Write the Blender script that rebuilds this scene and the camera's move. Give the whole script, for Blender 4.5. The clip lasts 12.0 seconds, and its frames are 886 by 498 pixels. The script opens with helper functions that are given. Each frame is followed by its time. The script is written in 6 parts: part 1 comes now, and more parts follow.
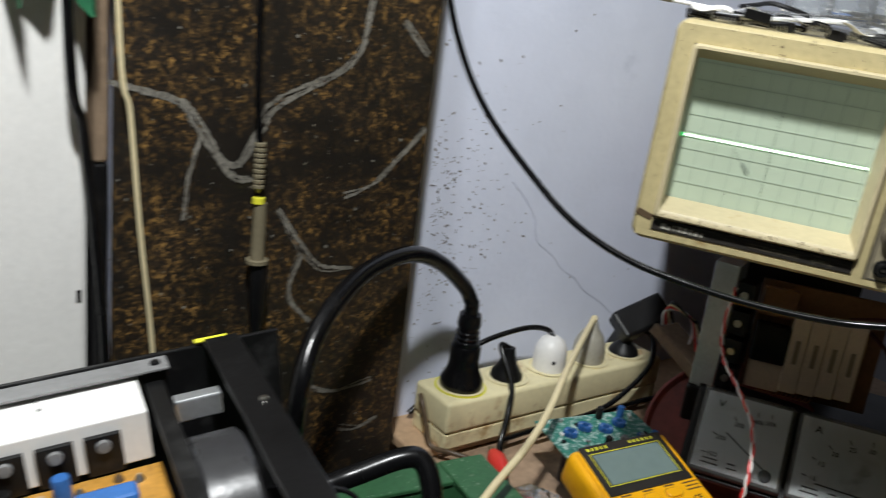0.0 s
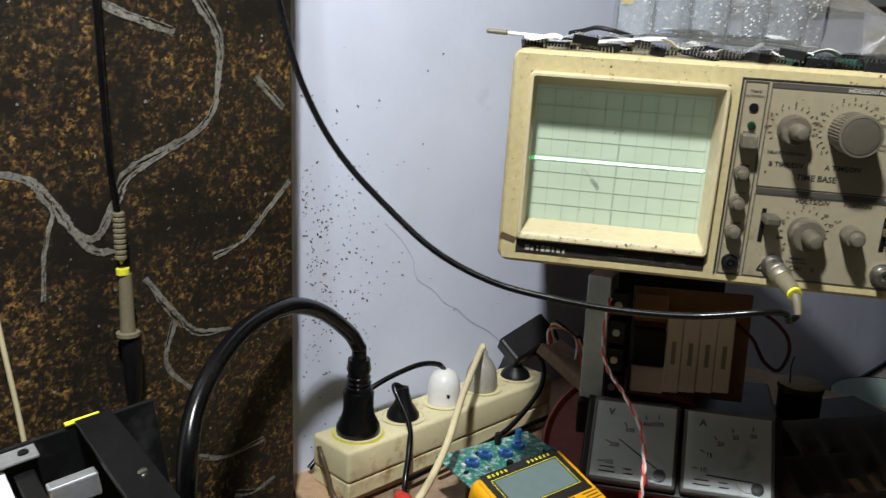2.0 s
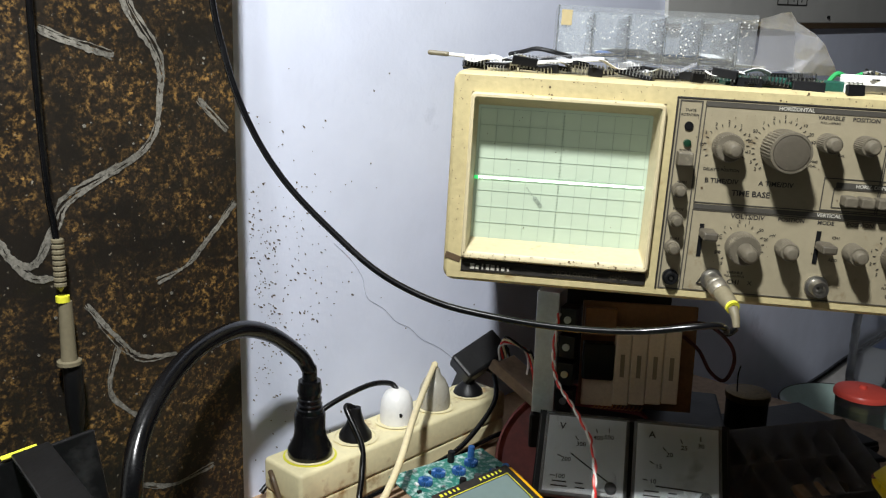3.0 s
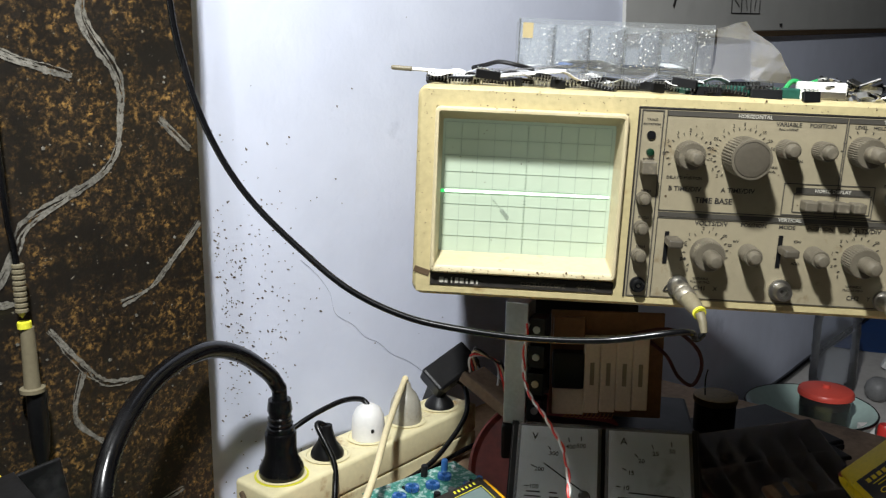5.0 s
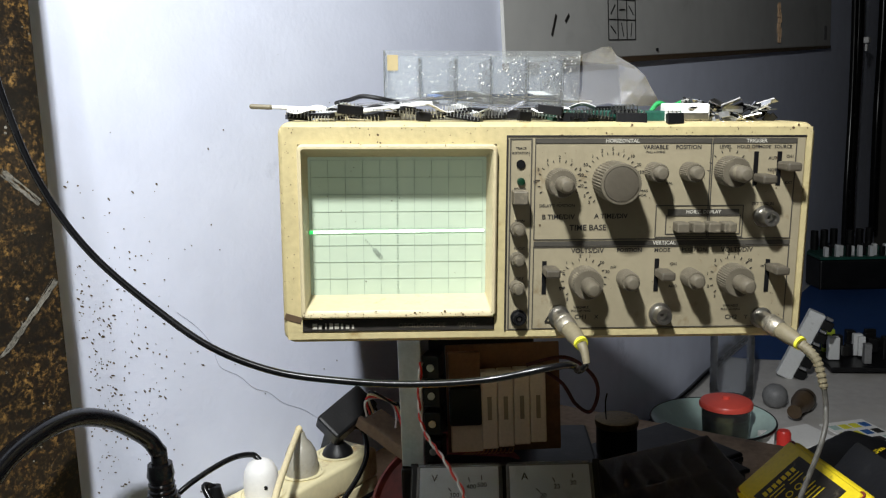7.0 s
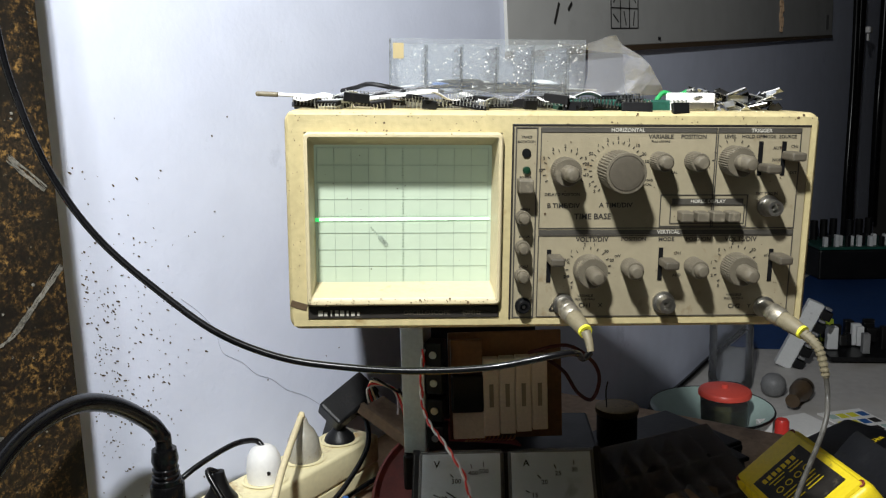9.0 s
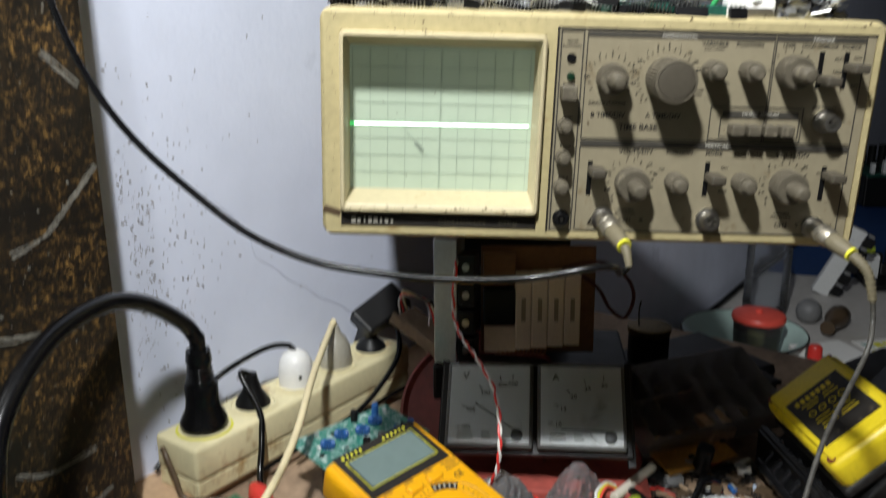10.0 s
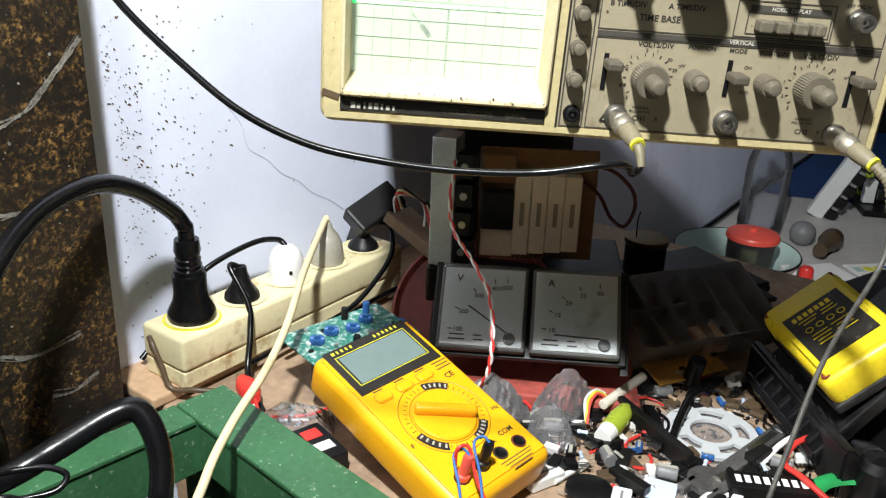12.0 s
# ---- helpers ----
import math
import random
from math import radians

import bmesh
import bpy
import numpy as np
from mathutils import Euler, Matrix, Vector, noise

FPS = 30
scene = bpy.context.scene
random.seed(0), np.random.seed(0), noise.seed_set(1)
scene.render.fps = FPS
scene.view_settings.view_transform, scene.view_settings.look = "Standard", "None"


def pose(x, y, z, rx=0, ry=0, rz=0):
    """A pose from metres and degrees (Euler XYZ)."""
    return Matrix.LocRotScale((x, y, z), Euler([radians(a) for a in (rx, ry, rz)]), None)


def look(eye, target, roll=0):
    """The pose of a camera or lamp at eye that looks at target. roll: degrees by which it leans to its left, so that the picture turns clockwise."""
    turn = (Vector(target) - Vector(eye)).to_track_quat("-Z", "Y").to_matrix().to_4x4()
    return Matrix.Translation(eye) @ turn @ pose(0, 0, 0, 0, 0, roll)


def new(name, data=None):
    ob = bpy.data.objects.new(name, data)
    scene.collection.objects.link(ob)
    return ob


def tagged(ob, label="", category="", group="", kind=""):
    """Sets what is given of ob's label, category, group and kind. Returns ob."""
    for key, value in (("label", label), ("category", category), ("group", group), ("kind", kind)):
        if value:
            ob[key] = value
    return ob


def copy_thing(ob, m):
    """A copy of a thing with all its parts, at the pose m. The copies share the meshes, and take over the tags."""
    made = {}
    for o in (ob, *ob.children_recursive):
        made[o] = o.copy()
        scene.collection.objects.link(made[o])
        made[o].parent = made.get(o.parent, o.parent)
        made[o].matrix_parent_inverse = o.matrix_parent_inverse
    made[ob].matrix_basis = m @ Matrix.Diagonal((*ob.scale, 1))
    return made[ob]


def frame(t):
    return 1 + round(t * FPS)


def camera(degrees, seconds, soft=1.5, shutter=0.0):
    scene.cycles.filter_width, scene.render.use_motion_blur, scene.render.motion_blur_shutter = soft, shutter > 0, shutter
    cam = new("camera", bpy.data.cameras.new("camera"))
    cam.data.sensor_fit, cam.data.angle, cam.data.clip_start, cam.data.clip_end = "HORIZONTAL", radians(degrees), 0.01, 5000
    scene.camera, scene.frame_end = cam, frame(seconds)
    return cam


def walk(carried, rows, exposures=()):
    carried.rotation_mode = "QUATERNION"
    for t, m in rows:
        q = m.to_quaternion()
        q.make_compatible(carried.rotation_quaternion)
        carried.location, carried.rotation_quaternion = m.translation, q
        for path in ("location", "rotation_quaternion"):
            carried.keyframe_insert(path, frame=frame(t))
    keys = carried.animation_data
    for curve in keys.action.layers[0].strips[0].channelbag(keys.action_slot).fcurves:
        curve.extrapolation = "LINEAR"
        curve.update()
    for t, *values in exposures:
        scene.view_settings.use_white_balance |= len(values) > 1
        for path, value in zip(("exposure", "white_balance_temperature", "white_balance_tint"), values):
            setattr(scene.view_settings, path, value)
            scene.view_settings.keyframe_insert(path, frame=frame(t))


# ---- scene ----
cam = camera(55.7, 12.0, soft=1.2, shutter=0.4)
PATH = [
    (0, (0.0182, -0.4885, 1.1549), (-0.2246, 0.4361, 0.8614), 7.38),
    (0.2, (0.0315, -0.4764, 1.1493), (-0.1874, 0.4591, 0.8717), 6.50),
    (0.5, (0.0307, -0.4768, 1.1461), (-0.1735, 0.4655, 0.8806), 6.01),
    (1, (0.0300, -0.4837, 1.1525), (-0.1665, 0.4615, 0.8921), 4.69),
    (1.2, (0.0260, -0.4877, 1.1479), (-0.1495, 0.4607, 0.8840), 4.22),
    (1.5, (0.0269, -0.4896, 1.1486), (-0.1359, 0.4634, 0.8928), 3.04),
    (2, (0.0321, -0.4926, 1.1540), (-0.0924, 0.4723, 0.9227), 2.14),
    (2.5, (0.0393, -0.4868, 1.1577), (-0.0548, 0.4857, 0.9448), 1.66),
    (3, (0.0393, -0.4929, 1.1577), (-0.0352, 0.4815, 0.9456), 1.66),
    (5, (0.0374, -0.4927, 1.1588), (0.0036, 0.4871, 0.9615), 0.58),
    (5.5, (0.0474, -0.4794, 1.1590), (0.0646, 0.5042, 0.9793), -0.89),
    (6, (0.0627, -0.4661, 1.1640), (0.1210, 0.5195, 1.0059), -1.97),
    (6.5, (0.0615, -0.4667, 1.1611), (0.1364, 0.5183, 1.0053), -2.09),
    (7, (0.0594, -0.4702, 1.1588), (0.1341, 0.5142, 0.9990), -1.90),
    (9, (0.0554, -0.4721, 1.1593), (0.1309, 0.5097, 0.9853), -1.59),
    (9.5, (0.0574, -0.4692, 1.1587), (0.1116, 0.5149, 0.9893), -1.81),
    (9.8, (0.0557, -0.4628, 1.1585), (0.1023, 0.5119, 0.9402), -1.43),
    (9.9, (0.0579, -0.4637, 1.1495), (0.0933, 0.5092, 0.9211), -1.01),
    (10, (0.0551, -0.4612, 1.1523), (0.0873, 0.5009, 0.8817), -0.34),
    (10.1, (0.0517, -0.4575, 1.1447), (0.0856, 0.4968, 0.8479), 0.37),
    (10.2, (0.0462, -0.4532, 1.1350), (0.0787, 0.4918, 0.8095), 1.15),
    (10.5, (0.0438, -0.4456, 1.1266), (0.0742, 0.4704, 0.7266), 3.10),
    (11, (0.0449, -0.4451, 1.1295), (0.0868, 0.4749, 0.7399), 3.44),
    (11.5, (0.0512, -0.4420, 1.1348), (0.1003, 0.4872, 0.7685), 2.42),
    (12, (0.0503, -0.4437, 1.1371), (0.0941, 0.4835, 0.7650), 2.46),
]
walk(cam, [(t, look(eye, target, roll)) for t, eye, target, roll in PATH],
     exposures=[(0.0, -0.42), (1.5, -0.24), (2.0, -0.2), (2.5, 0.06), (3.0, 0.1), (5.0, 0.18), (9.6, 0.15), (10.0, -0.12), (10.5, 0.48), (11.0, 0.68), (12.0, 0.72)])

# ---- light: one bare lamp over the bench, dim room around it ----
world = bpy.data.worlds.new("world")
scene.world = world
world.use_nodes = True
world.node_tree.nodes["Background"].inputs[0].default_value = (0.5, 0.6, 0.8, 1)
world.node_tree.nodes["Background"].inputs[1].default_value = 0.0003
LAMP = Vector((-0.045, -0.450, 1.735))
bulb = bpy.data.lights.new("bulb_light", "POINT")
bulb.energy, bulb.shadow_soft_size, bulb.color = 60.0, 0.03, (0.945, 0.97, 0.975)
new("bulb_light", bulb).location = LAMP


# ---- materials ----
def mat(name, color, rough=0.5, metal=0.0, var=0.12, scale=60.0, bump=0.15, bump_scale=None, stain=None, stain_amount=0.0, stain_scale=9.0,
        spec=0.5, coat=0.0, island=0.0, trans=0.0, alpha=1.0, ior=1.45):
    """A procedural surface: fine grain and large patches of tone, optional stains with their own colour, fine relief."""
    m = bpy.data.materials.new(name)
    m.use_nodes = True
    nt = m.node_tree
    N, L = nt.nodes, nt.links
    b = N["Principled BSDF"]
    b.inputs["Roughness"].default_value = rough
    b.inputs["Metallic"].default_value = metal
    b.inputs["Specular IOR Level"].default_value = spec
    b.inputs["Coat Weight"].default_value = coat
    b.inputs["Transmission Weight"].default_value = trans
    b.inputs["Alpha"].default_value = alpha
    b.inputs["IOR"].default_value = ior
    tc = N.new("ShaderNodeTexCoord")
    fine, big = N.new("ShaderNodeTexNoise"), N.new("ShaderNodeTexNoise")
    fine.inputs["Scale"].default_value, fine.inputs["Detail"].default_value = scale * 6, 5
    big.inputs["Scale"].default_value, big.inputs["Detail"].default_value = scale * 0.5, 4
    for n in (fine, big):
        L.new(tc.outputs["Object"], n.inputs["Vector"])
    add = N.new("ShaderNodeMath")
    add.operation = "ADD"
    L.new(fine.outputs["Fac"], add.inputs[0])
    L.new(big.outputs["Fac"], add.inputs[1])
    ramp = N.new("ShaderNodeMapRange")
    ramp.inputs["From Min"].default_value, ramp.inputs["From Max"].default_value = 0.7, 1.3
    ramp.inputs["To Min"].default_value, ramp.inputs["To Max"].default_value = 1 - var, 1 + var
    L.new(add.outputs[0], ramp.inputs["Value"])
    mul = N.new("ShaderNodeVectorMath")
    mul.operation = "SCALE"
    mul.inputs[0].default_value = color
    L.new(ramp.outputs[0], mul.inputs["Scale"])
    out = mul.outputs[0]
    if stain:
        sn = N.new("ShaderNodeTexNoise")
        sn.inputs["Scale"].default_value, sn.inputs["Detail"].default_value, sn.inputs["Roughness"].default_value = stain_scale, 8, 0.65
        L.new(tc.outputs["Object"], sn.inputs["Vector"])
        sr = N.new("ShaderNodeMapRange")
        sr.inputs["From Min"].default_value, sr.inputs["From Max"].default_value = 0.66 - 0.28 * stain_amount, 0.78 - 0.2 * stain_amount
        L.new(sn.outputs["Fac"], sr.inputs["Value"])
        mx = N.new("ShaderNodeMix")
        mx.data_type = "RGBA"
        mx.inputs["B"].default_value = (*stain, 1)
        L.new(sr.outputs[0], mx.inputs["Factor"])
        L.new(out, mx.inputs["A"])
        out = mx.outputs["Result"]
    L.new(out, b.inputs["Base Color"])
    rr = N.new("ShaderNodeMapRange")
    rr.inputs["To Min"].default_value, rr.inputs["To Max"].default_value = max(0, rough - 0.12), min(1, rough + 0.12)
    L.new(big.outputs["Fac"], rr.inputs["Value"])
    L.new(rr.outputs[0], b.inputs["Roughness"])
    if bump:
        bn = N.new("ShaderNodeBump")
        bn.inputs["Strength"].default_value, bn.inputs["Distance"].default_value = bump, 0.001
        src = fine
        if bump_scale:
            src = N.new("ShaderNodeTexNoise")
            src.inputs["Scale"].default_value, src.inputs["Detail"].default_value = bump_scale, 4
            L.new(tc.outputs["Object"], src.inputs["Vector"])
        L.new(src.outputs["Fac"], bn.inputs["Height"])
        L.new(bn.outputs[0], b.inputs["Normal"])
    if island:
        gi, ob = N.new("ShaderNodeObjectInfo"), N.new("ShaderNodeHueSaturation")
        r2 = N.new("ShaderNodeMapRange")
        r2.inputs["To Min"].default_value, r2.inputs["To Max"].default_value = 1 - island, 1 + island
        L.new(gi.outputs["Random"], r2.inputs["Value"])
        L.new(r2.outputs[0], ob.inputs["Value"])
        L.new(out, ob.inputs["Color"])
        L.new(ob.outputs[0], b.inputs["Base Color"])
    return m


def glow(name, color, strength, base=(0.1, 0.1, 0.1)):
    m = mat(name, base, 0.3, var=0.02, bump=0)
    b = m.node_tree.nodes["Principled BSDF"]
    b.inputs["Emission Color"].default_value = (*color, 1)
    b.inputs["Emission Strength"].default_value = strength
    return m


M = {
    "wall": mat("wall_paint", (0.71, 0.75, 0.89), 0.75, scale=3, var=0.05, bump=0.35, bump_scale=140, stain=(0.42, 0.45, 0.56), stain_amount=0.12, stain_scale=5),
    # closing walls, ceiling and floor: colours set dark to hold down bounce light
    "dimwall": mat("low_bounce_wall", (0.04, 0.036, 0.032), 0.8, scale=3),
    "ceiling": mat("low_bounce_ceiling", (0.10, 0.095, 0.09), 0.8, scale=3),
    "floor": mat("low_bounce_cement", (0.07, 0.066, 0.062), 0.7, scale=4, stain=(0.1, 0.09, 0.08), stain_amount=0.4),
    "bench": mat("bench_plywood", (0.36, 0.25, 0.165), 0.65, scale=18, var=0.25, bump=0.4, stain=(0.17, 0.115, 0.08), stain_amount=0.55, stain_scale=14),
    "bench_edge": mat("bench_edge_wood", (0.45, 0.3, 0.18), 0.7, scale=25, var=0.2, stain=(0.25, 0.15, 0.09), stain_amount=0.4),
    "green_steel": mat("green_painted_steel", (0.036, 0.118, 0.05), 0.42, scale=30, var=0.2, bump=0.3, stain=(0.3, 0.38, 0.28), stain_amount=0.2, stain_scale=150),
    "whitetop": mat("white_bench_top", (0.50, 0.48, 0.455), 0.5, scale=8, var=0.12, stain=(0.4, 0.37, 0.32), stain_amount=0.4, stain_scale=6),
    "beige": mat("aged_cream_plastic", (0.44, 0.37, 0.195), 0.45, scale=40, var=0.12, bump=0.3, stain=(0.24, 0.15, 0.05), stain_amount=0.24, stain_scale=38),
    "beige_in": mat("cream_bezel_plastic", (0.50, 0.43, 0.265), 0.45, scale=40, var=0.08, bump=0.25, stain=(0.35, 0.25, 0.12), stain_amount=0.18, stain_scale=60),
    "panel": mat("warm_grey_panel", (0.255, 0.22, 0.145), 0.5, scale=30, var=0.07, bump=0.2, stain=(0.17, 0.12, 0.06), stain_amount=0.22, stain_scale=55),
    "knob": mat("grey_knob_plastic", (0.105, 0.091, 0.066), 0.42, scale=80, var=0.12, stain=(0.24, 0.21, 0.15), stain_amount=0.25, stain_scale=80),
    "dark": mat("dark_panel_ink", (0.022, 0.019, 0.016), 0.5, scale=60, var=0.2, stain=(0.12, 0.1, 0.07), stain_amount=0.2, stain_scale=80),
    "line": mat("grey_print", (0.05, 0.045, 0.036), 0.6, bump=0),
    "ink": mat("black_print", (0.02, 0.018, 0.016), 0.6, bump=0),
    "paleprint": mat("pale_print", (0.42, 0.40, 0.34), 0.5, bump=0),
    "black": mat("black_plastic", (0.005, 0.005, 0.0055), 0.4, spec=0.4, scale=60, var=0.25, stain=(0.02, 0.018, 0.016), stain_amount=0.2, stain_scale=50),
    "rubber": mat("black_rubber_cable", (0.004, 0.004, 0.0045), 0.24, spec=0.45, scale=60, var=0.3, bump=0.08),
    "metal": mat("worn_nickel", (0.5, 0.48, 0.44), 0.35, metal=1.0, scale=80, var=0.15, stain=(0.3, 0.25, 0.18), stain_amount=0.3, stain_scale=90),
    "nickel": mat("dull_nickel", (0.34, 0.31, 0.25), 0.42, metal=0.8, scale=80, var=0.2, stain=(0.16, 0.12, 0.07), stain_amount=0.4, stain_scale=120),
    "plug_grey": mat("pale_grey_plug", (0.36, 0.34, 0.28), 0.4, scale=40, var=0.08, stain=(0.2, 0.17, 0.1), stain_amount=0.3, stain_scale=60),
    "brass": mat("tarnished_brass", (0.20, 0.14, 0.06), 0.45, metal=0.6, scale=60, var=0.25, stain=(0.06, 0.04, 0.02), stain_amount=0.4, stain_scale=60),
    "jarfill": mat("olive_contents", (0.10, 0.10, 0.035), 0.6, scale=60, var=0.4, stain=(0.02, 0.02, 0.01), stain_amount=0.5, stain_scale=50),
    "vent": mat("glossy_black_vent", (0.010, 0.010, 0.011), 0.25, scale=50, var=0.3),
    "leadred": mat("dark_red_lead", (0.06, 0.010, 0.010), 0.4),
    "crackline": mat("grey_crack", (0.42, 0.44, 0.53), 0.8),
    "alu": mat("brushed_aluminium", (0.62, 0.64, 0.66), 0.4, metal=0.85, scale=50, var=0.1),
    "yellow": mat("yellow_case_plastic", (0.87, 0.42, 0.008), 0.38, scale=40, var=0.05, bump=0.15, stain=(0.5, 0.24, 0.02), stain_amount=0.12, stain_scale=50),
    "yring": mat("yellow_ring", (0.75, 0.72, 0.05), 0.4),
    "olive": mat("grey_green_connector", (0.165, 0.142, 0.09), 0.45, scale=60, var=0.1),
    "cream": mat("yellowed_strip_plastic", (0.78, 0.7, 0.43), 0.42, scale=30, var=0.06, bump=0.2, stain=(0.40, 0.24, 0.09), stain_amount=0.38, stain_scale=30),
    "white": mat("white_plastic", (0.8, 0.79, 0.76), 0.4, scale=40, var=0.04),
    "ivory": mat("ivory_cable", (0.72, 0.62, 0.38), 0.45, scale=40, var=0.08),
    "darkred": mat("dark_red_paint", (0.21, 0.04, 0.03), 0.5, scale=25, var=0.2, stain=(0.1, 0.03, 0.025), stain_amount=0.4, stain_scale=16),
    "redboard": mat("faded_red_paint", (0.42, 0.09, 0.07), 0.55, scale=25, var=0.2, stain=(0.2, 0.05, 0.04), stain_amount=0.4, stain_scale=24),
    "red": mat("red_plastic", (0.7, 0.045, 0.035), 0.35, var=0.06),
    "orange_red": mat("coral_red_lid", (0.8, 0.1, 0.07), 0.35, var=0.06),
    "meter_face": mat("meter_dial_card", (0.70, 0.71, 0.70), 0.6, scale=30, var=0.05, stain=(0.4, 0.4, 0.38), stain_amount=0.25, stain_scale=30),
    "meter_frame": mat("meter_frame_plastic", (0.09, 0.09, 0.085), 0.45, scale=40, var=0.2),
    "pcb_green": mat("green_circuit_board", (0.03, 0.20, 0.15), 0.35, scale=70, var=0.3, stain=(0.55, 0.66, 0.62), stain_amount=0.62, stain_scale=210),
    "pcb_brown": mat("brown_circuit_board", (0.17, 0.085, 0.032), 0.5, scale=40, var=0.2),
    "pcb_orange": mat("amber_circuit_board", (0.40, 0.20, 0.035), 0.4, scale=60, var=0.3, stain=(0.2, 0.09, 0.03), stain_amount=0.25, stain_scale=60),
    "cement": mat("cement_resistor_body", (0.66, 0.58, 0.44), 0.75, scale=60, var=0.08),
    "blue": mat("blue_sheet_plastic", (0.012, 0.05, 0.17), 0.5, scale=10, var=0.15),
    "bluecap": mat("blue_component", (0.03, 0.12, 0.35), 0.4),
    "wood": mat("raw_wood", (0.42, 0.3, 0.19), 0.7, scale=30, var=0.2, bump=0.3),
    "paper": mat("white_paper", (0.78, 0.77, 0.74), 0.7, scale=20, var=0.04),
    "board_white": mat("greyish_whiteboard", (0.5, 0.5, 0.48), 0.6, scale=3, var=0.06, stain=(0.38, 0.38, 0.36), stain_amount=0.3, stain_scale=4),
    "grey": mat("grey_plastic", (0.2, 0.2, 0.2), 0.45, scale=40, var=0.15),
    "green": mat("green_plastic", (0.02, 0.3, 0.08), 0.4),
    "green_cloth": mat("green_cloth", (0.03, 0.2, 0.09), 0.8, scale=60, var=0.3),
    "enamel": mat("pale_green_enamel", (0.5, 0.66, 0.6), 0.2, scale=15, var=0.06, coat=0.4),
    "brown": mat("brown_lacquer", (0.09, 0.06, 0.035), 0.4, scale=30, var=0.2),
    "copper": mat("copper_wire", (0.5, 0.24, 0.09), 0.35, metal=0.9),
    "lcd": mat("grey_lcd_glass", (0.17, 0.23, 0.22), 0.12, scale=20, var=0.05, bump=0, coat=0.6),
    "heat": mat("black_anodised", (0.012, 0.0115, 0.011), 0.45, metal=0.3, scale=50, var=0.3),
    "case_black": mat("black_case_steel", (0.005, 0.005, 0.0055), 0.35, scale=40, var=0.3, stain=(0.03, 0.03, 0.03), stain_amount=0.4, stain_scale=20),
    "solder": mat("tinned_leads", (0.6, 0.6, 0.58), 0.3, metal=1.0),
    "neon": mat("lime_green_plastic", (0.5, 0.62, 0.06), 0.3, trans=0.3),
    "screen": mat("pale_green_phosphor_screen", (0.40, 0.47, 0.365), 0.22, scale=20, var=0.03, bump=0, coat=0.3),
    "grid": mat("graticule_line", (0.30, 0.36, 0.285), 0.5, bump=0),
    "trace": glow("bright_trace", (0.75, 1.0, 0.8), 3.0, (0.6, 0.8, 0.6)),
    "trace_edge": glow("green_trace_end", (0.05, 0.9, 0.2), 0.8, (0.1, 0.5, 0.2)),
    "led": glow("green_lamp", (0.05, 0.35, 0.12), 0.003, (0.004, 0.024, 0.011)),
    "batt": mat("scuffed_yellow_plastic", (0.78, 0.60, 0.02), 0.4, scale=40, var=0.08, stain=(0.3, 0.22, 0.03), stain_amount=0.25, stain_scale=40),
    "whiteglow": mat("translucent_white_plastic", (0.52, 0.54, 0.55), 0.35, scale=60, var=0.04),
    "paleblue": mat("pale_blue_card", (0.55, 0.64, 0.78), 0.6, scale=60, var=0.05),
    "ivory2": mat("off_white_rod", (0.72, 0.66, 0.55), 0.45, scale=60, var=0.06),
    "steel": mat("blackened_steel", (0.26, 0.25, 0.24), 0.4, metal=0.8, scale=60, var=0.3),
    "debris": mat("pale_crumbs", (0.5, 0.45, 0.38), 0.7, scale=200, var=0.5, bump=0),
    "chip": mat("pale_green_primer", (0.26, 0.36, 0.25), 0.7, scale=200, var=0.2),
    "shade_yellow": mat("yellow_groove_shade", (0.42, 0.2, 0.01), 0.5, bump=0),
    "oldwood": mat("dark_old_wood", (0.2, 0.14, 0.09), 0.75, scale=30, var=0.25),
    "blower": mat("glossy_black_moulding", (0.03, 0.03, 0.032), 0.28, scale=30, var=0.2),
    "capgrey": mat("smooth_dark_cap", (0.072, 0.062, 0.046), 0.4, scale=60, var=0.1, stain=(0.2, 0.17, 0.12), stain_amount=0.2, stain_scale=70),
    "card_green": mat("dark_green_card", (0.012, 0.07, 0.05), 0.4, scale=70, var=0.3),
    "braid": mat("dark_braided_sleeve", (0.06, 0.057, 0.05), 0.5, scale=400, var=0.5),
    "tape": mat("yellowed_tape", (0.36, 0.29, 0.15), 0.5, scale=60, var=0.1),
    "dust": mat("grey_vein", (0.17, 0.16, 0.135), 0.7, scale=80, var=0.5, stain=(0.04, 0.033, 0.025), stain_amount=0.45, stain_scale=220),
}


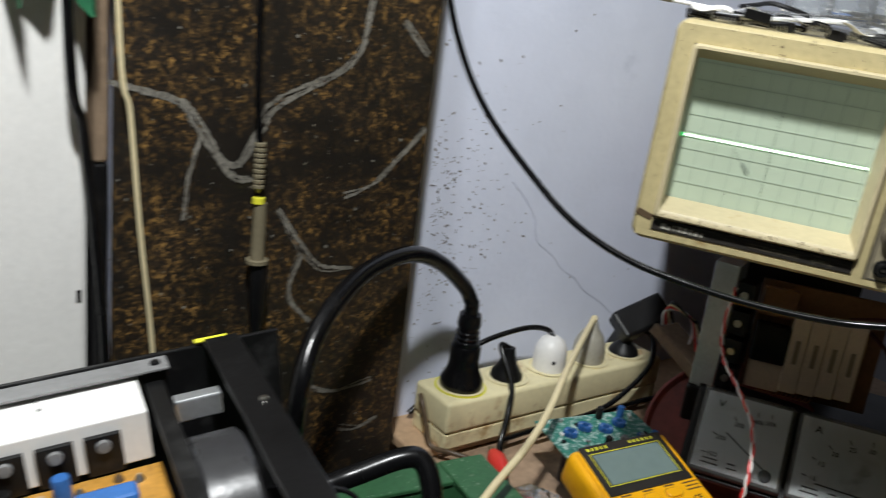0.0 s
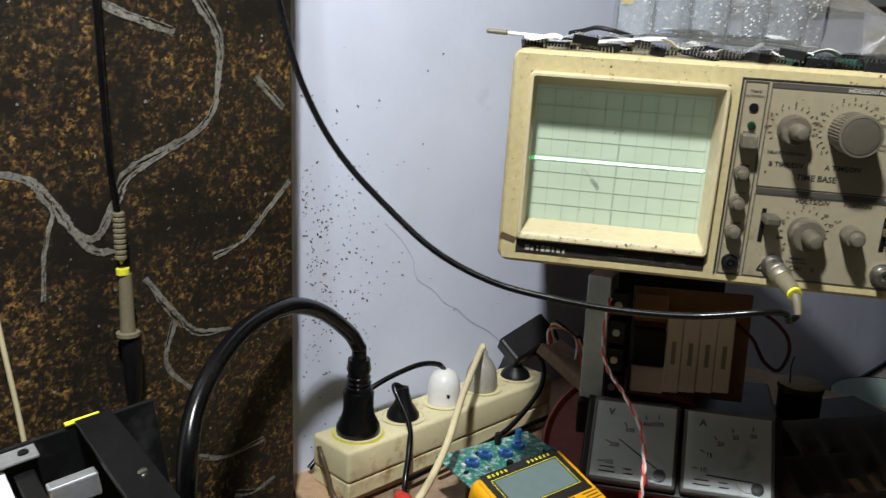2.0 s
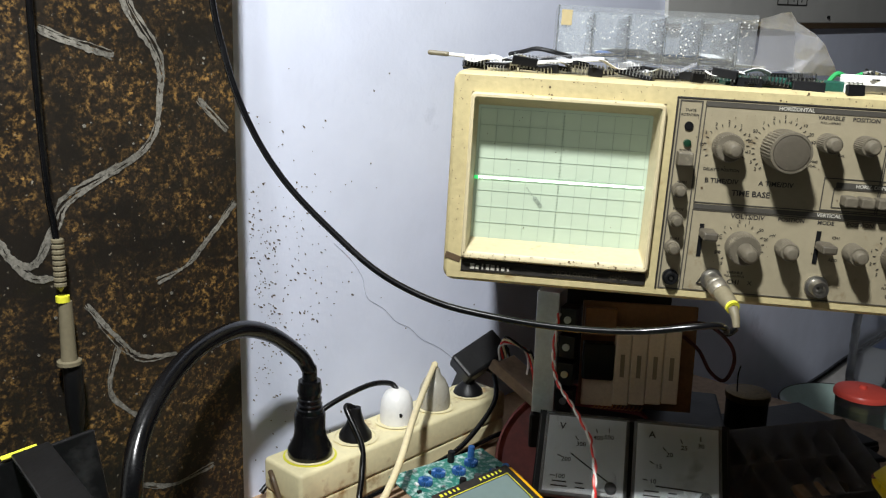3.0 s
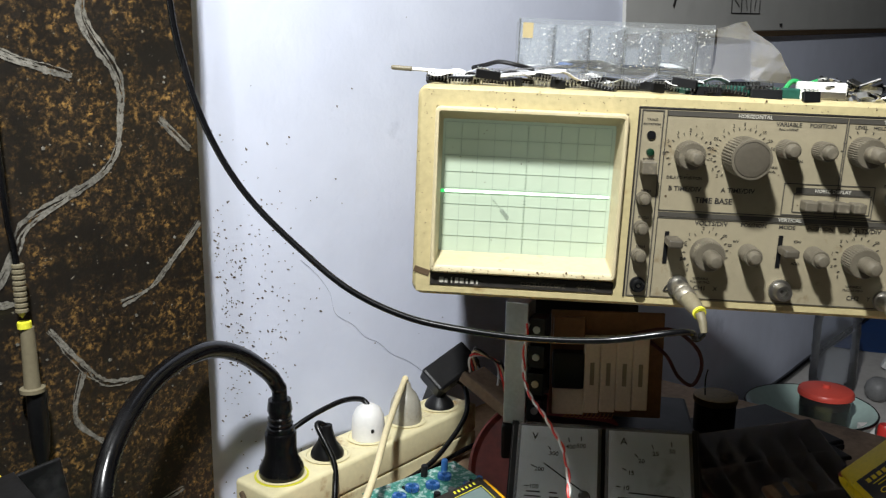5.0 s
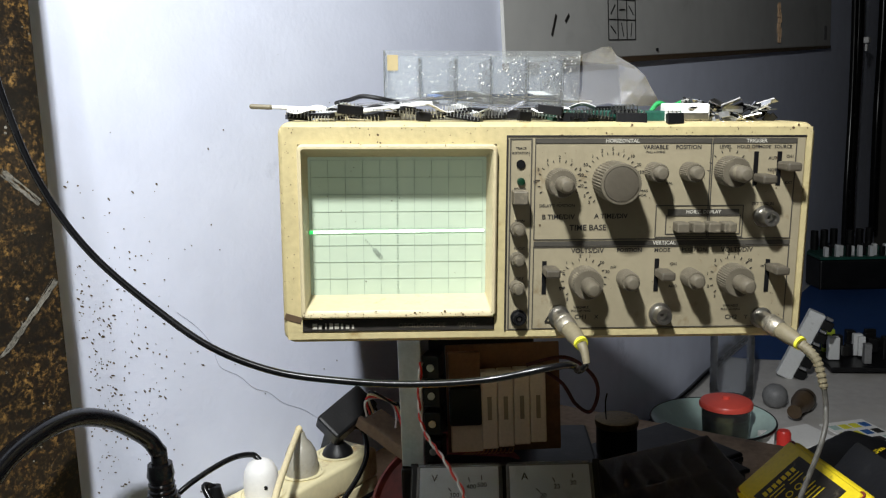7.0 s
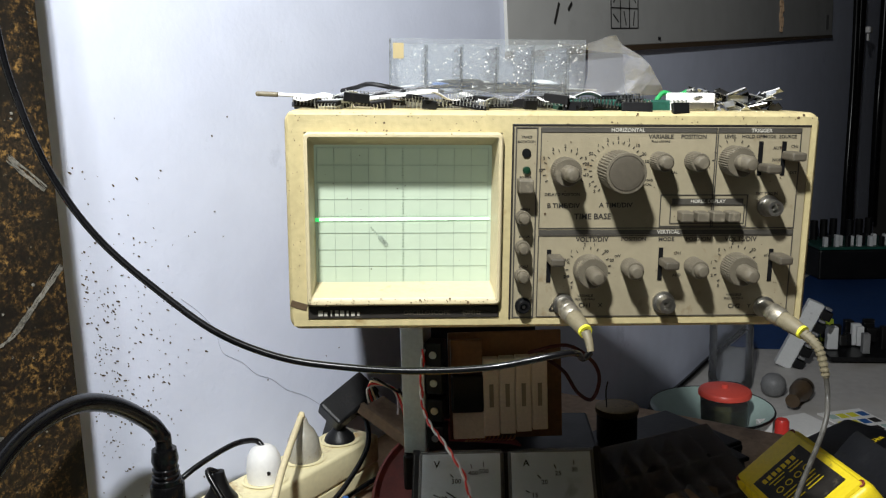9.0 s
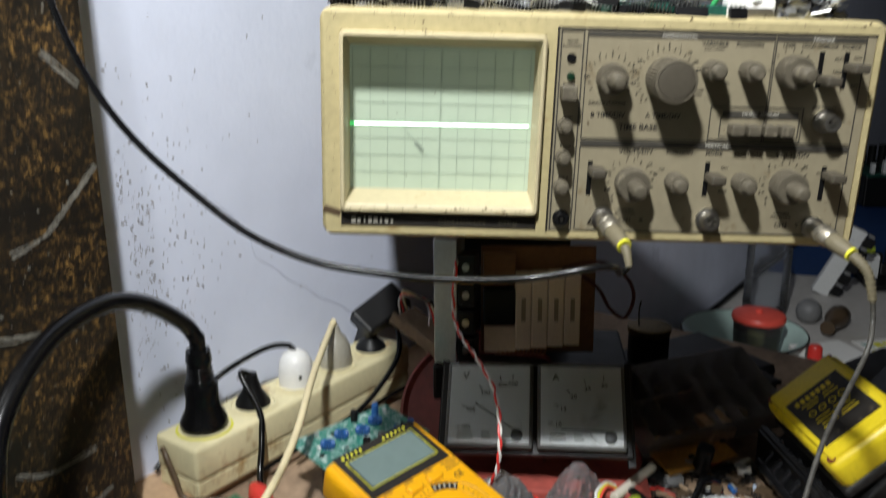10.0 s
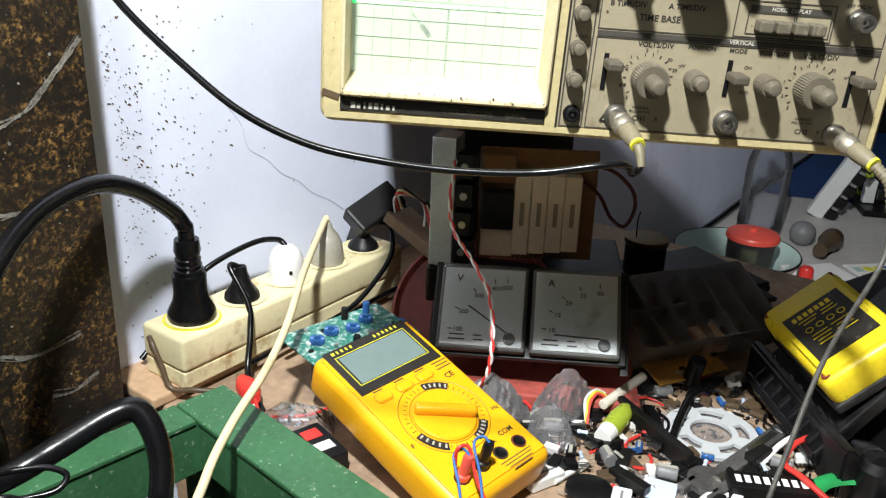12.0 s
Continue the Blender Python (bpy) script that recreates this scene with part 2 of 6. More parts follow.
def clear(name, tint=(0.95, 0.97, 0.98), rough=0.06, amount=0.82):
    """Thin clear plastic: mostly transparent, with a gloss that grows at grazing angles and a little haze."""
    m = bpy.data.materials.new(name)
    m.use_nodes = True
    N, L = m.node_tree.nodes, m.node_tree.links
    N.remove(N["Principled BSDF"])
    tr, gl, df = N.new("ShaderNodeBsdfTransparent"), N.new("ShaderNodeBsdfGlossy"), N.new("ShaderNodeBsdfDiffuse")
    tr.inputs[0].default_value = (*tint, 1)
    gl.inputs["Roughness"].default_value = rough
    df.inputs[0].default_value = (*[c * 0.8 for c in tint], 1)
    nz = N.new("ShaderNodeTexNoise")
    nz.inputs["Scale"].default_value, nz.inputs["Detail"].default_value = 90, 6
    mr = N.new("ShaderNodeMapRange")
    mr.inputs["From Min"].default_value, mr.inputs["From Max"].default_value = 0.35, 0.8
    mr.inputs["To Min"].default_value, mr.inputs["To Max"].default_value = 0.5 * (1 - amount), 1.6 * (1 - amount)
    L.new(nz.outputs["Fac"], mr.inputs["Value"])
    bp = N.new("ShaderNodeBump")
    bp.inputs["Strength"].default_value, bp.inputs["Distance"].default_value = 0.3, 0.002
    L.new(nz.outputs["Fac"], bp.inputs["Height"])
    L.new(bp.outputs[0], gl.inputs["Normal"])
    m1, m2, fr = N.new("ShaderNodeMixShader"), N.new("ShaderNodeMixShader"), N.new("ShaderNodeFresnel")
    fr.inputs["IOR"].default_value = 1.45
    L.new(mr.outputs[0], m1.inputs[0])
    L.new(tr.outputs[0], m1.inputs[1])
    L.new(df.outputs[0], m1.inputs[2])
    L.new(fr.outputs[0], m2.inputs[0])
    L.new(m1.outputs[0], m2.inputs[1])
    L.new(gl.outputs[0], m2.inputs[2])
    L.new(m2.outputs[0], N["Material Output"].inputs[0])
    return m


lit = M["screen"].node_tree.nodes["Principled BSDF"]
lit.inputs["Emission Color"].default_value = (0.62, 0.8, 0.58, 1)
lit.inputs["Emission Strength"].default_value = 0.13
M["clear"] = clear("clear_plastic", amount=0.87)
M["pane"] = clear("meter_window", rough=0.08, amount=0.985)
M["smoke"] = clear("smoky_plastic", (0.80, 0.78, 0.78), 0.2, 0.79)
M["bag"] = clear("crumpled_bag_film", (0.92, 0.92, 0.94), 0.10, 0.82)
M["bottle"] = clear("clear_bottle_plastic", (0.93, 0.95, 0.98), 0.05, 0.95)


def marble(name):
    """Dark board with rusty brown mottling and small pale flecks."""
    m = mat(name, (0.032, 0.021, 0.012), 0.45, scale=40, var=0.5, bump=0.3, stain=(0.42, 0.235, 0.07), stain_amount=0.66, stain_scale=140)
    N, L = m.node_tree.nodes, m.node_tree.links
    b = N["Principled BSDF"]
    old = b.inputs["Base Color"].links[0].from_socket
    tc = N.new("ShaderNodeTexCoord")
    n1 = N.new("ShaderNodeTexNoise")
    n1.inputs["Scale"].default_value, n1.inputs["Detail"].default_value, n1.inputs["Roughness"].default_value = 16, 7, 0.68
    n2 = N.new("ShaderNodeTexNoise")
    n2.inputs["Scale"].default_value, n2.inputs["Detail"].default_value, n2.inputs["Roughness"].default_value = 330, 5, 0.7
    for n in (n1, n2):
        L.new(tc.outputs["Object"], n.inputs["Vector"])
    r1 = N.new("ShaderNodeMapRange")
    r1.inputs["From Min"].default_value, r1.inputs["From Max"].default_value = 0.42, 0.60
    L.new(n1.outputs["Fac"], r1.inputs["Value"])
    r2 = N.new("ShaderNodeMapRange")
    r2.inputs["From Min"].default_value, r2.inputs["From Max"].default_value = 0.44, 0.58
    L.new(n2.outputs["Fac"], r2.inputs["Value"])
    mm = N.new("ShaderNodeMath")
    mm.operation = "MULTIPLY"
    L.new(r1.outputs[0], mm.inputs[0])
    L.new(r2.outputs[0], mm.inputs[1])
    mx = N.new("ShaderNodeMix")
    mx.data_type = "RGBA"
    mx.inputs["A"].default_value = (0.011, 0.009, 0.007, 1)
    L.new(mm.outputs[0], mx.inputs["Factor"])
    L.new(old, mx.inputs["B"])
    # pale flecks
    n3 = N.new("ShaderNodeTexNoise")
    n3.inputs["Scale"].default_value, n3.inputs["Detail"].default_value = 260, 2
    L.new(tc.outputs["Object"], n3.inputs["Vector"])
    r3 = N.new("ShaderNodeMapRange")
    r3.inputs["From Min"].default_value, r3.inputs["From Max"].default_value = 0.68, 0.76
    L.new(n3.outputs["Fac"], r3.inputs["Value"])
    m2 = N.new("ShaderNodeMix")
    m2.data_type = "RGBA"
    m2.inputs["B"].default_value = (0.25, 0.22, 0.17, 1)
    L.new(r3.outputs[0], m2.inputs["Factor"])
    L.new(mx.outputs["Result"], m2.inputs["A"])
    L.new(m2.outputs["Result"], b.inputs["Base Color"])
    return m


M["marble"] = marble("mottled_dark_board")


# ---- building helpers ----
def part(name, bm, material, parent=None, label="", m=None, smooth=False):
    me = bpy.data.meshes.new(name)
    bmesh.ops.recalc_face_normals(bm, faces=bm.faces[:])
    bm.to_mesh(me)
    bm.free()
    me.materials.append(material)
    if smooth:
        for p in me.polygons:
            p.use_smooth = True
        me.set_sharp_from_angle(angle=radians(38))
    ob = new(name, me)
    if parent is not None:
        ob.parent = parent
    if m is not None:
        ob.matrix_basis = m
    if label:
        tagged(ob, label)
    return ob


def thing(name, label, category, m=None, group="", kind=""):
    ob = new(name)
    ob.empty_display_size = 0.02
    if m is not None:
        ob.matrix_basis = m
    return tagged(ob, label, category, group, kind)


def box(bm, sx, sy, sz, c=(0, 0, 0), bev=0.0, m=None, seg=2):
    g = bmesh.ops.create_cube(bm, size=1.0)
    vs = g["verts"]
    bmesh.ops.scale(bm, vec=(sx, sy, sz), verts=vs)
    if bev:
        es = list({e for v in vs for e in v.link_edges})
        r = bmesh.ops.bevel(bm, geom=es, offset=bev, segments=seg, affect="EDGES", profile=0.5)
        vs = list({v for f in r["faces"] for v in f.verts} | {v for v in vs if v.is_valid})
    mm = Matrix.Translation(c) if m is None else Matrix.Translation(c) @ m
    bmesh.ops.transform(bm, matrix=mm, verts=vs)
    return vs


def cyl(bm, r, h, c=(0, 0, 0), axis="Z", r2=None, seg=24, bev=0.0):
    g = bmesh.ops.create_cone(bm, cap_ends=True, segments=seg, radius1=r, radius2=r if r2 is None else r2, depth=h)
    vs = g["verts"]
    if bev:
        es = [e for e in {e for v in vs for e in v.link_edges} if len(e.link_faces) == 2 and max(len(f.verts) for f in e.link_faces) > 4]
        rr = bmesh.ops.bevel(bm, geom=es, offset=bev, segments=2, affect="EDGES", profile=0.5)
        vs = list({v for f in rr["faces"] for v in f.verts} | {v for v in vs if v.is_valid})
    rot = {"Z": Matrix(), "Y": pose(0, 0, 0, 90, 0, 0), "X": pose(0, 0, 0, 0, 90, 0)}[axis]
    bmesh.ops.transform(bm, matrix=Matrix.Translation(c) @ rot, verts=vs)
    return vs


def B(*a, **k):
    bm = bmesh.new()
    box(bm, *a, **k)
    return bm


def C(*a, **k):
    bm = bmesh.new()
    cyl(bm, *a, **k)
    return bm


def lathe(profile, seg=28, axis="Z", bm=None, c=(0, 0, 0)):
    """A turned shape from (radius, height) pairs."""
    bm = bm or bmesh.new()
    rings = []
    for r, h in profile:
        if r < 1e-6:
            rings.append([bm.verts.new((0, 0, h))])
        else:
            rings.append([bm.verts.new((r * math.cos(2 * math.pi * i / seg), r * math.sin(2 * math.pi * i / seg), h)) for i in range(seg)])
    for a, b in zip(rings, rings[1:]):
        for i in range(seg):
            q = [a[i % len(a)], a[(i + 1) % len(a)], b[(i + 1) % len(b)], b[i % len(b)]]
            q = list(dict.fromkeys(q))
            if len(q) > 2:
                bm.faces.new(q)
    rot = {"Z": Matrix(), "Y": pose(0, 0, 0, 90, 0, 0), "-Y": pose(0, 0, 0, 90, 0, 0), "X": pose(0, 0, 0, 0, 90, 0)}[axis]
    bmesh.ops.transform(bm, matrix=Matrix.Translation(c) @ rot, verts=[v for r in rings for v in r])
    return bm


def curve_points(pts, n=8):
    pts = [Vector(p) for p in pts]
    out = []
    for i in range(len(pts) - 1):
        p0, p1, p2, p3 = pts[max(i - 1, 0)], pts[i], pts[i + 1], pts[min(i + 2, len(pts) - 1)]
        for k in range(n):
            t = k / n
            out.append(0.5 * (2 * p1 + (p2 - p0) * t + (2 * p0 - 5 * p1 + 4 * p2 - p3) * t * t + (3 * p1 - p0 - 3 * p2 + p3) * t ** 3))
    return out + [pts[-1]]


def tube(pts, r, seg=10, n=8, bm=None, flat=1.0, taper=None):
    """A cable swept along a smooth line through pts."""
    bm = bm or bmesh.new()
    ps = curve_points(pts, n)
    up = Vector((0.13, 0.31, 0.94))
    prev = None
    last = None
    for i, p in enumerate(ps):
        d = (ps[min(i + 1, len(ps) - 1)] - ps[max(i - 1, 0)]).normalized()
        if last is None:
            s = d.cross(up).normalized()
        else:
            s = (last - d * last.dot(d)).normalized()
        last = s
        u = s.cross(d)
        rr = r if taper is None else r * (taper[0] + (taper[1] - taper[0]) * i / (len(ps) - 1))
        ring = [bm.verts.new(p + s * rr * math.cos(2 * math.pi * k / seg) + u * rr * flat * math.sin(2 * math.pi * k / seg)) for k in range(seg)]
        if prev:
            for k in range(seg):
                bm.faces.new((prev[k], prev[(k + 1) % seg], ring[(k + 1) % seg], ring[k]))
        else:
            bm.faces.new(ring[::-1])
        prev = ring
    bm.faces.new(prev)
    return bm


def text(body, size, material, parent, m, name="lettering", align="CENTER"):
    """Printed words with the built-in font, a hair proud of the surface."""
    cu = bpy.data.curves.new(name, "FONT")
    cu.body, cu.size, cu.align_x, cu.align_y = body, size, align, "CENTER"
    cu.resolution_u, cu.offset = 2, size * 0.022
    tmp = bpy.data.objects.new("tmp", cu)
    me = bpy.data.meshes.new_from_object(tmp)
    bpy.data.objects.remove(tmp)
    me.materials.append(material)
    ob = new(name, me)
    ob.parent = parent
    ob.matrix_basis = m
    return ob


def fins(bm, r, h, n, c, axis="Y", depth=0.05):
    """A fluted cylinder (knurled knob skirt)."""
    prof = []
    for i in range(n * 4):
        a = 2 * math.pi * i / (n * 4)
        prof.append((a, r * (1.0 if i % 4 < 2 else 1 - depth)))
    rot = {"Z": Matrix(), "Y": pose(0, 0, 0, 90, 0, 0)}[axis]
    mm = Matrix.Translation(c) @ rot
    rings = [[bm.verts.new(mm @ Vector((q * k * math.cos(a), q * k * math.sin(a), z))) for a, q in prof] for k, z in ((1, 0), (0.985, h * 0.93), (0.93, h))]
    for a, b in zip(rings, rings[1:]):
        for i in range(len(a)):
            bm.faces.new((a[i], a[(i + 1) % len(a)], b[(i + 1) % len(a)], b[i]))
    bm.faces.new(rings[-1])
    bm.faces.new(rings[0][::-1])
    return bm


# ---- the room ----
D = Vector((math.cos(radians(51)), math.sin(radians(51)), 0))      # along the wall
NW = Vector((-D.y, D.x, 0))                                        # into the wall
WALL = Matrix.Translation(NW * 0.274) @ pose(0, 0, 0, 0, 0, 51)     # x along the wall, y into it, z up


def slab(name, x0, x1, y0, y1, z0, z1, material, m, label, category):
    ob = part(name, B(x1 - x0, y1 - y0, z1 - z0, ((x0 + x1) / 2, (y0 + y1) / 2, (z0 + z1) / 2)), material, m=m)
    return tagged(ob, label, category, kind="structure")


slab("wall_north", -2.2, 4.6, 0, 0.12, 0, 2.7, M["wall"], WALL, "pale lavender-blue painted plaster wall with dark specks", "wall")
# added surfaces close the room; their dark colour limits the bounce light
slab("wall_east", 4.6, 4.72, -3.6, 0.12, 0, 2.7, M["dimwall"], WALL, "added wall closing the far end, darkened to cut bounce light", "wall")
slab("wall_west", -2.32, -2.2, -3.6, 0.12, 0, 2.7, M["dimwall"], WALL, "unseen wall closing the near end, darkened to cut bounce light", "wall")
slab("wall_south", -2.32, 4.72, -3.72, -3.6, 0, 2.7, M["dimwall"], WALL, "unseen wall behind the camera, darkened to cut bounce light", "wall")
slab("floor", -2.32, 4.72, -3.72, 0.12, -0.1, 0, M["floor"], WALL, "worn cement floor, darkened to cut bounce light", "floor")
slab("ceiling", -2.32, 4.72, -3.72, 0.12, 2.7, 2.8, M["ceiling"], WALL, "unseen grey-brown ceiling, darkened to cut bounce light", "ceiling")

lamp = thing("hanging_lamp", "bare bulb lamp holder hanging on a black cord", "lamp", Matrix.Translation(LAMP))
part("holder", lathe([(0, 0.075), (0.012, 0.075), (0.02, 0.06), (0.02, 0.045), (0, 0.045)]), M["black"], lamp, smooth=True)
part("cord", tube([(0, 0, 0.07), (0.002, 0.001, 0.5), (0, 0, 0.964)], 0.003), M["rubber"], lamp)

# ---- the oscilloscope ----
SCOPE = Matrix(((0.9991, 0.0269, 0.0321, 0.0001), (-0.0261, 0.9993, -0.0257, 0.0178), (-0.0328, 0.0249, 0.9992, 1.0269), (0, 0, 0, 1)))
scope = thing("oscilloscope", "yellowed cream bench oscilloscope with a lit green screen", "oscilloscope", SCOPE)
FW, FH, FD = 0.3138, 0.1300, 0.36


# moulded front frame: rounded outer rim, openings for the screen and the panel
def rim(bm, x0, x1, z0, z1, r, y, n=6):
    """A loop of points round a rectangle with rounded corners."""
    out = []
    for cx, cz, a0 in ((x1 - r, z0 + r, -90), (x1 - r, z1 - r, 0), (x0 + r, z1 - r, 90), (x0 + r, z0 + r, 180)):
        for k in range(n + 1):
            a = radians(a0 + 90 * k / n)
            out.append(bm.verts.new((cx + r * math.cos(a), y, cz + r * math.sin(a))))
    return out


def bridge(bm, loops):
    for p, q in zip(loops, loops[1:]):
        for k in range(len(p)):
            bm.faces.new((p[k], p[(k + 1) % len(p)], q[(k + 1) % len(p)], q[k]))


# outer shell with a soft front edge, and a flat face with two openings
bm = bmesh.new()
bridge(bm, [rim(bm, d, FW - d, d, FH - d, r, y) for d, r, y in ((0, .007, .045), (0, .007, .004), (.0009, .0064, .0012), (.0026, .005, 0))])
part("front_rim", bm, M["beige"], scope, "yellowed cream rounded rim", smooth=True)
bm = bmesh.new()
XS, ZS = (.0026, .0113, .1252, .1309, .3082, FW - .0026), (.0026, .0060, .0158, .1176, .1226, FH - .0026)
for x0, x1, z0, z1 in ((XS[0], XS[1], ZS[0], ZS[5]), (XS[1], XS[2], ZS[0], ZS[1]), (XS[1], XS[2], ZS[3], ZS[5]), (XS[2], XS[3], ZS[0], ZS[5]), (XS[3], XS[4], ZS[0], ZS[1]), (XS[3], XS[4], ZS[4], ZS[5]), (XS[4], XS[5], ZS[0], ZS[5])):
    box(bm, x1 - x0, .004, z1 - z0, ((x0 + x1) / 2, .002, (z0 + z1) / 2))
box(bm, XS[2] - XS[1], .003, ZS[2] - ZS[1], ((XS[1] + XS[2]) / 2, .0035, (ZS[1] + ZS[2]) / 2))
part("front_frame", bm, M["beige"], scope, "yellowed cream moulded frame")
part("panel_lip", B(XS[4] - XS[3], .0035, .0012, ((XS[3] + XS[4]) / 2, .0018, ZS[4] - .0006), .0004), M["dark"], scope, "dark groove above the panel")
part("panel_groove", B(.0009, .0035, ZS[4] - ZS[1] - .0014, (XS[3] + .0005, .0012, (ZS[4] + ZS[1]) / 2 - .0007), .0002), M["dark"], scope, "dark groove beside the panel")
# screen surround: raised lip and sloping inner faces
bm = bmesh.new()
x0, x1, z0, z1 = 0.0108, 0.1256, 0.0158, 0.1178
bridge(bm, [rim(bm, x0 + d, x1 - d, z0 + d, z1 - d, r, y, 4) for d, r, y in ((0, .003, .003), (.0003, .0028, -.0036), (.0012, .0022, -.0046), (.0026, .0016, -.0046))]
       + [rim(bm, 0.0140, 0.1224, 0.0206, 0.1148, .0014, -.0030, 4), rim(bm, 0.0148, 0.1214, 0.0250, 0.1090, .0012, .0190, 4)])
part("screen_surround", bm, M["beige_in"], scope, "paler cream sloping screen surround", smooth=True)
screen = part("screen", B(0.1100, 0.002, 0.090, (0.0680, 0.0205, 0.0665)), M["screen"], scope, "pale green screen with a bright level trace")
GX, GZ, GW = 0.0163, 0.0247, 0.0103
bm = bmesh.new()
for i in range(11):
    box(bm, 0.00022, 0.0003, GW * 8, (GX + i * GW, 0.0193, GZ + GW * 4))
for i in range(9):
    box(bm, GW * 10, 0.0003, 0.00022, (GX + GW * 5, 0.0193, GZ + i * GW))
for i in range(51):
    box(bm, 0.00018, 0.0003, 0.0014 if i % 5 else 0.0020, (GX + i * GW / 5, 0.0192, GZ + GW * 4))
for i in range(41):
    box(bm, 0.0014, 0.0003, 0.00018, (GX + GW * 5, 0.0192, GZ + i * GW / 5))
part("graticule", bm, M["grid"], screen)
part("trace", B(0.1045, 0.0004, 0.0012, (0.0678, 0.0188, 0.0641), 0.0, m=Matrix.Rotation(-.006, 4, "Y")), M["trace"], screen, "bright white-green trace")
part("trace_start", B(0.0026, 0.0005, 0.0020, (0.0160, 0.0187, 0.0637), 0.0), M["trace_edge"], screen, "green start of the trace")
bm = bmesh.new()
rnd = random.Random(3)
for i in range(14):
    a, b = rnd.uniform(0.02, 0.114), rnd.uniform(0.031, 0.103)
    cyl(bm, rnd.uniform(0.00015, 0.0004), 0.0002, (a, 0.0192, b), "Y", seg=6)
tagged(part("dirt_specks", bm, M["brown"], screen), kind="stuff")
bm = bmesh.new()
for i in range(9):
    cyl(bm, 0.0005 + 0.0010 * (i > 4), 0.00015, (0.0485 + i * 0.0011, 0.0191, 0.0590 - i * 0.0013), "Y", seg=7)
part("smudge", bm, M["grid"], screen)
# name strip
part("name_strip", B(0.1145, 0.002, 0.0074, (0.0677, 0.0012, 0.0106), 0.0006), M["dark"], scope, "dark brown name strip")
RX = pose(0, 0, 0, 90, 0, 0)


def ptext(body, size, x, z, material, y=0.0003, align="CENTER"):
    return text(body, size, material, scope, Matrix.Translation((x, y, z)) @ RX, align=align)


# maker's mark as plain pale bars
bm = bmesh.new()
for i, (w, h) in enumerate(((.0034, .0038), (.0026, .0028), (.0011, .004), (.0026, .004), (.003, .0038), (.0016, .0036), (.0026, .0028), (.0016, .0028))):
    box(bm, w * .8, 0.0004, h * .9, (0.0185 + i * 0.0032, 0.0000, 0.0087 + h * .45))
part("maker_mark", bm, M["paleprint"], scope, "pale maker's mark as plain bars")
ptext("OSCILLOSCOPE      40MHz", 0.0040, 0.0910, 0.0103, M["knob"], 0.0000)
# metal body behind the frame
part("body", B(FW - 0.012, FD, FH - 0.004, (FW / 2, FD / 2 + 0.03, FH / 2), 0.004), M["beige"], scope, "cream sheet-metal case", smooth=True)
bm = bmesh.new()
box(bm, 0.3080 - 0.1315, 0.004, 0.1162, ((0.1315 + 0.3080) / 2, 0.0025, 0.0642), 0.0006)
part("control_panel", bm, M["panel"], scope, "warm grey control panel with printed scales")
# printed boxes and bands
bm = bmesh.new()


def rect(bm, x0, x1, z0, z1, w=0.0006, y=0.0003):
    for a, b, c, d in ((x0, x1, z0, z0 + w), (x0, x1, z1 - w, z1), (x0, x0 + w, z0 + w, z1 - w), (x1 - w, x1, z0 + w, z1 - w)):
        box(bm, b - a, 0.0004, d - c, ((a + b) / 2, y, (c + d) / 2))


rect(bm, 0.1330, 0.1460, 0.0066, 0.1208, 0.0007)
rect(bm, 0.1476, 0.2516, 0.0612, 0.1208, 0.0005)
rect(bm, 0.2522, 0.3025, 0.0612, 0.1208, 0.0005)
rect(bm, 0.1476, 0.3025, 0.0070, 0.0572, 0.0005)
rect(bm, 0.2200, 0.2730, 0.0622, 0.0815, 0.0005)
rect(bm, 0.2262, 0.2715, 0.0640, 0.0755, 0.0005)
part("printed_frames", bm, M["line"], scope)
for w, h, x, z in ((.1040, .0026, .1996, .1192), (.0500, .0026, .2774, .1192), (.1546, .0028, .2251, .0590), (.0430, .0034, .2488, .0774)):
    part("printed_band", B(w, 0.0004, h, (x, 0.0003, z)), M["line"], scope)
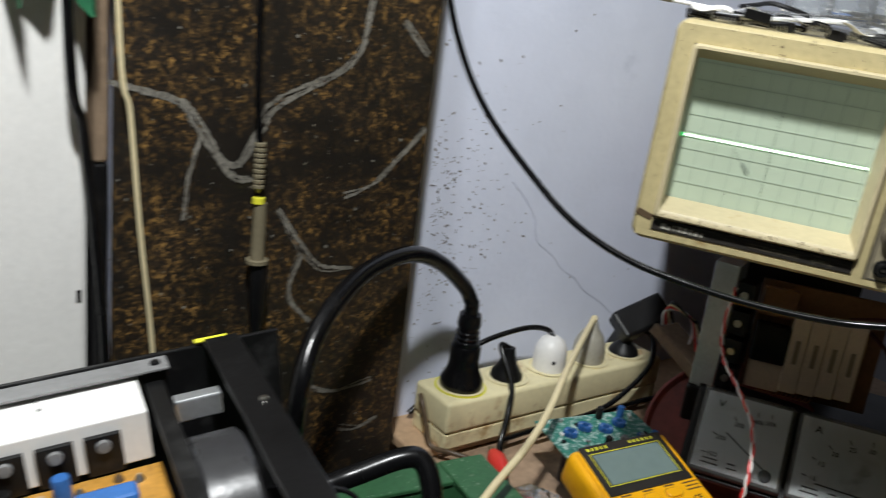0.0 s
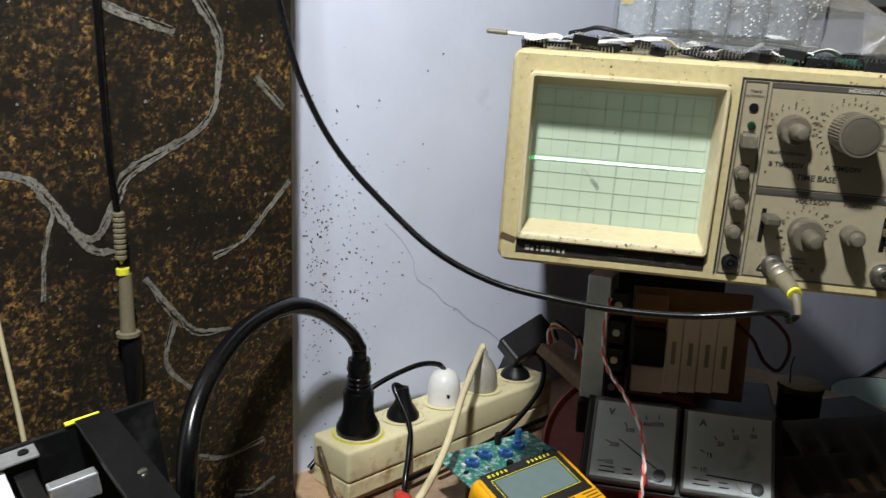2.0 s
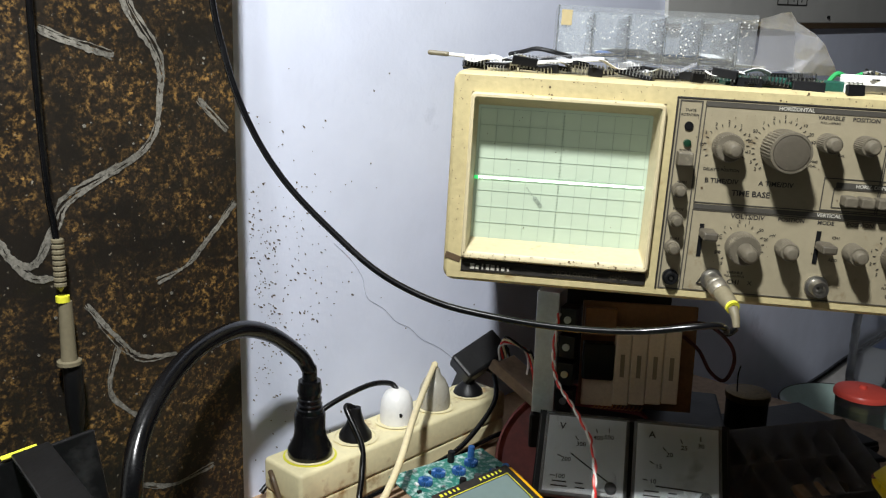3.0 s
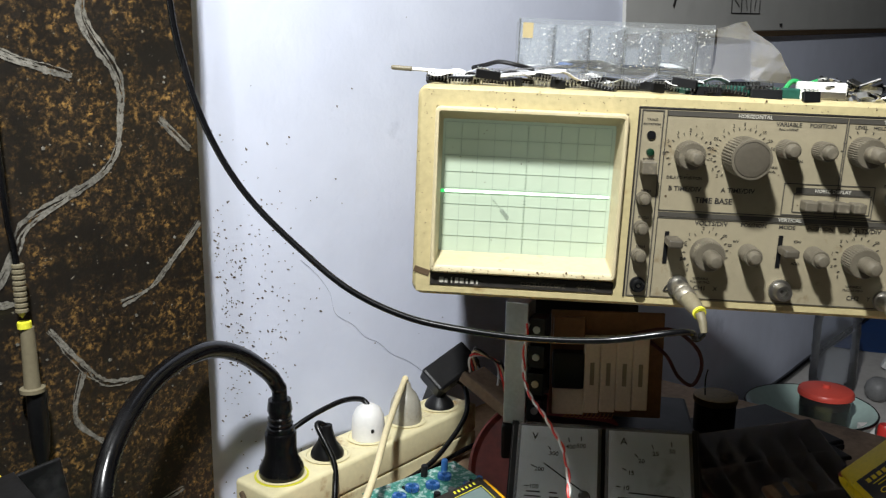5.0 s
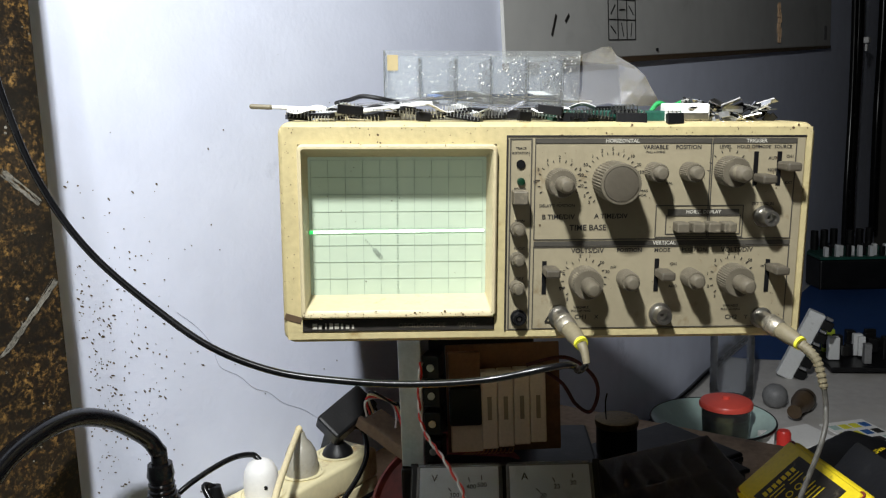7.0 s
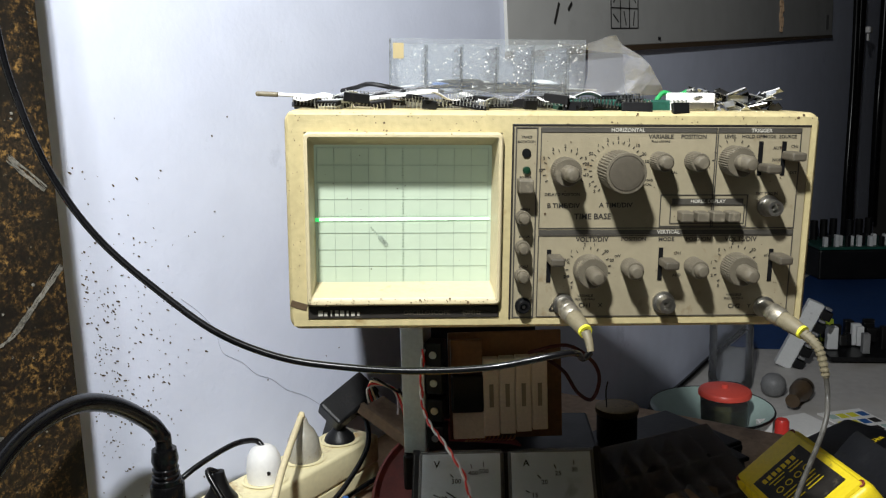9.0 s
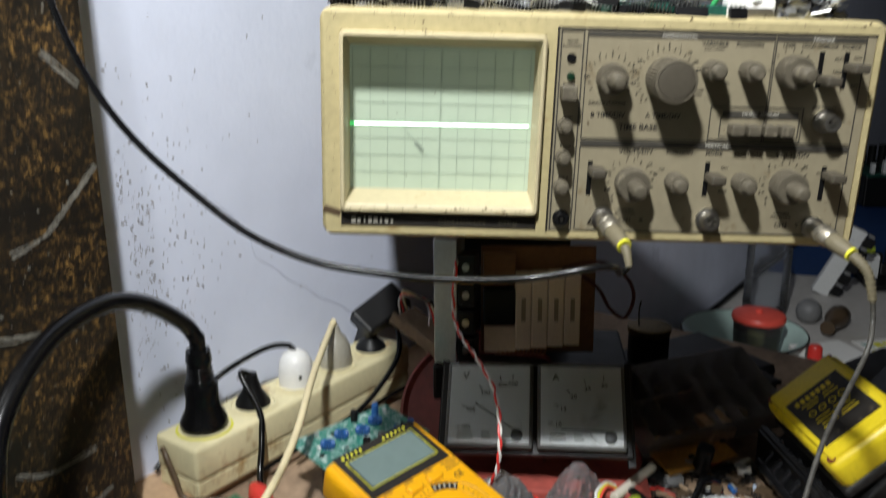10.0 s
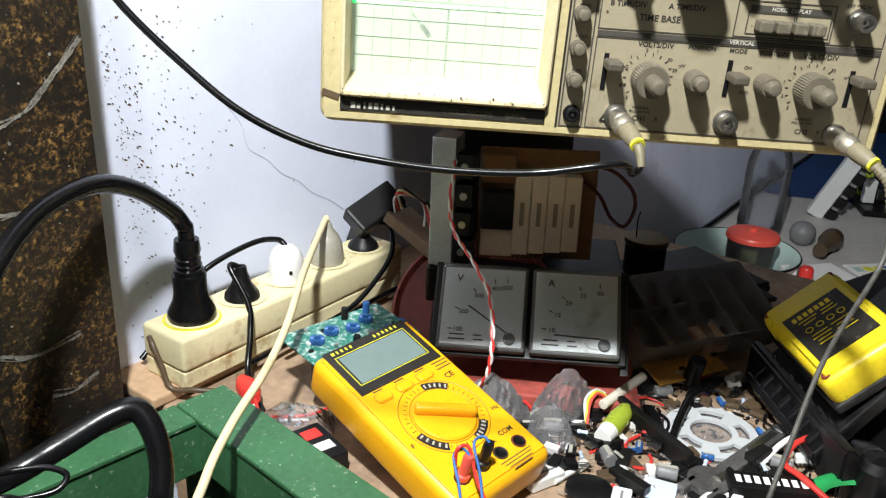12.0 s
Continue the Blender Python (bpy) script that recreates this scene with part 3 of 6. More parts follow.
for body, size, x, z, mt in (("HORIZONTAL", .0031, .1986, .1192, "paleprint"), ("TRIGGER", .0031, .2782, .1192, "paleprint"), ("VERTICAL", .0031, .2260, .0590, "paleprint"),
                             ("HORIZ. DISPLAY", .0029, .2488, .0774, "paleprint"), ("VARIABLE", .0034, .2184, .1155, "ink"), ("PULL x10MAG", .0018, .2184, .1127, "ink"), ("POSITION", .0034, .2379, .1155, "ink"),
                             ("LEVEL", .0028, .2598, .1157, "ink"), ("HOLD OFF", .0028, .2734, .1157, "ink"), ("MODE", .0026, .2832, .1157, "ink"), ("SOURCE", .0028, .2943, .1157, "ink"),
                             ("B TIME/DIV", .0040, .1621, .0748, "ink"), ("A TIME/DIV", .0040, .1934, .0751, "ink"), ("TIME BASE", .0048, .1799, .0683, "ink"),
                             ("DELAY'D POSITION", .0024, .1612, .0815, "ink"),
                             ("VOLTS/DIV", .0040, .1801, .0545, "ink"), ("POSITION", .0034, .2053, .0547, "ink"), ("MODE", .0034, .2251, .0545, "ink"), ("POSITION", .0034, .2446, .0547, "ink"), ("VOLTS/DIV", .0040, .2705, .0545, "ink"),
                             ("CH1", .0040, .1773, .0140, "ink"), ("CH2", .0040, .2695, .0128, "ink"), ("TRACE", .0020, .1394, .1150, "ink"), ("ROTATION", .0020, .1394, .1123, "ink"), ("POWER", .0020, .1392, .0915, "ink"),
                             ("INTEN", .0020, .1394, .0725, "ink"), ("FOCUS", .0020, .1394, .0562, "ink"), ("SCALE", .0020, .1394, .0382, "ink"), ("AUTO", .0026, .2896, .1090, "ink"), ("NORM", .0026, .2898, .1020, "ink"),
                             ("CH1", .0024, .2989, .1100, "ink"), ("EXT", .0024, .2992, .0945, "ink"), ("CH1", .0024, .2324, .0460, "ink"), ("ADD", .0024, .2326, .0325, "ink"), ("AC", .0024, .1654, .0420, "ink"), ("DC", .0024, .1654, .0320, "ink"),
                             ("VARIABLE", .0022, .1773, .0200, "ink"), ("PULL x5 MAG", .0020, .1773, .0178, "ink"), ("VARIABLE", .0022, .2689, .0200, "ink"), ("PULL x5 MAG", .0020, .2689, .0178, "ink"),
                             ("EXT TRIG IN", .0024, .2844, .0820, "ink"), ("x10 MAG", .0020, .2108, .0900, "ink"), ("UNCAL", .0020, .2109, .0875, "ink"), ("X", .0034, .1868, .0140, "ink"), ("Y", .0034, .2789, .0128, "ink"),
                             ("CAL", .0020, .2274, .0945, "ink"), ("mV", .0026, .1960, .0445, "ink"), ("mV", .0026, .2876, .0445, "ink")):
    ptext(body, size, x, z, M[mt], 0.0 if mt == "paleprint" else 0.0003)
# dial scales: short ticks and numbers round the range knobs
bm = bmesh.new()
for cx, cz, r, a0, a1, n in ((.1621, .0956, .0122, -30, 210, 15), (.1931, .0963, .0158, -40, 230, 24), (.1785, .0366, .0128, -30, 220, 14), (.2684, .0373, .0128, -30, 220, 14), (.2624, .1018, .0118, 0, 180, 9)):
    for i in range(n):
        a = radians(a0 + (a1 - a0) * i / (n - 1))
        box(bm, 0.0016, 0.0004, 0.0004, (cx + r * math.cos(a), 0.0003, cz + r * math.sin(a)), m=Matrix.Rotation(-a, 4, "Y"))
tagged(part("dial_ticks", bm, M["ink"], scope), kind="stuff")
for cx, cz, r, marks in ((.1785, .0366, .0150, ((200, "5"), (170, "2"), (135, "1"), (100, "2"), (78, "1"), (45, "50"), (20, "20"), (230, "5"))), (.2684, .0373, .0150, ((200, "2"), (170, "1"), (135, "5"), (100, "2"), (78, "1"), (45, "50"), (230, "5"))),
                         (.1931, .0963, .0182, ((150, "50"), (170, "20"), (190, "10"), (210, "5"), (225, "2"), (130, "1"), (110, "2"), (90, "5"), (70, ".1"), (50, "10"), (30, "20"), (15, "50"))), (.1621, .0956, .0142, ((90, "2"), (60, "1"), (120, "3"), (150, "5"), (180, "10"), (30, "5")))):
    for a, s in marks:
        ptext(s, 0.0026, cx + r * math.cos(radians(a)), cz + r * math.sin(radians(a)), M["ink"])


def knob(name, x, z, r, h, skirt=0.0, cap=0.0, n=22, cap_h=0.010):
    """Fluted skirt with a smooth cap or an inner spindle knob."""
    bm = bmesh.new()
    fins(bm, r, h, n, (x, 0.0005, z))
    k = part(name, bm, M["knob"], scope, "grey fluted knob", smooth=True)
    if cap:
        b2 = lathe([(0, 0), (cap, 0), (cap * 0.98, cap_h * 0.72), (cap * 0.9, cap_h * 0.82), (cap * 0.62, cap_h * 0.95), (0, cap_h)], 24, "Y", c=(x, 0.0005 - h + 0.0004, z))
        part("inner_knob", b2, M["capgrey"] if cap > .009 else M["knob"], k, smooth=True)
    else:
        b2 = lathe([(0, 0), (r * 0.74, 0), (r * 0.70, 0.0040), (r * 0.52, 0.0054), (0, 0.0060)], 22, "Y", c=(x, 0.0005 - h + 0.0003, z))
        part("knob_cap", b2, M["knob"], k, "pale domed cap", smooth=True)
    if cap > .009:
        part("rim_ring", lathe([(r * .86, 0), (r * .99, 0), (r * .97, .0008), (r * .86, .0010)], 40, "Y", c=(x, 0.0005 - h + 0.0002, z)), M["knob"], k, smooth=True)
    return k


for i, (x, z, r, h, cap) in enumerate(((.1621, .0956, .0084, .0115, .0046), (.1931, .0963, .0118, .0215, .0100), (.1785, .0366, .0094, .0130, .0048), (.2684, .0373, .0094, .0130, .0048), (.2624, .1018, .0090, .0130, .0048))):
    knob("range_knob", x, z, r, h, cap=cap, n=40, cap_h=0.0016 if cap > .009 else 0.0160)
for x, z, r, h in ((.2176, .1016, .0056, .0160), (.2384, .1016, .0056, .0160), (.2035, .0380, .0056, .0165), (.2422, .0385, .0056, .0165), (.1380, .0681, .0044, .009), (.1381, .0502, .0044, .009), (.1382, .0331, .0044, .009)):
    knob("small_knob", x, z, r, h - .003, n=30)


def slider(x, z, zk, h=0.020, w=0.0095):
    s = part("slide_switch", B(0.0026, 0.0006, h, (x, 0.0004, z)), M["black"], scope, "dark slot with a grey lever")
    part("lever", B(w * .9, 0.015, 0.0050, (x + 0.0028, -0.0075, zk), 0.0012), M["capgrey"], s)


slider(.2785, .1030, .0978)
slider(.2925, .1030, .1050)
slider(.1545, .0385, .0437)
slider(.2222, .0395, .0413)
slider(.2900, .0385, .0440)
for i in range(4):
    part("push_button", B(0.0074, 0.010, 0.0058, (.2342 + i * .0093, -0.0045, .0692), 0.0008), M["knob"], scope)
part("trace_hole", C(0.0026, 0.0012, (.1394, 0.0002, .1059), "Y"), M["black"], scope)
part("power_lamp", lathe([(0, 0), (0.0024, 0), (0.0022, 0.0015), (0, 0.0024)], 16, "Y", c=(.1397, 0.0006, .0958)), M["led"], scope, "small green power lamp", smooth=True)
part("power_button", B(0.0085, 0.011, 0.0078, (.1384, -0.005, .0874), 0.0008), M["knob"], scope)


def jack(x, z, mt, r=0.0048, d=0.012, name="bnc_socket"):
    bm = lathe([(0, 0), (r * 1.35, 0), (r * 1.35, 0.002), (r, 0.0022), (r, d * 0.8), (r * 0.95, d), (r * 0.62, d), (r * 0.6, d * 0.5), (0, d * 0.5)], 20, "Y", c=(x, 0.0006, z))
    j = part(name, bm, mt, scope, smooth=True)
    part("pin", C(0.001, d * 0.4, (x, 0.0006 - d * 0.7, z), "Y", seg=10), M["metal"], j)
    return j


jack(.2854, .0747, M["metal"])
jack(.2253, .0158, M["metal"], 0.0050, 0.010, "ground_terminal")
jack(.1395, .0144, M["black"], 0.0036, 0.006, "probe_adjust_terminal")
jack(.1640, .0150, M["metal"])
jack(.2880, .0125, M["metal"])
bm = bmesh.new()
for a, b in (((.1555, .0115), (.1605, .0115)), ((.1605, .0115), (.1580, .0158)), ((.1580, .0158), (.1555, .0115))):
    v = Vector((b[0] - a[0], 0, b[1] - a[1]))
    box(bm, v.length, 0.0004, 0.0005, ((a[0] + b[0]) / 2, -0.0001, (a[1] + b[1]) / 2), m=Matrix.Rotation(-math.atan2(v.z, v.x), 4, "Y"))
part("warning_triangle", bm, M["ink"], scope)
# grime spots and rubbed marks on the front
bm = bmesh.new()
rg = random.Random(15)
for i in range(260):
    k = rg.random()
    if k < .30:
        x, z, y = rg.uniform(.004, .312), FH - rg.uniform(.001, .008), -.0001
    elif k < .55:
        x, z, y = rg.uniform(.012, .123), rg.uniform(.0165, .0205), -.0047
    elif k < .65:
        x, z, y = rg.uniform(.012, .123), rg.uniform(.1165, .1195), -.0047
    elif k < .75:
        x, z, y = rg.uniform(.001, .009), rg.uniform(.004, .128), -.0001
    else:
        x, z, y = rg.uniform(.134, .304), rg.uniform(.010, .120), .0003
    cyl(bm, rg.uniform(.00012, .0004) * (1 + 1.2 * (rg.random() < .12)), .0003, (x, y, z), "Y", seg=5)
tagged(part("grime", bm, M["brown"], scope, "brown grime"), kind="stuff")
part("chipped_corner", B(.010, .0006, .004, (.006, -.0001, .0155), .0002, m=Matrix.Rotation(.3, 4, "Y")), M["brown"], scope, "brown chipped corner")
# feet under the case and the front bail
for x in (0.04, 0.276):
    for y in (0.09, 0.36):
        part("foot", C(0.011, 0.012, (x, y, 0.0005), "Z", 0.009), M["black"], scope)


def probe_plug(name, label, at, lean):
    """BNC plug with a grey boot, a yellow ring and a strain relief."""
    p = thing(name, label, "probe cable", SCOPE @ Matrix.Translation(at) @ lean @ Matrix.Scale(0.68, 4))
    part("metal_sleeve", lathe([(0.0045, 0.0), (0.0078, 0.0), (0.0086, 0.0015), (0.0086, 0.0045), (0.0078, 0.0055), (0.0086, 0.0065), (0.0086, 0.0120), (0.0074, 0.0145), (0.0045, 0.015)], 24, "Y"), M["nickel"], p, "dull nickel bayonet sleeve", smooth=True)
    part("boot", lathe([(0, 0.014), (0.0070, 0.014), (0.0074, 0.018), (0.0072, 0.026), (0.0058, 0.036), (0, 0.036)], 20, "Y"), M["olive"], p, "grey plastic boot", smooth=True)
    part("ring", lathe([(0.003, 0.0365), (0.0061, 0.036), (0.0059, 0.0385), (0.003, 0.0385)], 20, "Y"), M["yring"], p, "yellow marker ring", smooth=True)
    return p


# ---- workbench, stand and lower bench ----
bench = thing("workbench", "brown plywood workbench with a worn cluttered top", "workbench", pose(0, 0, 0, 0, 0, 51))
part("tabletop", B(0.66, 0.92, 0.03, (0.36, -0.175, 0.735), 0.003), M["bench"], bench, "stained brown plywood top")
for x in (0.08, 0.64):
    for y in (0.22, -0.58):
        part("leg", B(0.05, 0.05, 0.72, (x, y, 0.36), 0.003), M["bench_edge"], bench)
ledge = part("wall_ledge", B(0.44, 0.070, 0.0100, (0.24, 0.247, 0.7554), 0.002), M["bench_edge"], bench, "pale wooden batten along the wall")

low = thing("low_bench", "low white bench against the wall beyond the workbench", "bench", pose(0, 0, 0, 0, 0, 51))
part("top", B(2.85, 0.95, 0.03, (2.195, -0.205, 0.4845), 0.004), M["whitetop"], low, "stained white top")
for x in (0.82, 3.5):
    for y in (0.25, -0.55):
        part("leg", B(0.05, 0.05, 0.469, (x, y - .03, 0.2345), 0.003), M["bench_edge"], low)

stand = thing("steel_stand", "green painted angle-iron stand with chipped paint", "stand", Matrix.Translation((-0.085, 0.111, 0.80)) @ pose(0, 0, 0, 0, 0, -45))
# x runs along the bar beside the bench, y back along the other bar is negative


def angle_bar(name, length, along_x, w=0.040, t=0.004, m=None):
    bm = bmesh.new()
    if along_x:
        box(bm, length, w, t, (length / 2, -w / 2, -t / 2), 0.001)
        box(bm, length - w, t, w, (length / 2, -w + t / 2 + 0.0015, -w / 2 - t - 0.0005), 0.001)
    else:
        box(bm, w * 0.72, length - 0.041, t, (w * 0.36, -length / 2 - 0.0205, -t / 2), 0.001)
        box(bm, t, length - w, w, (w * 0.72 - t / 2 - 0.0015, -length / 2, -w / 2 - t - 0.0005), 0.001)
    return part(name, bm, M["green_steel"], stand, "green painted angle bar")


angle_bar("top_bar", 0.42, True)
angle_bar("side_bar", 0.40, False)
bm = bmesh.new()
box(bm, 0.40, 0.035, 0.004, (0.22, -0.4205, -0.002), 0.001)
part("front_bar", bm, M["green_steel"], stand)
bm = bmesh.new()
box(bm, 0.035, 0.335, 0.004, (0.4005, -0.2210, -0.002), 0.001)
part("end_bar", bm, M["green_steel"], stand)
for x, y in ((0.012, -0.012), (0.40, -0.012), (0.012, -0.42), (0.40, -0.42)):
    bm = bmesh.new()
    box(bm, 0.03, 0.004, 0.79, (x + 0.008, y + 0.004, -0.4005), 0.0008)
    box(bm, 0.004, 0.03, 0.79, (x - 0.004, y - 0.014, -0.4005), 0.0008)
    part("leg", bm, M["green_steel"], stand)

bm = bmesh.new()
rp = random.Random(40)
for k in range(120):
    e = rp.random() < .55
    if rp.random() < .6:
        x, y = rp.uniform(.0, .25), (-.0385 + rp.gauss(0, .0012) if e else rp.uniform(-.038, -.002))
    else:
        x, y = (.0275 + rp.gauss(0, .001) if e else rp.uniform(.002, .027)), rp.uniform(-.25, -.045)
    cyl(bm, rp.uniform(.0002, .0008), .0003, (x, min(max(y, -.25), -.001), .00015), seg=5)
tagged(part("paint_chips", bm, M["chip"], stand, "pale chips in the paint"), kind="stuff")

# ---- mottled board standing in front of the wall ----
BD = Vector((math.cos(radians(57)), math.sin(radians(57)), 0))
BOARD = Matrix.Translation((-0.1725, 0.1435, 0)) @ pose(0, 0, 0, 0, 0, 57)      # x along the board, its free edge at 0
board = thing("mottled_board", "dark brown mottled board with pale grey veins", "board", BOARD)
part("sheet", B(0.245, 0.004, 2.1, (-0.1225, 0.002, 1.05), 0.0006), M["marble"], board, "dark rust-mottled sheet")


def vein(pts, w):
    """A pale vein: thin ragged strands that part and meet."""
    bm = bmesh.new()
    r2 = random.Random(int(pts[0][1] * 1000))
    ps = curve_points([(x, 0, z) for x, z in pts], 12)
    for k in (0.30, 0.22, 0.16, 0.12, 0.09):
        prev = None
        ph, fr, off = r2.uniform(0, 6), r2.uniform(.09, .22), r2.uniform(-.35, .35)
        for i, p in enumerate(ps):
            d = (ps[min(i + 1, len(ps) - 1)] - ps[max(i - 1, 0)]).normalized()
            n = Vector((-d.z, 0, d.x))
            c = p + n * w * (off + 0.38 * math.sin(ph + i * fr) + r2.uniform(-.06, .06)) + Vector((0, -0.0005 - 0.0004 * k, 0))
            s = n * w * k * r2.uniform(0.25, 1.2) * (0.3 if i in (0, len(ps) - 1) else 1)
            a, b = bm.verts.new(c + s), bm.verts.new(c - s)
            if prev:
                bm.faces.new((prev[0], prev[1], b, a))
            prev = (a, b)
    return part("vein", bm, M["dust"], board, "pale grey vein")


vein([(-.249, 1.079), (-.205, 1.070), (-.192, 1.053), (-.178, 1.031), (-.162, 1.026), (-.148, 1.049), (-.136, 1.067), (-.079, 1.095), (-.066, 1.126), (-.066, 1.16), (-.09, 1.20), (-.075, 1.25)], 0.0055)
vein([(-.188, 1.052), (-.198, 1.017), (-.200, 0.99)], 0.0028)
vein([(-.180, 1.035), (-.165, 1.018), (-.150, 1.016)], 0.004)
vein([(-.130, 0.993), (-.107, 0.960), (-.090, 0.945), (-.060, 0.941)], 0.0045)
vein([(-.108, 0.958), (-.117, 0.926), (-.096, 0.900)], 0.004)
vein([(-.075, 1.000), (-.052, 1.006), (-.036, 1.018), (-.003, 1.051)], 0.004)
vein([(-.034, 1.13), (-.008, 1.106)], 0.004)
vein([(-.15, 1.175), (-.12, 1.165), (-.10, 1.158)], 0.005)
vein([(-.095, 0.845), (-.07, 0.835), (-.03, 0.838)], 0.004)
vein([(-.06, 0.80), (-.04, 0.795), (-.02, 0.80)], 0.004)
bm = bmesh.new()
r5 = random.Random(12)
for i in range(60):
    cyl(bm, r5.uniform(0.0004, 0.0014), 0.0006, (r5.uniform(-.25, -.004), -0.0003, r5.uniform(.8, 1.25)), "Y", seg=5)
tagged(part("paint_flecks", bm, M["dust"], board, "tiny pale flecks"), kind="stuff")
batten = thing("wooden_batten", "brown wooden batten beside the mottled board", "batten", BOARD)
part("wood_strip", B(0.008, 0.02, 1.11, (-0.2515, 0.012, 1.585), 0.002), M["oldwood"], batten)
part("dark_strip", B(0.008, 0.02, 1.0295, (-0.2515, 0.012, 0.515), 0.002), M["black"], batten)
door = thing("white_cabinet_side", "white painted cabinet side with a small scratch", "cabinet", BOARD)
part("side_panel", B(0.5, 0.04, 1.9, (-0.508, 0.026, 0.95), 0.004), M["white"], door)
part("scratch", B(0.0028, 0.0006, 0.008, (-0.2640, 0.0058, 0.944), 0), M["black"], door, "small black scratch")
bag = thing("green_cloth_bag", "dark green cloth hanging over the cabinet", "cloth", BOARD)
bm = bmesh.new()
bmesh.ops.create_grid(bm, x_segments=24, y_segments=20, size=0.5)
for v in bm.verts:
    x, y = v.co.x, v.co.y
    v.co = Vector((-0.290 + x * 0.06, -0.014 - 0.012 * math.sin(x * 21) - 0.006 * math.sin(y * 9 + x * 30), 1.30 + y * 0.32 + 0.02 * math.sin(x * 12)))
bmesh.ops.solidify(bm, geom=bm.faces[:], thickness=0.003)
part("cloth", bm, M["green_cloth"], bag, smooth=True)


def cable(name, label, pts, r, material, category="cable", flat=1.0, seg=10):
    ob = part(name, tube(pts, r, seg, 8, flat=flat), material, smooth=True)
    return tagged(ob, label, category)


def on_board(x, y, z):
    return BOARD @ Vector((x, y, z))


cable("hanging_wire", "beige twisted wire hanging down the board", [on_board(-.262, -.010, 1.5), on_board(-.247, -.010, 1.126), on_board(-.239, -.010, 1.061), on_board(-.232, -.010, .989), on_board(-.222, -.008, .909), on_board(-.214, -.005, .82)], 0.0016, M["ivory"])
cable("black_wire", "black cable hanging beside the cabinet", [on_board(-.286, -.03, 1.5), on_board(-.276, -.016, 1.12), on_board(-.265, -.008, 1.05), on_board(-.256, -.008, .96), on_board(-.252, -.008, .90), on_board(-.25, -.008, .80)], 0.003, M["rubber"])

# ---- probe hanging in front of the board ----
probe = thing("hanging_probe", "grey oscilloscope probe hanging on a black cable", "probe", BOARD @ Matrix.Translation((-.014, 0, 0)))
part("cable", tube([(-.150, -.012, 1.55), (-.145, -.012, 1.135), (-.140, -.012, 1.05), (-.1395, -.012, 1.042)], 0.0021), M["rubber"], probe, smooth=True)
ribs = [(0, 1.044)] + [(r, 1.044 - i * .0036 - d) for i in range(9) for r, d in ((.0030, 0), (.0039, .0006), (.0039, .0024), (.0030, .0030))] + [(0, 1.0085)]
part("strain_relief", lathe(ribs, 14, c=(-.1388, -.012, 0)), M["olive"], probe)
part("marker_ring", C(0.0043, 0.004, (-.1380, -.012, 1.004), seg=18), M["yring"], probe, "yellow marker ring")
part("grip", lathe([(0, 1.002), (.0042, 1.002), (.0046, .990), (.0048, .970), (.0052, .962), (.0078, .9615), (.0078, .959), (0, .959)], 18, c=(-.1365, -.012, 0)), M["olive"], probe, smooth=True)
part("tip_cover", lathe([(0, .959), (.0062, .959), (.0064, .930), (.005, .915), (.0025, .905), (.0022, .885), (0, .885)], 16, c=(-.1345, -.012, 0)), M["black"], probe, "black hook tip", smooth=True)

# ---- probe cables plugged into the oscilloscope ----
LEAN1 = pose(0, 0, 0, 16, 0, 15)
LEAN2 = pose(0, 0, 0, 15, 0, 22)
pp = probe_plug("probe_plug", "grey probe plug with a yellow ring on a black cable", (.1640, -0.010, .0150), LEAN1)
pp2 = probe_plug("probe_plug", "grey probe plug with a yellow ring and ribbed relief", (.2880, -0.010, .0125), LEAN2)


def relief(owner, start, pts, ribs):
    """Strain relief that bends with the cable, ribbed or plain."""
    sr = part("strain_relief", tube([start] + pts, .0026, 12, 8, taper=(1.15, .75)), M["olive"], owner, "ribbed bending relief" if ribs else "tapered grey relief", m=owner.matrix_basis.inverted(), smooth=True)
    ps = curve_points([start] + pts, 6)
    for i in range(1, len(ps) - 1 if ribs else 1):
        d = (ps[i + 1] - ps[i - 1]).normalized()
        part("rib", C(.0033 - .0009 * i / len(ps), .0012, seg=14), M["olive"], sr, m=Matrix.Translation(ps[i]) @ d.to_track_quat("Z", "Y").to_matrix().to_4x4())
    return sr


s1 = pp.matrix_basis @ Vector((0, -0.038, 0))
s2 = pp2.matrix_basis @ Vector((0, -0.038, 0))
e1 = s1 + Vector((.0015, -.006, -.010))
e2 = s2 + Vector((.0095, -.010, -.024))
relief(pp, s1, [s1 + Vector((.001, -.003, -.004)), e1], False)
relief(pp2, s2, [s2 + Vector((.006, -.007, -.008)), e2], True)
cable("probe_cable", "black shiny probe cable sagging in front of the wall", [e1, e1 + Vector((-.005, -.002, -.003)), (.150, -.064, 1.030), (.110, -.062, 1.024), (.070, -.060, 1.0235), (.034, -.058, 1.027), (.003, -.056, 1.033), (-.027, -.053, 1.046), (-.053, -.05, 1.066), (-.082, -.047, 1.094), (-.101, -.047, 1.124), (-.114, -.047, 1.160), (-.122, -.047, 1.21), (-.13, -.04, 1.35), (-.14, -.03, 1.6)], 0.0018, M["rubber"])
cable("second_probe_cable", "dark braided probe cable hanging down to the bench", [e2, e2 + Vector((.001, -.001, -.012)), (.298, -.047, .972), (.279, -.050, .921), (.258, -.071, .873), (.247, -.083, .850), (.232, -.10, .81), (.22, -.115, .77)], 0.0015, M["braid"])

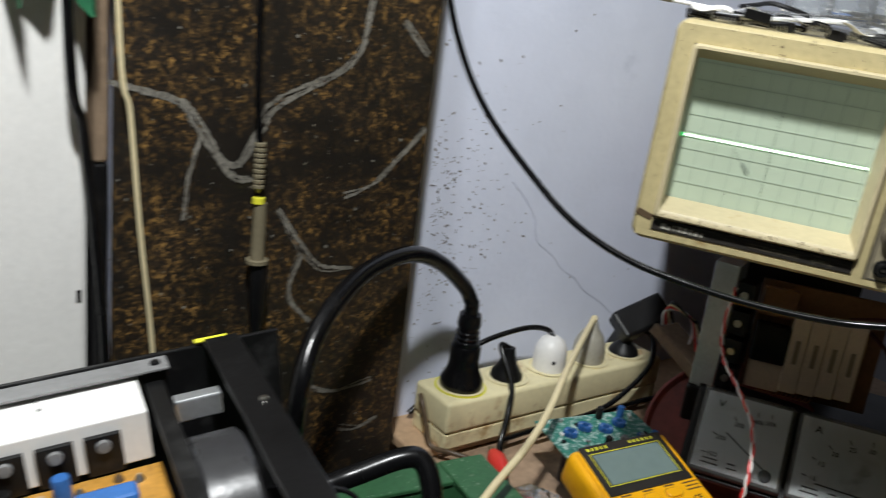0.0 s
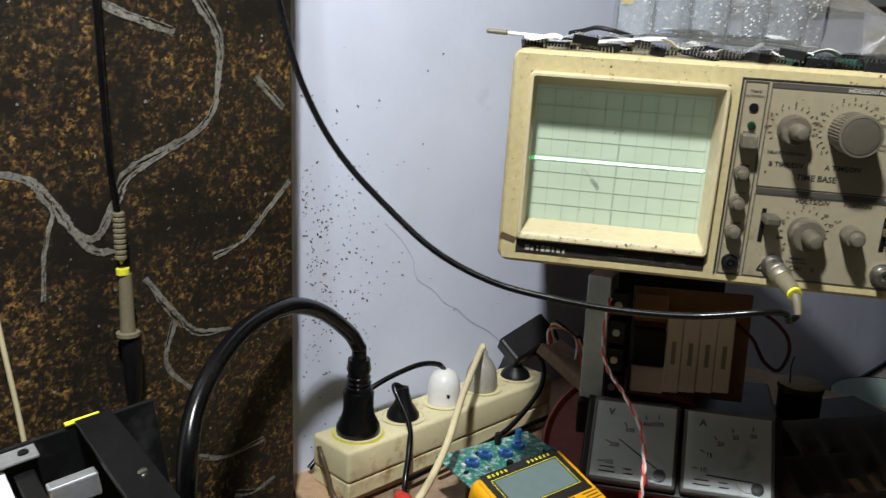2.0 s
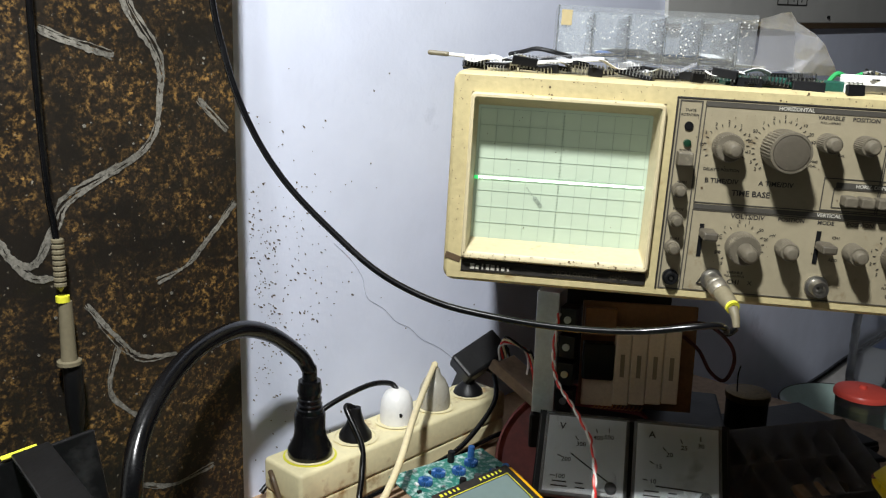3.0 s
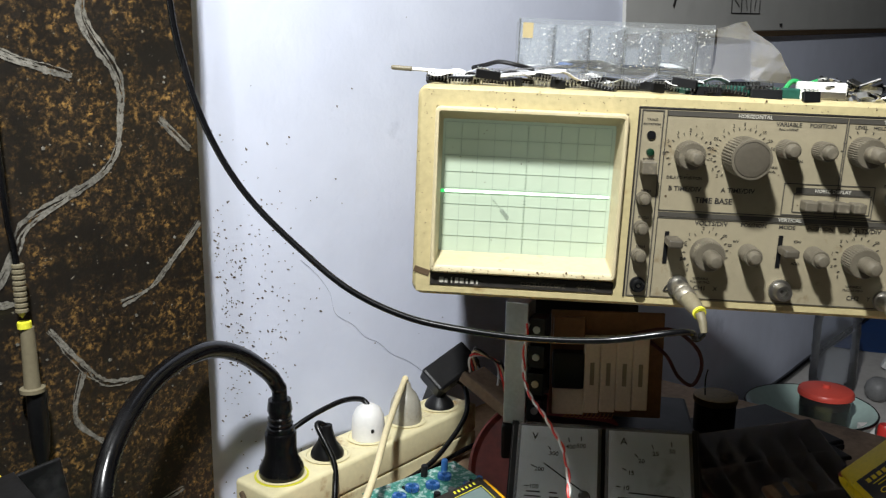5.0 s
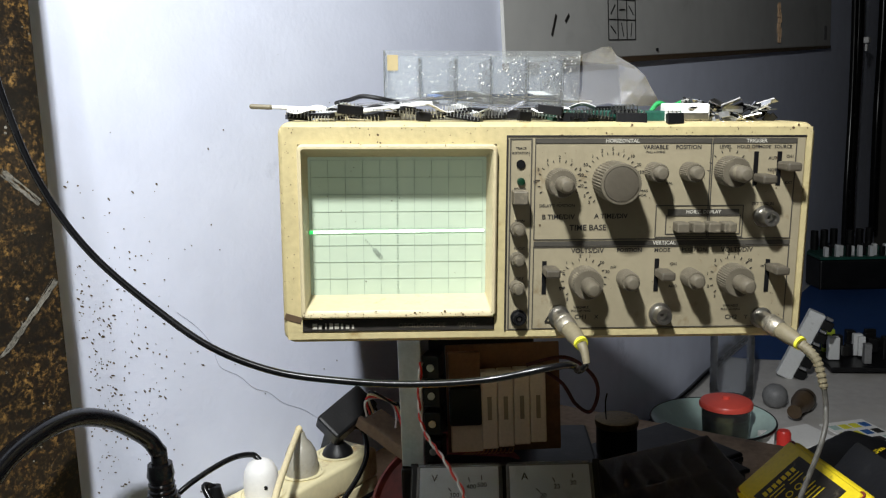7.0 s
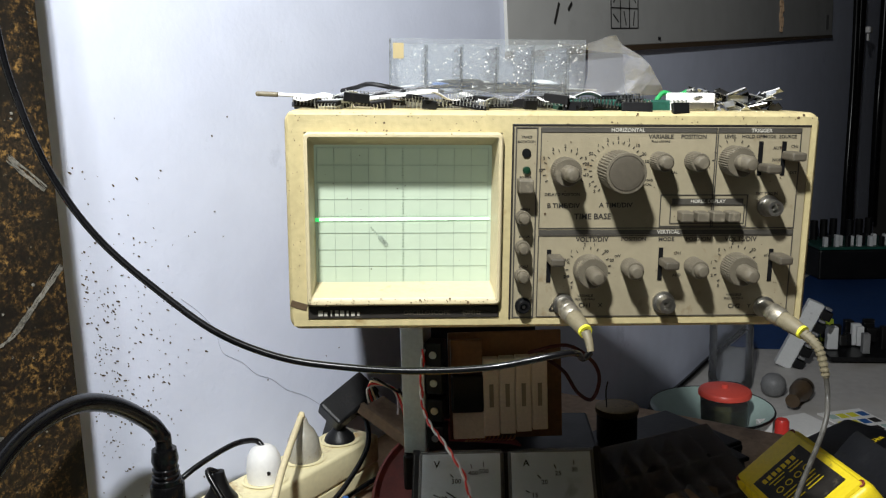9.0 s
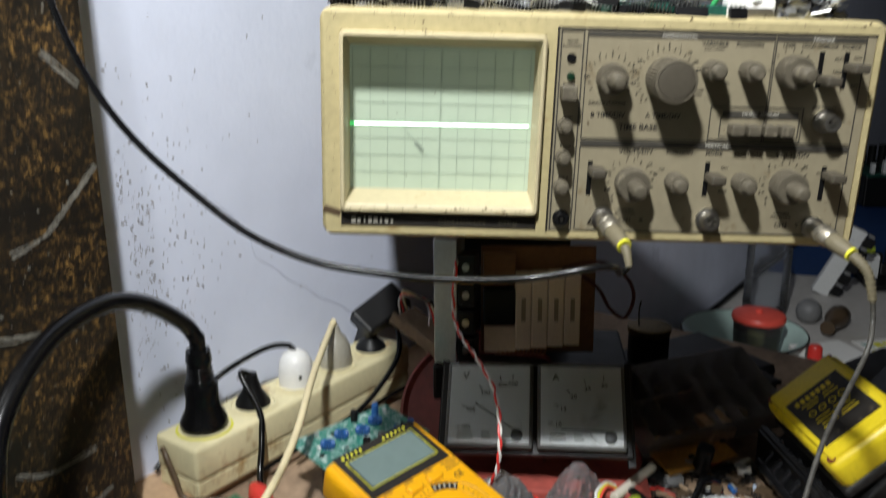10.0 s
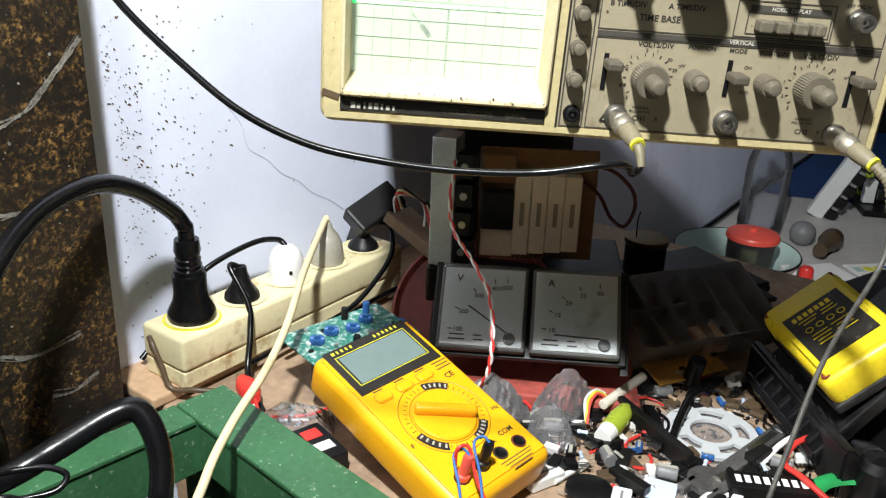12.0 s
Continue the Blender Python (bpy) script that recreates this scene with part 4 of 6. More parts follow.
# ---- power strip and plugs ----
STRIP = Matrix.Translation((-0.150, 0.179, 0.7608)) @ pose(0, 0, 0, 0, 0, 52.0)
strip = thing("power_strip", "yellowed cream power strip with stained sides", "power strip", STRIP)
SL, SW, SH = 0.285, 0.054, 0.047
bm = bmesh.new()
box(bm, SL, SW, SH * 0.66, (SL / 2, 0, SH * 0.67), 0.004, seg=3)
part("upper_shell", bm, M["cream"], strip, smooth=True)
part("lower_shell", B(SL - 0.002, SW - 0.002, SH * 0.33, (SL / 2, 0, SH * 0.165), 0.0015), M["cream"], strip)
OUT = [0.032 + i * 0.055 for i in range(5)]
for x in OUT:
    o = part("outlet", lathe([(.0205, SH), (.0225, SH + .0012), (.0200, SH + .0016), (.0190, SH + .0004), (0, SH + .0004)], 28, c=(x, 0, 0)), M["cream"], strip, smooth=True)
    part("socket_hole", C(0.0025, 0.0006, (x, 0.009, SH + .0008), seg=12), M["black"], o)
    part("socket_hole", C(0.0025, 0.0006, (x, -0.009, SH + .0008), seg=12), M["black"], o)


def at_strip(x, y=0.0, z=0.0):
    return STRIP @ Vector((x, y, SH + z))


plug = thing("mains_plug", "large black rubber mains plug in the power strip", "plug", Matrix.Translation(at_strip(OUT[0], 0, .0006)))
part("plug_body", lathe([(0, 0), (.0195, 0), (.0205, .003), (.0200, .008), (.0150, .018), (.0138, .026), (.0142, .040), (.0130, .042), (0, .042)], 28), M["rubber"], plug, smooth=True)
bm = lathe([(0, .042), (.0122, .042), (.0122, .046), (.0105, .047), (.0115, .050), (.0100, .051), (.0110, .055), (.0095, .056), (.0105, .060), (.0112, .062), (.0100, .072), (0, .072)], 24)
part("strain_relief", bm, M["rubber"], plug, smooth=True)
top = at_strip(OUT[0], 0, .070)
mains = cable("mains_cable", "thick black rubber mains cable arching over the bench", [top, top + Vector((0, 0, .012)), (-.131, .202, .893), (-.137, .192, .909), (-.150, .150, .940), (-.163, .105, .957), (-.177, .055, .956), (-.184, .012, .942), (-.186, -.018, .922), (-.184, -.035, .897), (-.188, -.030, .865), (-.198, -.005, .83), (-.212, .02, .79), (-.225, .03, .72), (-.235, .03, .55)], 0.0068, M["rubber"], seg=14)
cable("mains_cable_loop", "thick black rubber cable looped on the green stand", [(-.30, -.07, .79), (-.21, -.085, .832), (-.155, -.083, .858), (-.132, -.066, .866), (-.108, -.049, .876), (-.096, -.043, .876), (-.087, -.047, .866), (-.081, -.056, .850), (-.080, -.067, .832), (-.081, -.08, .80), (-.084, -.10, .70)], 0.0068, M["rubber"], seg=14)
cable("thin_cable_ring", "thin black cable ring beside the thick loop", [(-.22, -.10, .85), (-.155, -.100, .872), (-.142, -.093, .872), (-.128, -.087, .870), (-.119, -.086, .865), (-.122, -.092, .860), (-.136, -.099, .860), (-.152, -.106, .863), (-.22, -.12, .84)], 0.0017, M["rubber"])
p2 = thing("angled_plug", "small black angled plug in the power strip", "plug", Matrix.Translation(at_strip(OUT[1], 0, .0006)) @ pose(0, 0, 0, 0, 0, 52))
part("plug_body", lathe([(0, 0), (.016, 0), (.0155, .004), (.009, .014), (.006, .024), (.005, .030), (0, .031)], 20), M["black"], p2, smooth=True)
c2 = at_strip(OUT[1], 0, .029)
cable("thin_black_cable", "thin black flex running from the plug to the bench", [c2, c2 + Vector((-.008, -.006, .003)), at_strip(OUT[1] - .012, -.022, .004), at_strip(OUT[1] - .022, -.034, -.018), at_strip(OUT[1] - .04, -.05, -.045), at_strip(OUT[1] - .06, -.09, -.055)], 0.0028, M["rubber"])
p3 = thing("white_round_plug", "white rounded plug in the power strip", "plug", Matrix.Translation(at_strip(OUT[2], 0, .0006)))
part("plug_body", lathe([(0, 0), (.0165, 0), (.0168, .012), (.0158, .022), (.0120, .030), (.006, .034), (0, .0345)], 24), M["white"], p3, smooth=True)
part("screw", C(.002, .001, (.006, -.0155, .012), "Y", seg=10), M["black"], p3)
c3 = at_strip(OUT[2], 0, .033)
cable("thin_black_flex", "thin black flex arching behind the plug", [c3, c3 + Vector((-.008, .002, .006)), at_strip(OUT[2] - .03, .012, .042), at_strip(OUT[1] - .02, .02, .030), at_strip(OUT[0] + .012, .027, .008), at_strip(OUT[0] - .005, .034, -.02), at_strip(OUT[0] - .03, .035, -.04)], 0.0027, M["rubber"])
p4 = thing("grey_cone_plug", "grey tapered plug with an ivory cable", "plug", Matrix.Translation(at_strip(OUT[3], 0, .0006)))
part("plug_body", lathe([(0, 0), (.0165, 0), (.0168, .010), (.0155, .020), (.0115, .029), (.0065, .035), (.0045, .042), (0, .042)], 24), M["plug_grey"], p4, smooth=True)
c4 = at_strip(OUT[3], 0, .040)
cable("ivory_cable", "ivory cable running from the plug over the green stand", [c4, c4 + Vector((.0, -.004, .008)), c4 + Vector((-.002, -.014, .004)), (-.036, .213, .850), (-.040, .138, .838), (-.048, .086, .828), (-.060, .027, .823), (-.067, -.022, .815), (-.066, -.07, .80), (-.05, -.13, .70)], 0.0031, M["ivory"])
p5 = thing("black_flat_plug", "small black plug in the last outlet", "plug", Matrix.Translation(at_strip(OUT[4], 0, .0006)))
part("plug_body", lathe([(0, 0), (.0165, 0), (.0150, .004), (.007, .012), (.006, .024), (0, .026)], 20), M["black"], p5, smooth=True)
c5 = at_strip(OUT[4], 0, .024)
cable("black_flex", "black flex running down in front of the strip", [c5, c5 + Vector((.012, -.004, .006)), at_strip(OUT[4] + .028, -.012, .018), at_strip(OUT[4] + .005, -.034, .0), at_strip(OUT[4] - .035, -.042, -.020), at_strip(OUT[4] - .08, -.044, -.034), at_strip(OUT[4] - .16, -.046, -.034)], 0.0027, M["rubber"])
ad = thing("black_adapter", "black box adapter lying on the power strip end", "adapter", Matrix.Translation((.016, .388, .846)) @ pose(0, 0, 0, 40, -22, 40))
part("adapter_body", B(.060, .032, .022, (0, 0, 0), .003), M["black"], ad)
part("adapter_prong", B(.008, .012, .05, (-.02, 0, -.036), .001), M["black"], ad)

cable("brown_flex", "brown flex hanging down the end of the strip", [at_strip(-.0035, .012, -.008), at_strip(-.006, .004, -.012), at_strip(-.0065, -.006, -.028), at_strip(-.006, -.016, -.045), at_strip(.004, -.034, -.0445), at_strip(.02, -.05, -.047)], 0.0024, M["brown"])
cable("foot_cable", "dark cable lying along the foot of the strip", [at_strip(.06, -.036, -.044), at_strip(.12, -.033, -.044), at_strip(.18, -.036, -.044), at_strip(.26, -.032, -.044), at_strip(.33, -.04, -.044)], 0.0026, M["rubber"])
part("scorch_mark", lathe([(.0215, SH + .0002), (.0245, SH + .0002), (.0245, SH + .0005), (.0215, SH + .0005)], 28, c=(OUT[0], 0, 0)), M["yring"], strip, "yellow ring stain round the outlet")

# ---- power supply with two panel meters ----
U = Vector((0.9915, -0.13, 0.0)).normalized()
NM = Vector((-0.13, -0.68, 0.72)).normalized()
U = (U - NM * U.dot(NM)).normalized()
VM = NM.cross(U)
PANEL = Matrix.Translation((0.155, 0.189, 0.8262)) @ Matrix((U, VM, NM)).transposed().to_4x4()     # x across, y up the slope, z out
psu = thing("panel_meter_box", "black home-made power box with two panel meters", "power supply", PANEL)
part("front_panel", B(.162, .080, .006, (0, 0, -.0035), .001), M["black"], psu, "black sloping front panel")
for sx in (-.080, .080):
    bm = bmesh.new()
    pr = [(-.046, -.007), (.046, -.007), (.049, -.095), (-.044, -.014)]
    a = [bm.verts.new((sx - .003, y, z)) for y, z in pr]
    b = [bm.verts.new((sx + .003, y, z)) for y, z in pr]
    bm.faces.new(a), bm.faces.new(b[::-1])
    for i in range(4):
        bm.faces.new((a[i], a[(i + 1) % 4], b[(i + 1) % 4], b[i]))
    part("side_panel", bm, M["black"], psu, "black side")


def meter(x, letter, numbers, needle, nlen):
    mt = part("panel_meter", B(.0735, .0745, .010, (x, 0, .0045), .002), M["meter_frame"], psu, "square white-faced panel meter in a dark rim")
    part("dial_card", B(.0675, .0685, .001, (x, 0, .0100), 0), M["meter_face"], mt, "off-white dial card")
    text(letter, .0085, M["ink"], mt, Matrix.Translation((x - .021, .0245, .0107)))
    px, py = x + .021, -.0225
    for a, s in numbers:
        v = Vector((math.cos(radians(a)), math.sin(radians(a)), 0))
        text(s, .0056, M["ink"], mt, Matrix.Translation((px + v.x * .0405, py + v.y * .0405, .0107)))
    bm = bmesh.new()
    for a, s in numbers:
        v = Vector((math.cos(radians(a)), math.sin(radians(a)), 0))
        box(bm, .0042, .0009, .0002, (px + v.x * .047, py + v.y * .047, .0107), m=Matrix.Rotation(radians(a), 4, "Z"))
    for k in range(4):
        box(bm, (.012, .007, .014, .008)[k], .0012, .0002, (x - .020 + (0, .017, .0, .018)[k], -.0255 - .004 * (k > 1), .0107))
    part("scale_marks", bm, M["ink"], mt)
    v = Vector((math.cos(radians(needle)), math.sin(radians(needle)), 0))
    bm = B(nlen, .0011, .0005, (px + v.x * nlen / 2, py + v.y * nlen / 2, .0122), m=Matrix.Rotation(radians(needle), 4, "Z"))
    part("needle", bm, M["black"], mt)
    part("hub_cover", lathe([(0, .0107), (.0110, .0107), (.0105, .0118), (0, .0120)], 28, c=(x + .017, -.0205, 0)), M["meter_face"], mt, "pale hub cover", smooth=True)
    part("hub_screw", lathe([(0, .0107), (.0052, .0107), (.0050, .0135), (.0035, .0142), (0, .0138)], 20, c=(x + .0235, -.0275, 0)), M["black"], mt, smooth=True)
    cv = part("cover", B(.0700, .0710, .0012, (x, 0, .0150), 0), M["pane"], mt, "clear cover")
    cv.visible_shadow = False


meter(-.0385, "V", ((178, "100"), (155, "200"), (128, "300"), (105, "400"), (92, "500")), 146, .040)
meter(.0385, "A", ((172, "10"), (152, "15"), (132, "20"), (112, "25"), (92, "30")), 178, .038)
base = thing("red_base_board", "dark red painted board under the power box", "board", Matrix.Translation((.155, .262, .758)) @ pose(0, 0, 0, 0, 0, -7.5))
part("board_sheet", B(.195, .215, .014, (.010, .006, 0), .002), M["redboard"], base)
bm = B(.185, .11, .065, (.006, .055, .0405), .003)
part("rear_case", bm, M["black"], base, "black rear case")

# ---- resistor bank and its bracket standing on the power box ----
bank = thing("resistor_bank", "brown board with four cement resistors and a black switch", "circuit board", Matrix.Translation((.170, .29, .890)) @ pose(0, 0, 0, -4, 0, -3))
part("board", B(.108, .004, .104, (0, 0, 0), .0008), M["pcb_brown"], bank, "brown perforated circuit board")
for i in range(4):
    r = part("cement_resistor", B(.0148, .014, .074 - .001 * i, (-.0145 + i * .0152, -.0095, -.008 + .001 * i), .0012), M["cement"], bank, "cream cement resistor with faint print")
    part("print_mark", B(.004, .0004, .022, (-.0145 + i * .0152, -.0168, -.006)), M["panel"], r)
part("rocker_switch", B(.030, .014, .036, (-.037, -.0095, -.004), .002), M["black"], bank, "black rocker switch")
part("terminal_block", B(.030, .010, .026, (-.037, -.0075, .034), .001), M["pcb_brown"], bank)
part("lower_block", B(.030, .008, .026, (-.036, -.0065, -.036), .001), M["cement"], bank)
bm = bmesh.new()
for i in range(12):
    tube([(-.04 + i * .004, -.008, -.052), (-.038 + i * .004, -.012, -.050), (-.036 + i * .004, -.008, -.048)], .0007, 6, 3, bm)
part("copper_winding", bm, M["copper"], bank, "loose copper wire")
brk = thing("aluminium_bracket", "upright aluminium channel with a row of terminals", "bracket", Matrix.Translation((.088, .288, .8932)) @ pose(0, 0, 0, 0, 0, -18))
part("channel", B(.022, .030, .122, (-.002, 0, 0), .0008), M["alu"], brk, "bare aluminium channel")
for i in range(4):
    tb = part("terminal", B(.016, .020, .022, (.0175, -.004, .036 - i * .027), .001), M["black"], brk, "black terminal")
    part("terminal_screw", C(.0035, .002, (.0175, -.0145, .036 - i * .027), "Y", seg=12), M["solder"], tb)
psup = thing("red_chassis", "dark red chassis with a black base carrying the oscilloscope", "chassis", Matrix.Translation((.158, .420, .7505)))
part("case", B(.118, .085, .236, (0, 0, .118), .003), M["black"], psup, "black upright case")
part("top_plate", B(.215, .150, .032, (-.005, .0, .2535), .003), M["darkred"], psup, "dark red top plate")
wb = thing("wooden_tray", "small wooden tray with tangled wires", "tray", Matrix.Translation((.064, .335, .842)) @ pose(0, 0, 0, 0, 26, -34))
part("plank", B(.062, .04, .006, (0, 0, 0), .001), M["oldwood"], wb)
part("rim", B(.062, .005, .012, (0, -.0228, .005), .001), M["oldwood"], wb)
for i in range(4):
    part("wire_loop", tube([(-.03, -.01 + i * .006, .006), (-.036, -.012, .022 + .004 * i), (-.022 + .004 * i, 0, .030), (-.010, .008, .018 + .003 * i), (.01 * i, .0, .008)], .0012, 6), (M["white"], M["red"], M["ivory"], M["black"])[i], wb)
lid = thing("red_round_lid", "dark red round plastic lid leaning beside the power box", "lid", Matrix.Translation((.118, .262, .7895)) @ pose(0, 0, 0, 42, 0, -14))
part("disc", lathe([(0, 0), (.070, 0), (.078, .003), (.080, .008), (.077, .010), (.073, .006), (0, .005)], 56), M["darkred"], lid, smooth=True)
tw = thing("twisted_wire", "twisted red and white wire hanging to the bench", "wire")
pts = curve_points([(.092, .27, .935), (.088, .255, .90), (.092, .235, .88), (.105, .20, .87), (.117, .158, .858), (.1185, .128, .835), (.116, .124, .806), (.110, .13, .785), (.118, .11, .77)], 12)
for k, mt in ((0, "white"), (1, "red")):
    sp = [p + Vector((math.cos(i * 0.75 + k * math.pi), math.sin(i * 0.75 + k * math.pi) * 0.5, math.sin(i * 0.75 + k * math.pi) * 0.3)) * 0.0011 for i, p in enumerate(pts)]
    part("strand", tube(sp, 0.0011, 6, 1), M[mt], tw, ("white strand", "red strand")[k])
cable("red_black_lead", "dark red lead looping out beside the resistor bank", [(.19, .275, .925), (.225, .270, .932), (.250, .272, .915), (.258, .275, .895), (.252, .28, .874), (.238, .28, .882), (.226, .282, .902), (.21, .284, .915)], 0.0018, M["leadred"])

# ---- multimeter propped on the small circuit board ----
DMM = Matrix.Translation((0.0802, 0.0633, 0.8066)) @ pose(0, 0, 0, 0, 0, 42.7) @ pose(0, 0, 0, 16.5, -3, 0)      # x across, y towards the display, z out of the face
dmm = thing("multimeter", "yellow digital multimeter with a blank grey display", "multimeter", DMM)
bm = bmesh.new()
box(bm, .094, .162, .034, (0, .0145, -.0175), .008, seg=4)
part("case", bm, M["yellow"], dmm, "yellow plastic case", smooth=True)
part("face_plate", B(.084, .150, .0012, (0, .0145, -.0003), .0005), M["yellow"], dmm)
disp = part("display_frame", B(.078, .048, .0012, (0, .0690, .0004), .0004), M["dark"], dmm, "black display frame")
part("display", B(.0626, .0292, .0008, (0, .0690 - .0005, .0012), .0), M["lcd"], disp, "blank grey-green display")
bm = bmesh.new()
for x0, x1, z0, z1 in ((-.0335, .0335, .0530, .0536), (-.0335, .0335, .0842, .0848), (-.0335, -.0329, .0536, .0842), (.0329, .0335, .0536, .0842)):
    box(bm, x1 - x0, z1 - z0, .0003, ((x0 + x1) / 2, (z0 + z1) / 2, .0011))
part("yellow_border", bm, M["yring"], disp)
bm = bmesh.new()
for i, w in enumerate((.004, .0025, .003, .0025, .003)):
    box(bm, w * .62, .0028, .0003, (-.032 + i * .0042, .0890, .0011))
for i in range(6):
    box(bm, .0017, .0027, .0003, (.008 + i * .0042, .0890, .0011))
part("maker_marks", bm, M["yring"], disp, "maker's mark as plain bars")
LIE = pose(0, 0, 0, -90, 0, 0)
for x in (-.026, -.006, .014):
    bm = bmesh.new()
    loops = [rim(bm, x - .0068 + d, x + .0068 - d, .0325 + d, .0405 - d, .0038 - d, -h, 5) for d, h in ((0, .0002), (.0001, .0014), (.0008, .0020))]
    bridge(bm, loops)
    bm.faces.new(loops[-1])
    b = part("button", bm, M["yellow"], dmm, "yellow oval button", m=LIE, smooth=True)
    part("button_mark", B(.009, .0012, .0002, (x, .0435, .0004)), M["brown"], dmm)
    # darker yellow outline paints the shade round the button
    bm = bmesh.new()
    bridge(bm, [rim(bm, x - .0072 - d, x + .0072 + d, .0321 - d, .0409 + d, .0042 + d, -.0004, 5) for d in (0, .0006)])
    part("button_shade_line", bm, M["shade_yellow"], dmm, m=LIE)
# the same darker yellow draws shaded edges round the dial
for rr in (.0247, .0330):
    part("dial_ring", lathe([(rr, .0004), (rr + .0005, .0008), (rr + .0009, .0004)], 48), M["shade_yellow"], dmm)
bm = bmesh.new()
for k in range(3):
    box(bm, (.015, .012, .014)[k], .001, .0002, (.0335, .0425 - k * .0032, .0004))
part("type_mark", bm, M["brown"], dmm)
text("CE", .0068, M["ink"], dmm, Matrix.Translation((.031, .0275, .0005)))
# rotary dial with dark range segments
for a0, a1 in ((42, 82), (188, 234), (282, 318)):
    bm = bmesh.new()
    n = 8
    ri, ro = .0250, .0318
    v = []
    for i in range(n + 1):
        a = radians(a0 + (a1 - a0) * i / n)
        v.append((bm.verts.new((ri * math.cos(a), ri * math.sin(a), .0006)), bm.verts.new((ro * math.cos(a), ro * math.sin(a), .0006))))
    for p, q in zip(v, v[1:]):
        bm.faces.new((p[0], p[1], q[1], q[0]))
    s = part("range_segment", bm, M["dark"], dmm, "black range segment")
    bm = bmesh.new()
    for i in range(5):
        a = radians(a0 + (a1 - a0) * (i + .5) / 5)
        box(bm, .0034, .0015, .0002, (.0284 * math.cos(a), .0284 * math.sin(a), .0009), m=Matrix.Rotation(a, 4, "Z"))
    part("range_numbers", bm, M["paleprint"], s)
bm = bmesh.new()
for i in range(44):
    a = 2 * math.pi * i / 44
    box(bm, .0022 if i % 2 else .0034, .0005, .0002, (.0285 * math.cos(a), .0285 * math.sin(a), .0005), m=Matrix.Rotation(a, 4, "Z"))
part("range_ticks", bm, M["brown"], dmm)
bm = lathe([(0, .0004), (.0240, .0004), (.0238, .0018), (.0225, .0030), (0, .0034)], 40)
dial = part("rotary_dial", bm, M["yellow"], dmm, "yellow rotary selector", smooth=True)
bm = bmesh.new()
box(bm, .046, .0085, .0085, (0, 0, .0062), .0032, seg=3, m=Matrix.Rotation(radians(-36), 4, "Z"))
part("dial_grip", bm, M["yellow"], dial, smooth=True)
bm = bmesh.new()
for i in range(7):
    for s in (-1, 1):
        box(bm, .0006, .010 - .0008 * i, .0004, (s * (.004 + i * .0022), s * (.0125 - .0006 * i), .0034), m=Matrix.Rotation(radians(-36), 4, "Z"))
part("grip_ribs", bm, M["yellow"], dial)
for i, x in enumerate((-.028, -.009, .010, .029)):
    j = part("jack", lathe([(0, .0005), (.0046, .0005), (.0052, .0009), (.0058, .0002)], 22, c=(x, -.0470, 0)), M["black"], dmm, "dark round jack", smooth=True)
    part("jack_rim", lathe([(.0046, .0003), (.0055, .0003), (.0054, .0008), (.0046, .0008), (.0046, .0003)], 22, c=(x, -.0470, 0)), M["darkred"] if i == 3 else M["brown"], j, smooth=True)
text("COM", .0058, M["ink"], dmm, Matrix.Translation((.0275, -.0350, .0005)))
text("Hz", .0052, M["ink"], dmm, Matrix.Translation((.0370, -.0150, .0005)))
text("mA", .0044, M["ink"], dmm, Matrix.Translation((.0120, -.0375, .0005)))
text("A", .0050, M["ink"], dmm, Matrix.Translation((-.0150, -.0400, .0005)))
text("F", .0050, M["ink"], dmm, Matrix.Translation((-.0380, -.0090, .0005)))
bm = bmesh.new()
for k in range(4):
    box(bm, .030 - .004 * k, .0008, .0002, (.018, -.0545 - k * .0026, .0004))
part("warning_print", bm, M["brown"], dmm)
for i, (x, mt, nm, cc) in enumerate(((-.009, "black", "black_banana_plug", "bluecap"), (-.028, "orange_red", "red_banana_plug", "bluecap"))):
    bp = thing(nm, ("black banana plug standing in the meter jack", "red banana plug standing in the meter jack")[i], "plug", DMM @ Matrix.Translation((x, -.0470, .0015)))
    part("sleeve", lathe([(0, 0), (.0050, 0), (.0050, .004), (.0037, .005), (.0037, .020), (.0030, .022), (0, .022)], 18), M[mt], bp, smooth=True)
    e = DMM @ Vector((x, -.0470, .023))
    cable("test_lead", "thin blue test lead hooked over the plug", [e, e + Vector((-.004, .003, .003)), e + Vector((-.010, .002, -.002)), e + Vector((-.007, -.014, -.012)), e + Vector((-.006, -.03, -.020)), e + Vector((-.004, -.07, -.05))], .0010, M[cc])
bm = tube([DMM @ Vector((-.034, -.043, .012)), DMM @ Vector((-.033, -.040, .026)), DMM @ Vector((-.026, -.044, .026)), DMM @ Vector((-.030, -.060, .012)), DMM @ Vector((-.034, -.085, .0))], .0012, 8)
tagged(part("red_test_lead", bm, M["red"], smooth=True), "thin red test lead beside the blue one", "cable")

# ---- small circuit board under the meter ----
pcb = thing("small_circuit_board", "green circuit board with blue coils and capacitors", "circuit board", Matrix.Translation((.005, .196, .799)) @ pose(0, 0, 0, 4, 0, 41))
part("board", B(.105, .062, .0018, (0, 0, 0), .0003), M["pcb_green"], pcb, "green board with pale tracks")
r6 = random.Random(5)
for i in range(4):
    bm = bmesh.new()
    for k in range(18):
        a = 2 * math.pi * k / 18
        box(bm, .0036, .0011, .0046, (.0046 * math.cos(a), .0046 * math.sin(a), .0030), .0004, m=Matrix.Rotation(a, 4, "Z"), seg=1)
    bmesh.ops.transform(bm, matrix=Matrix.Translation((-.032 + i * .0185, .006 * (i % 2) + .004, .001)), verts=bm.verts)
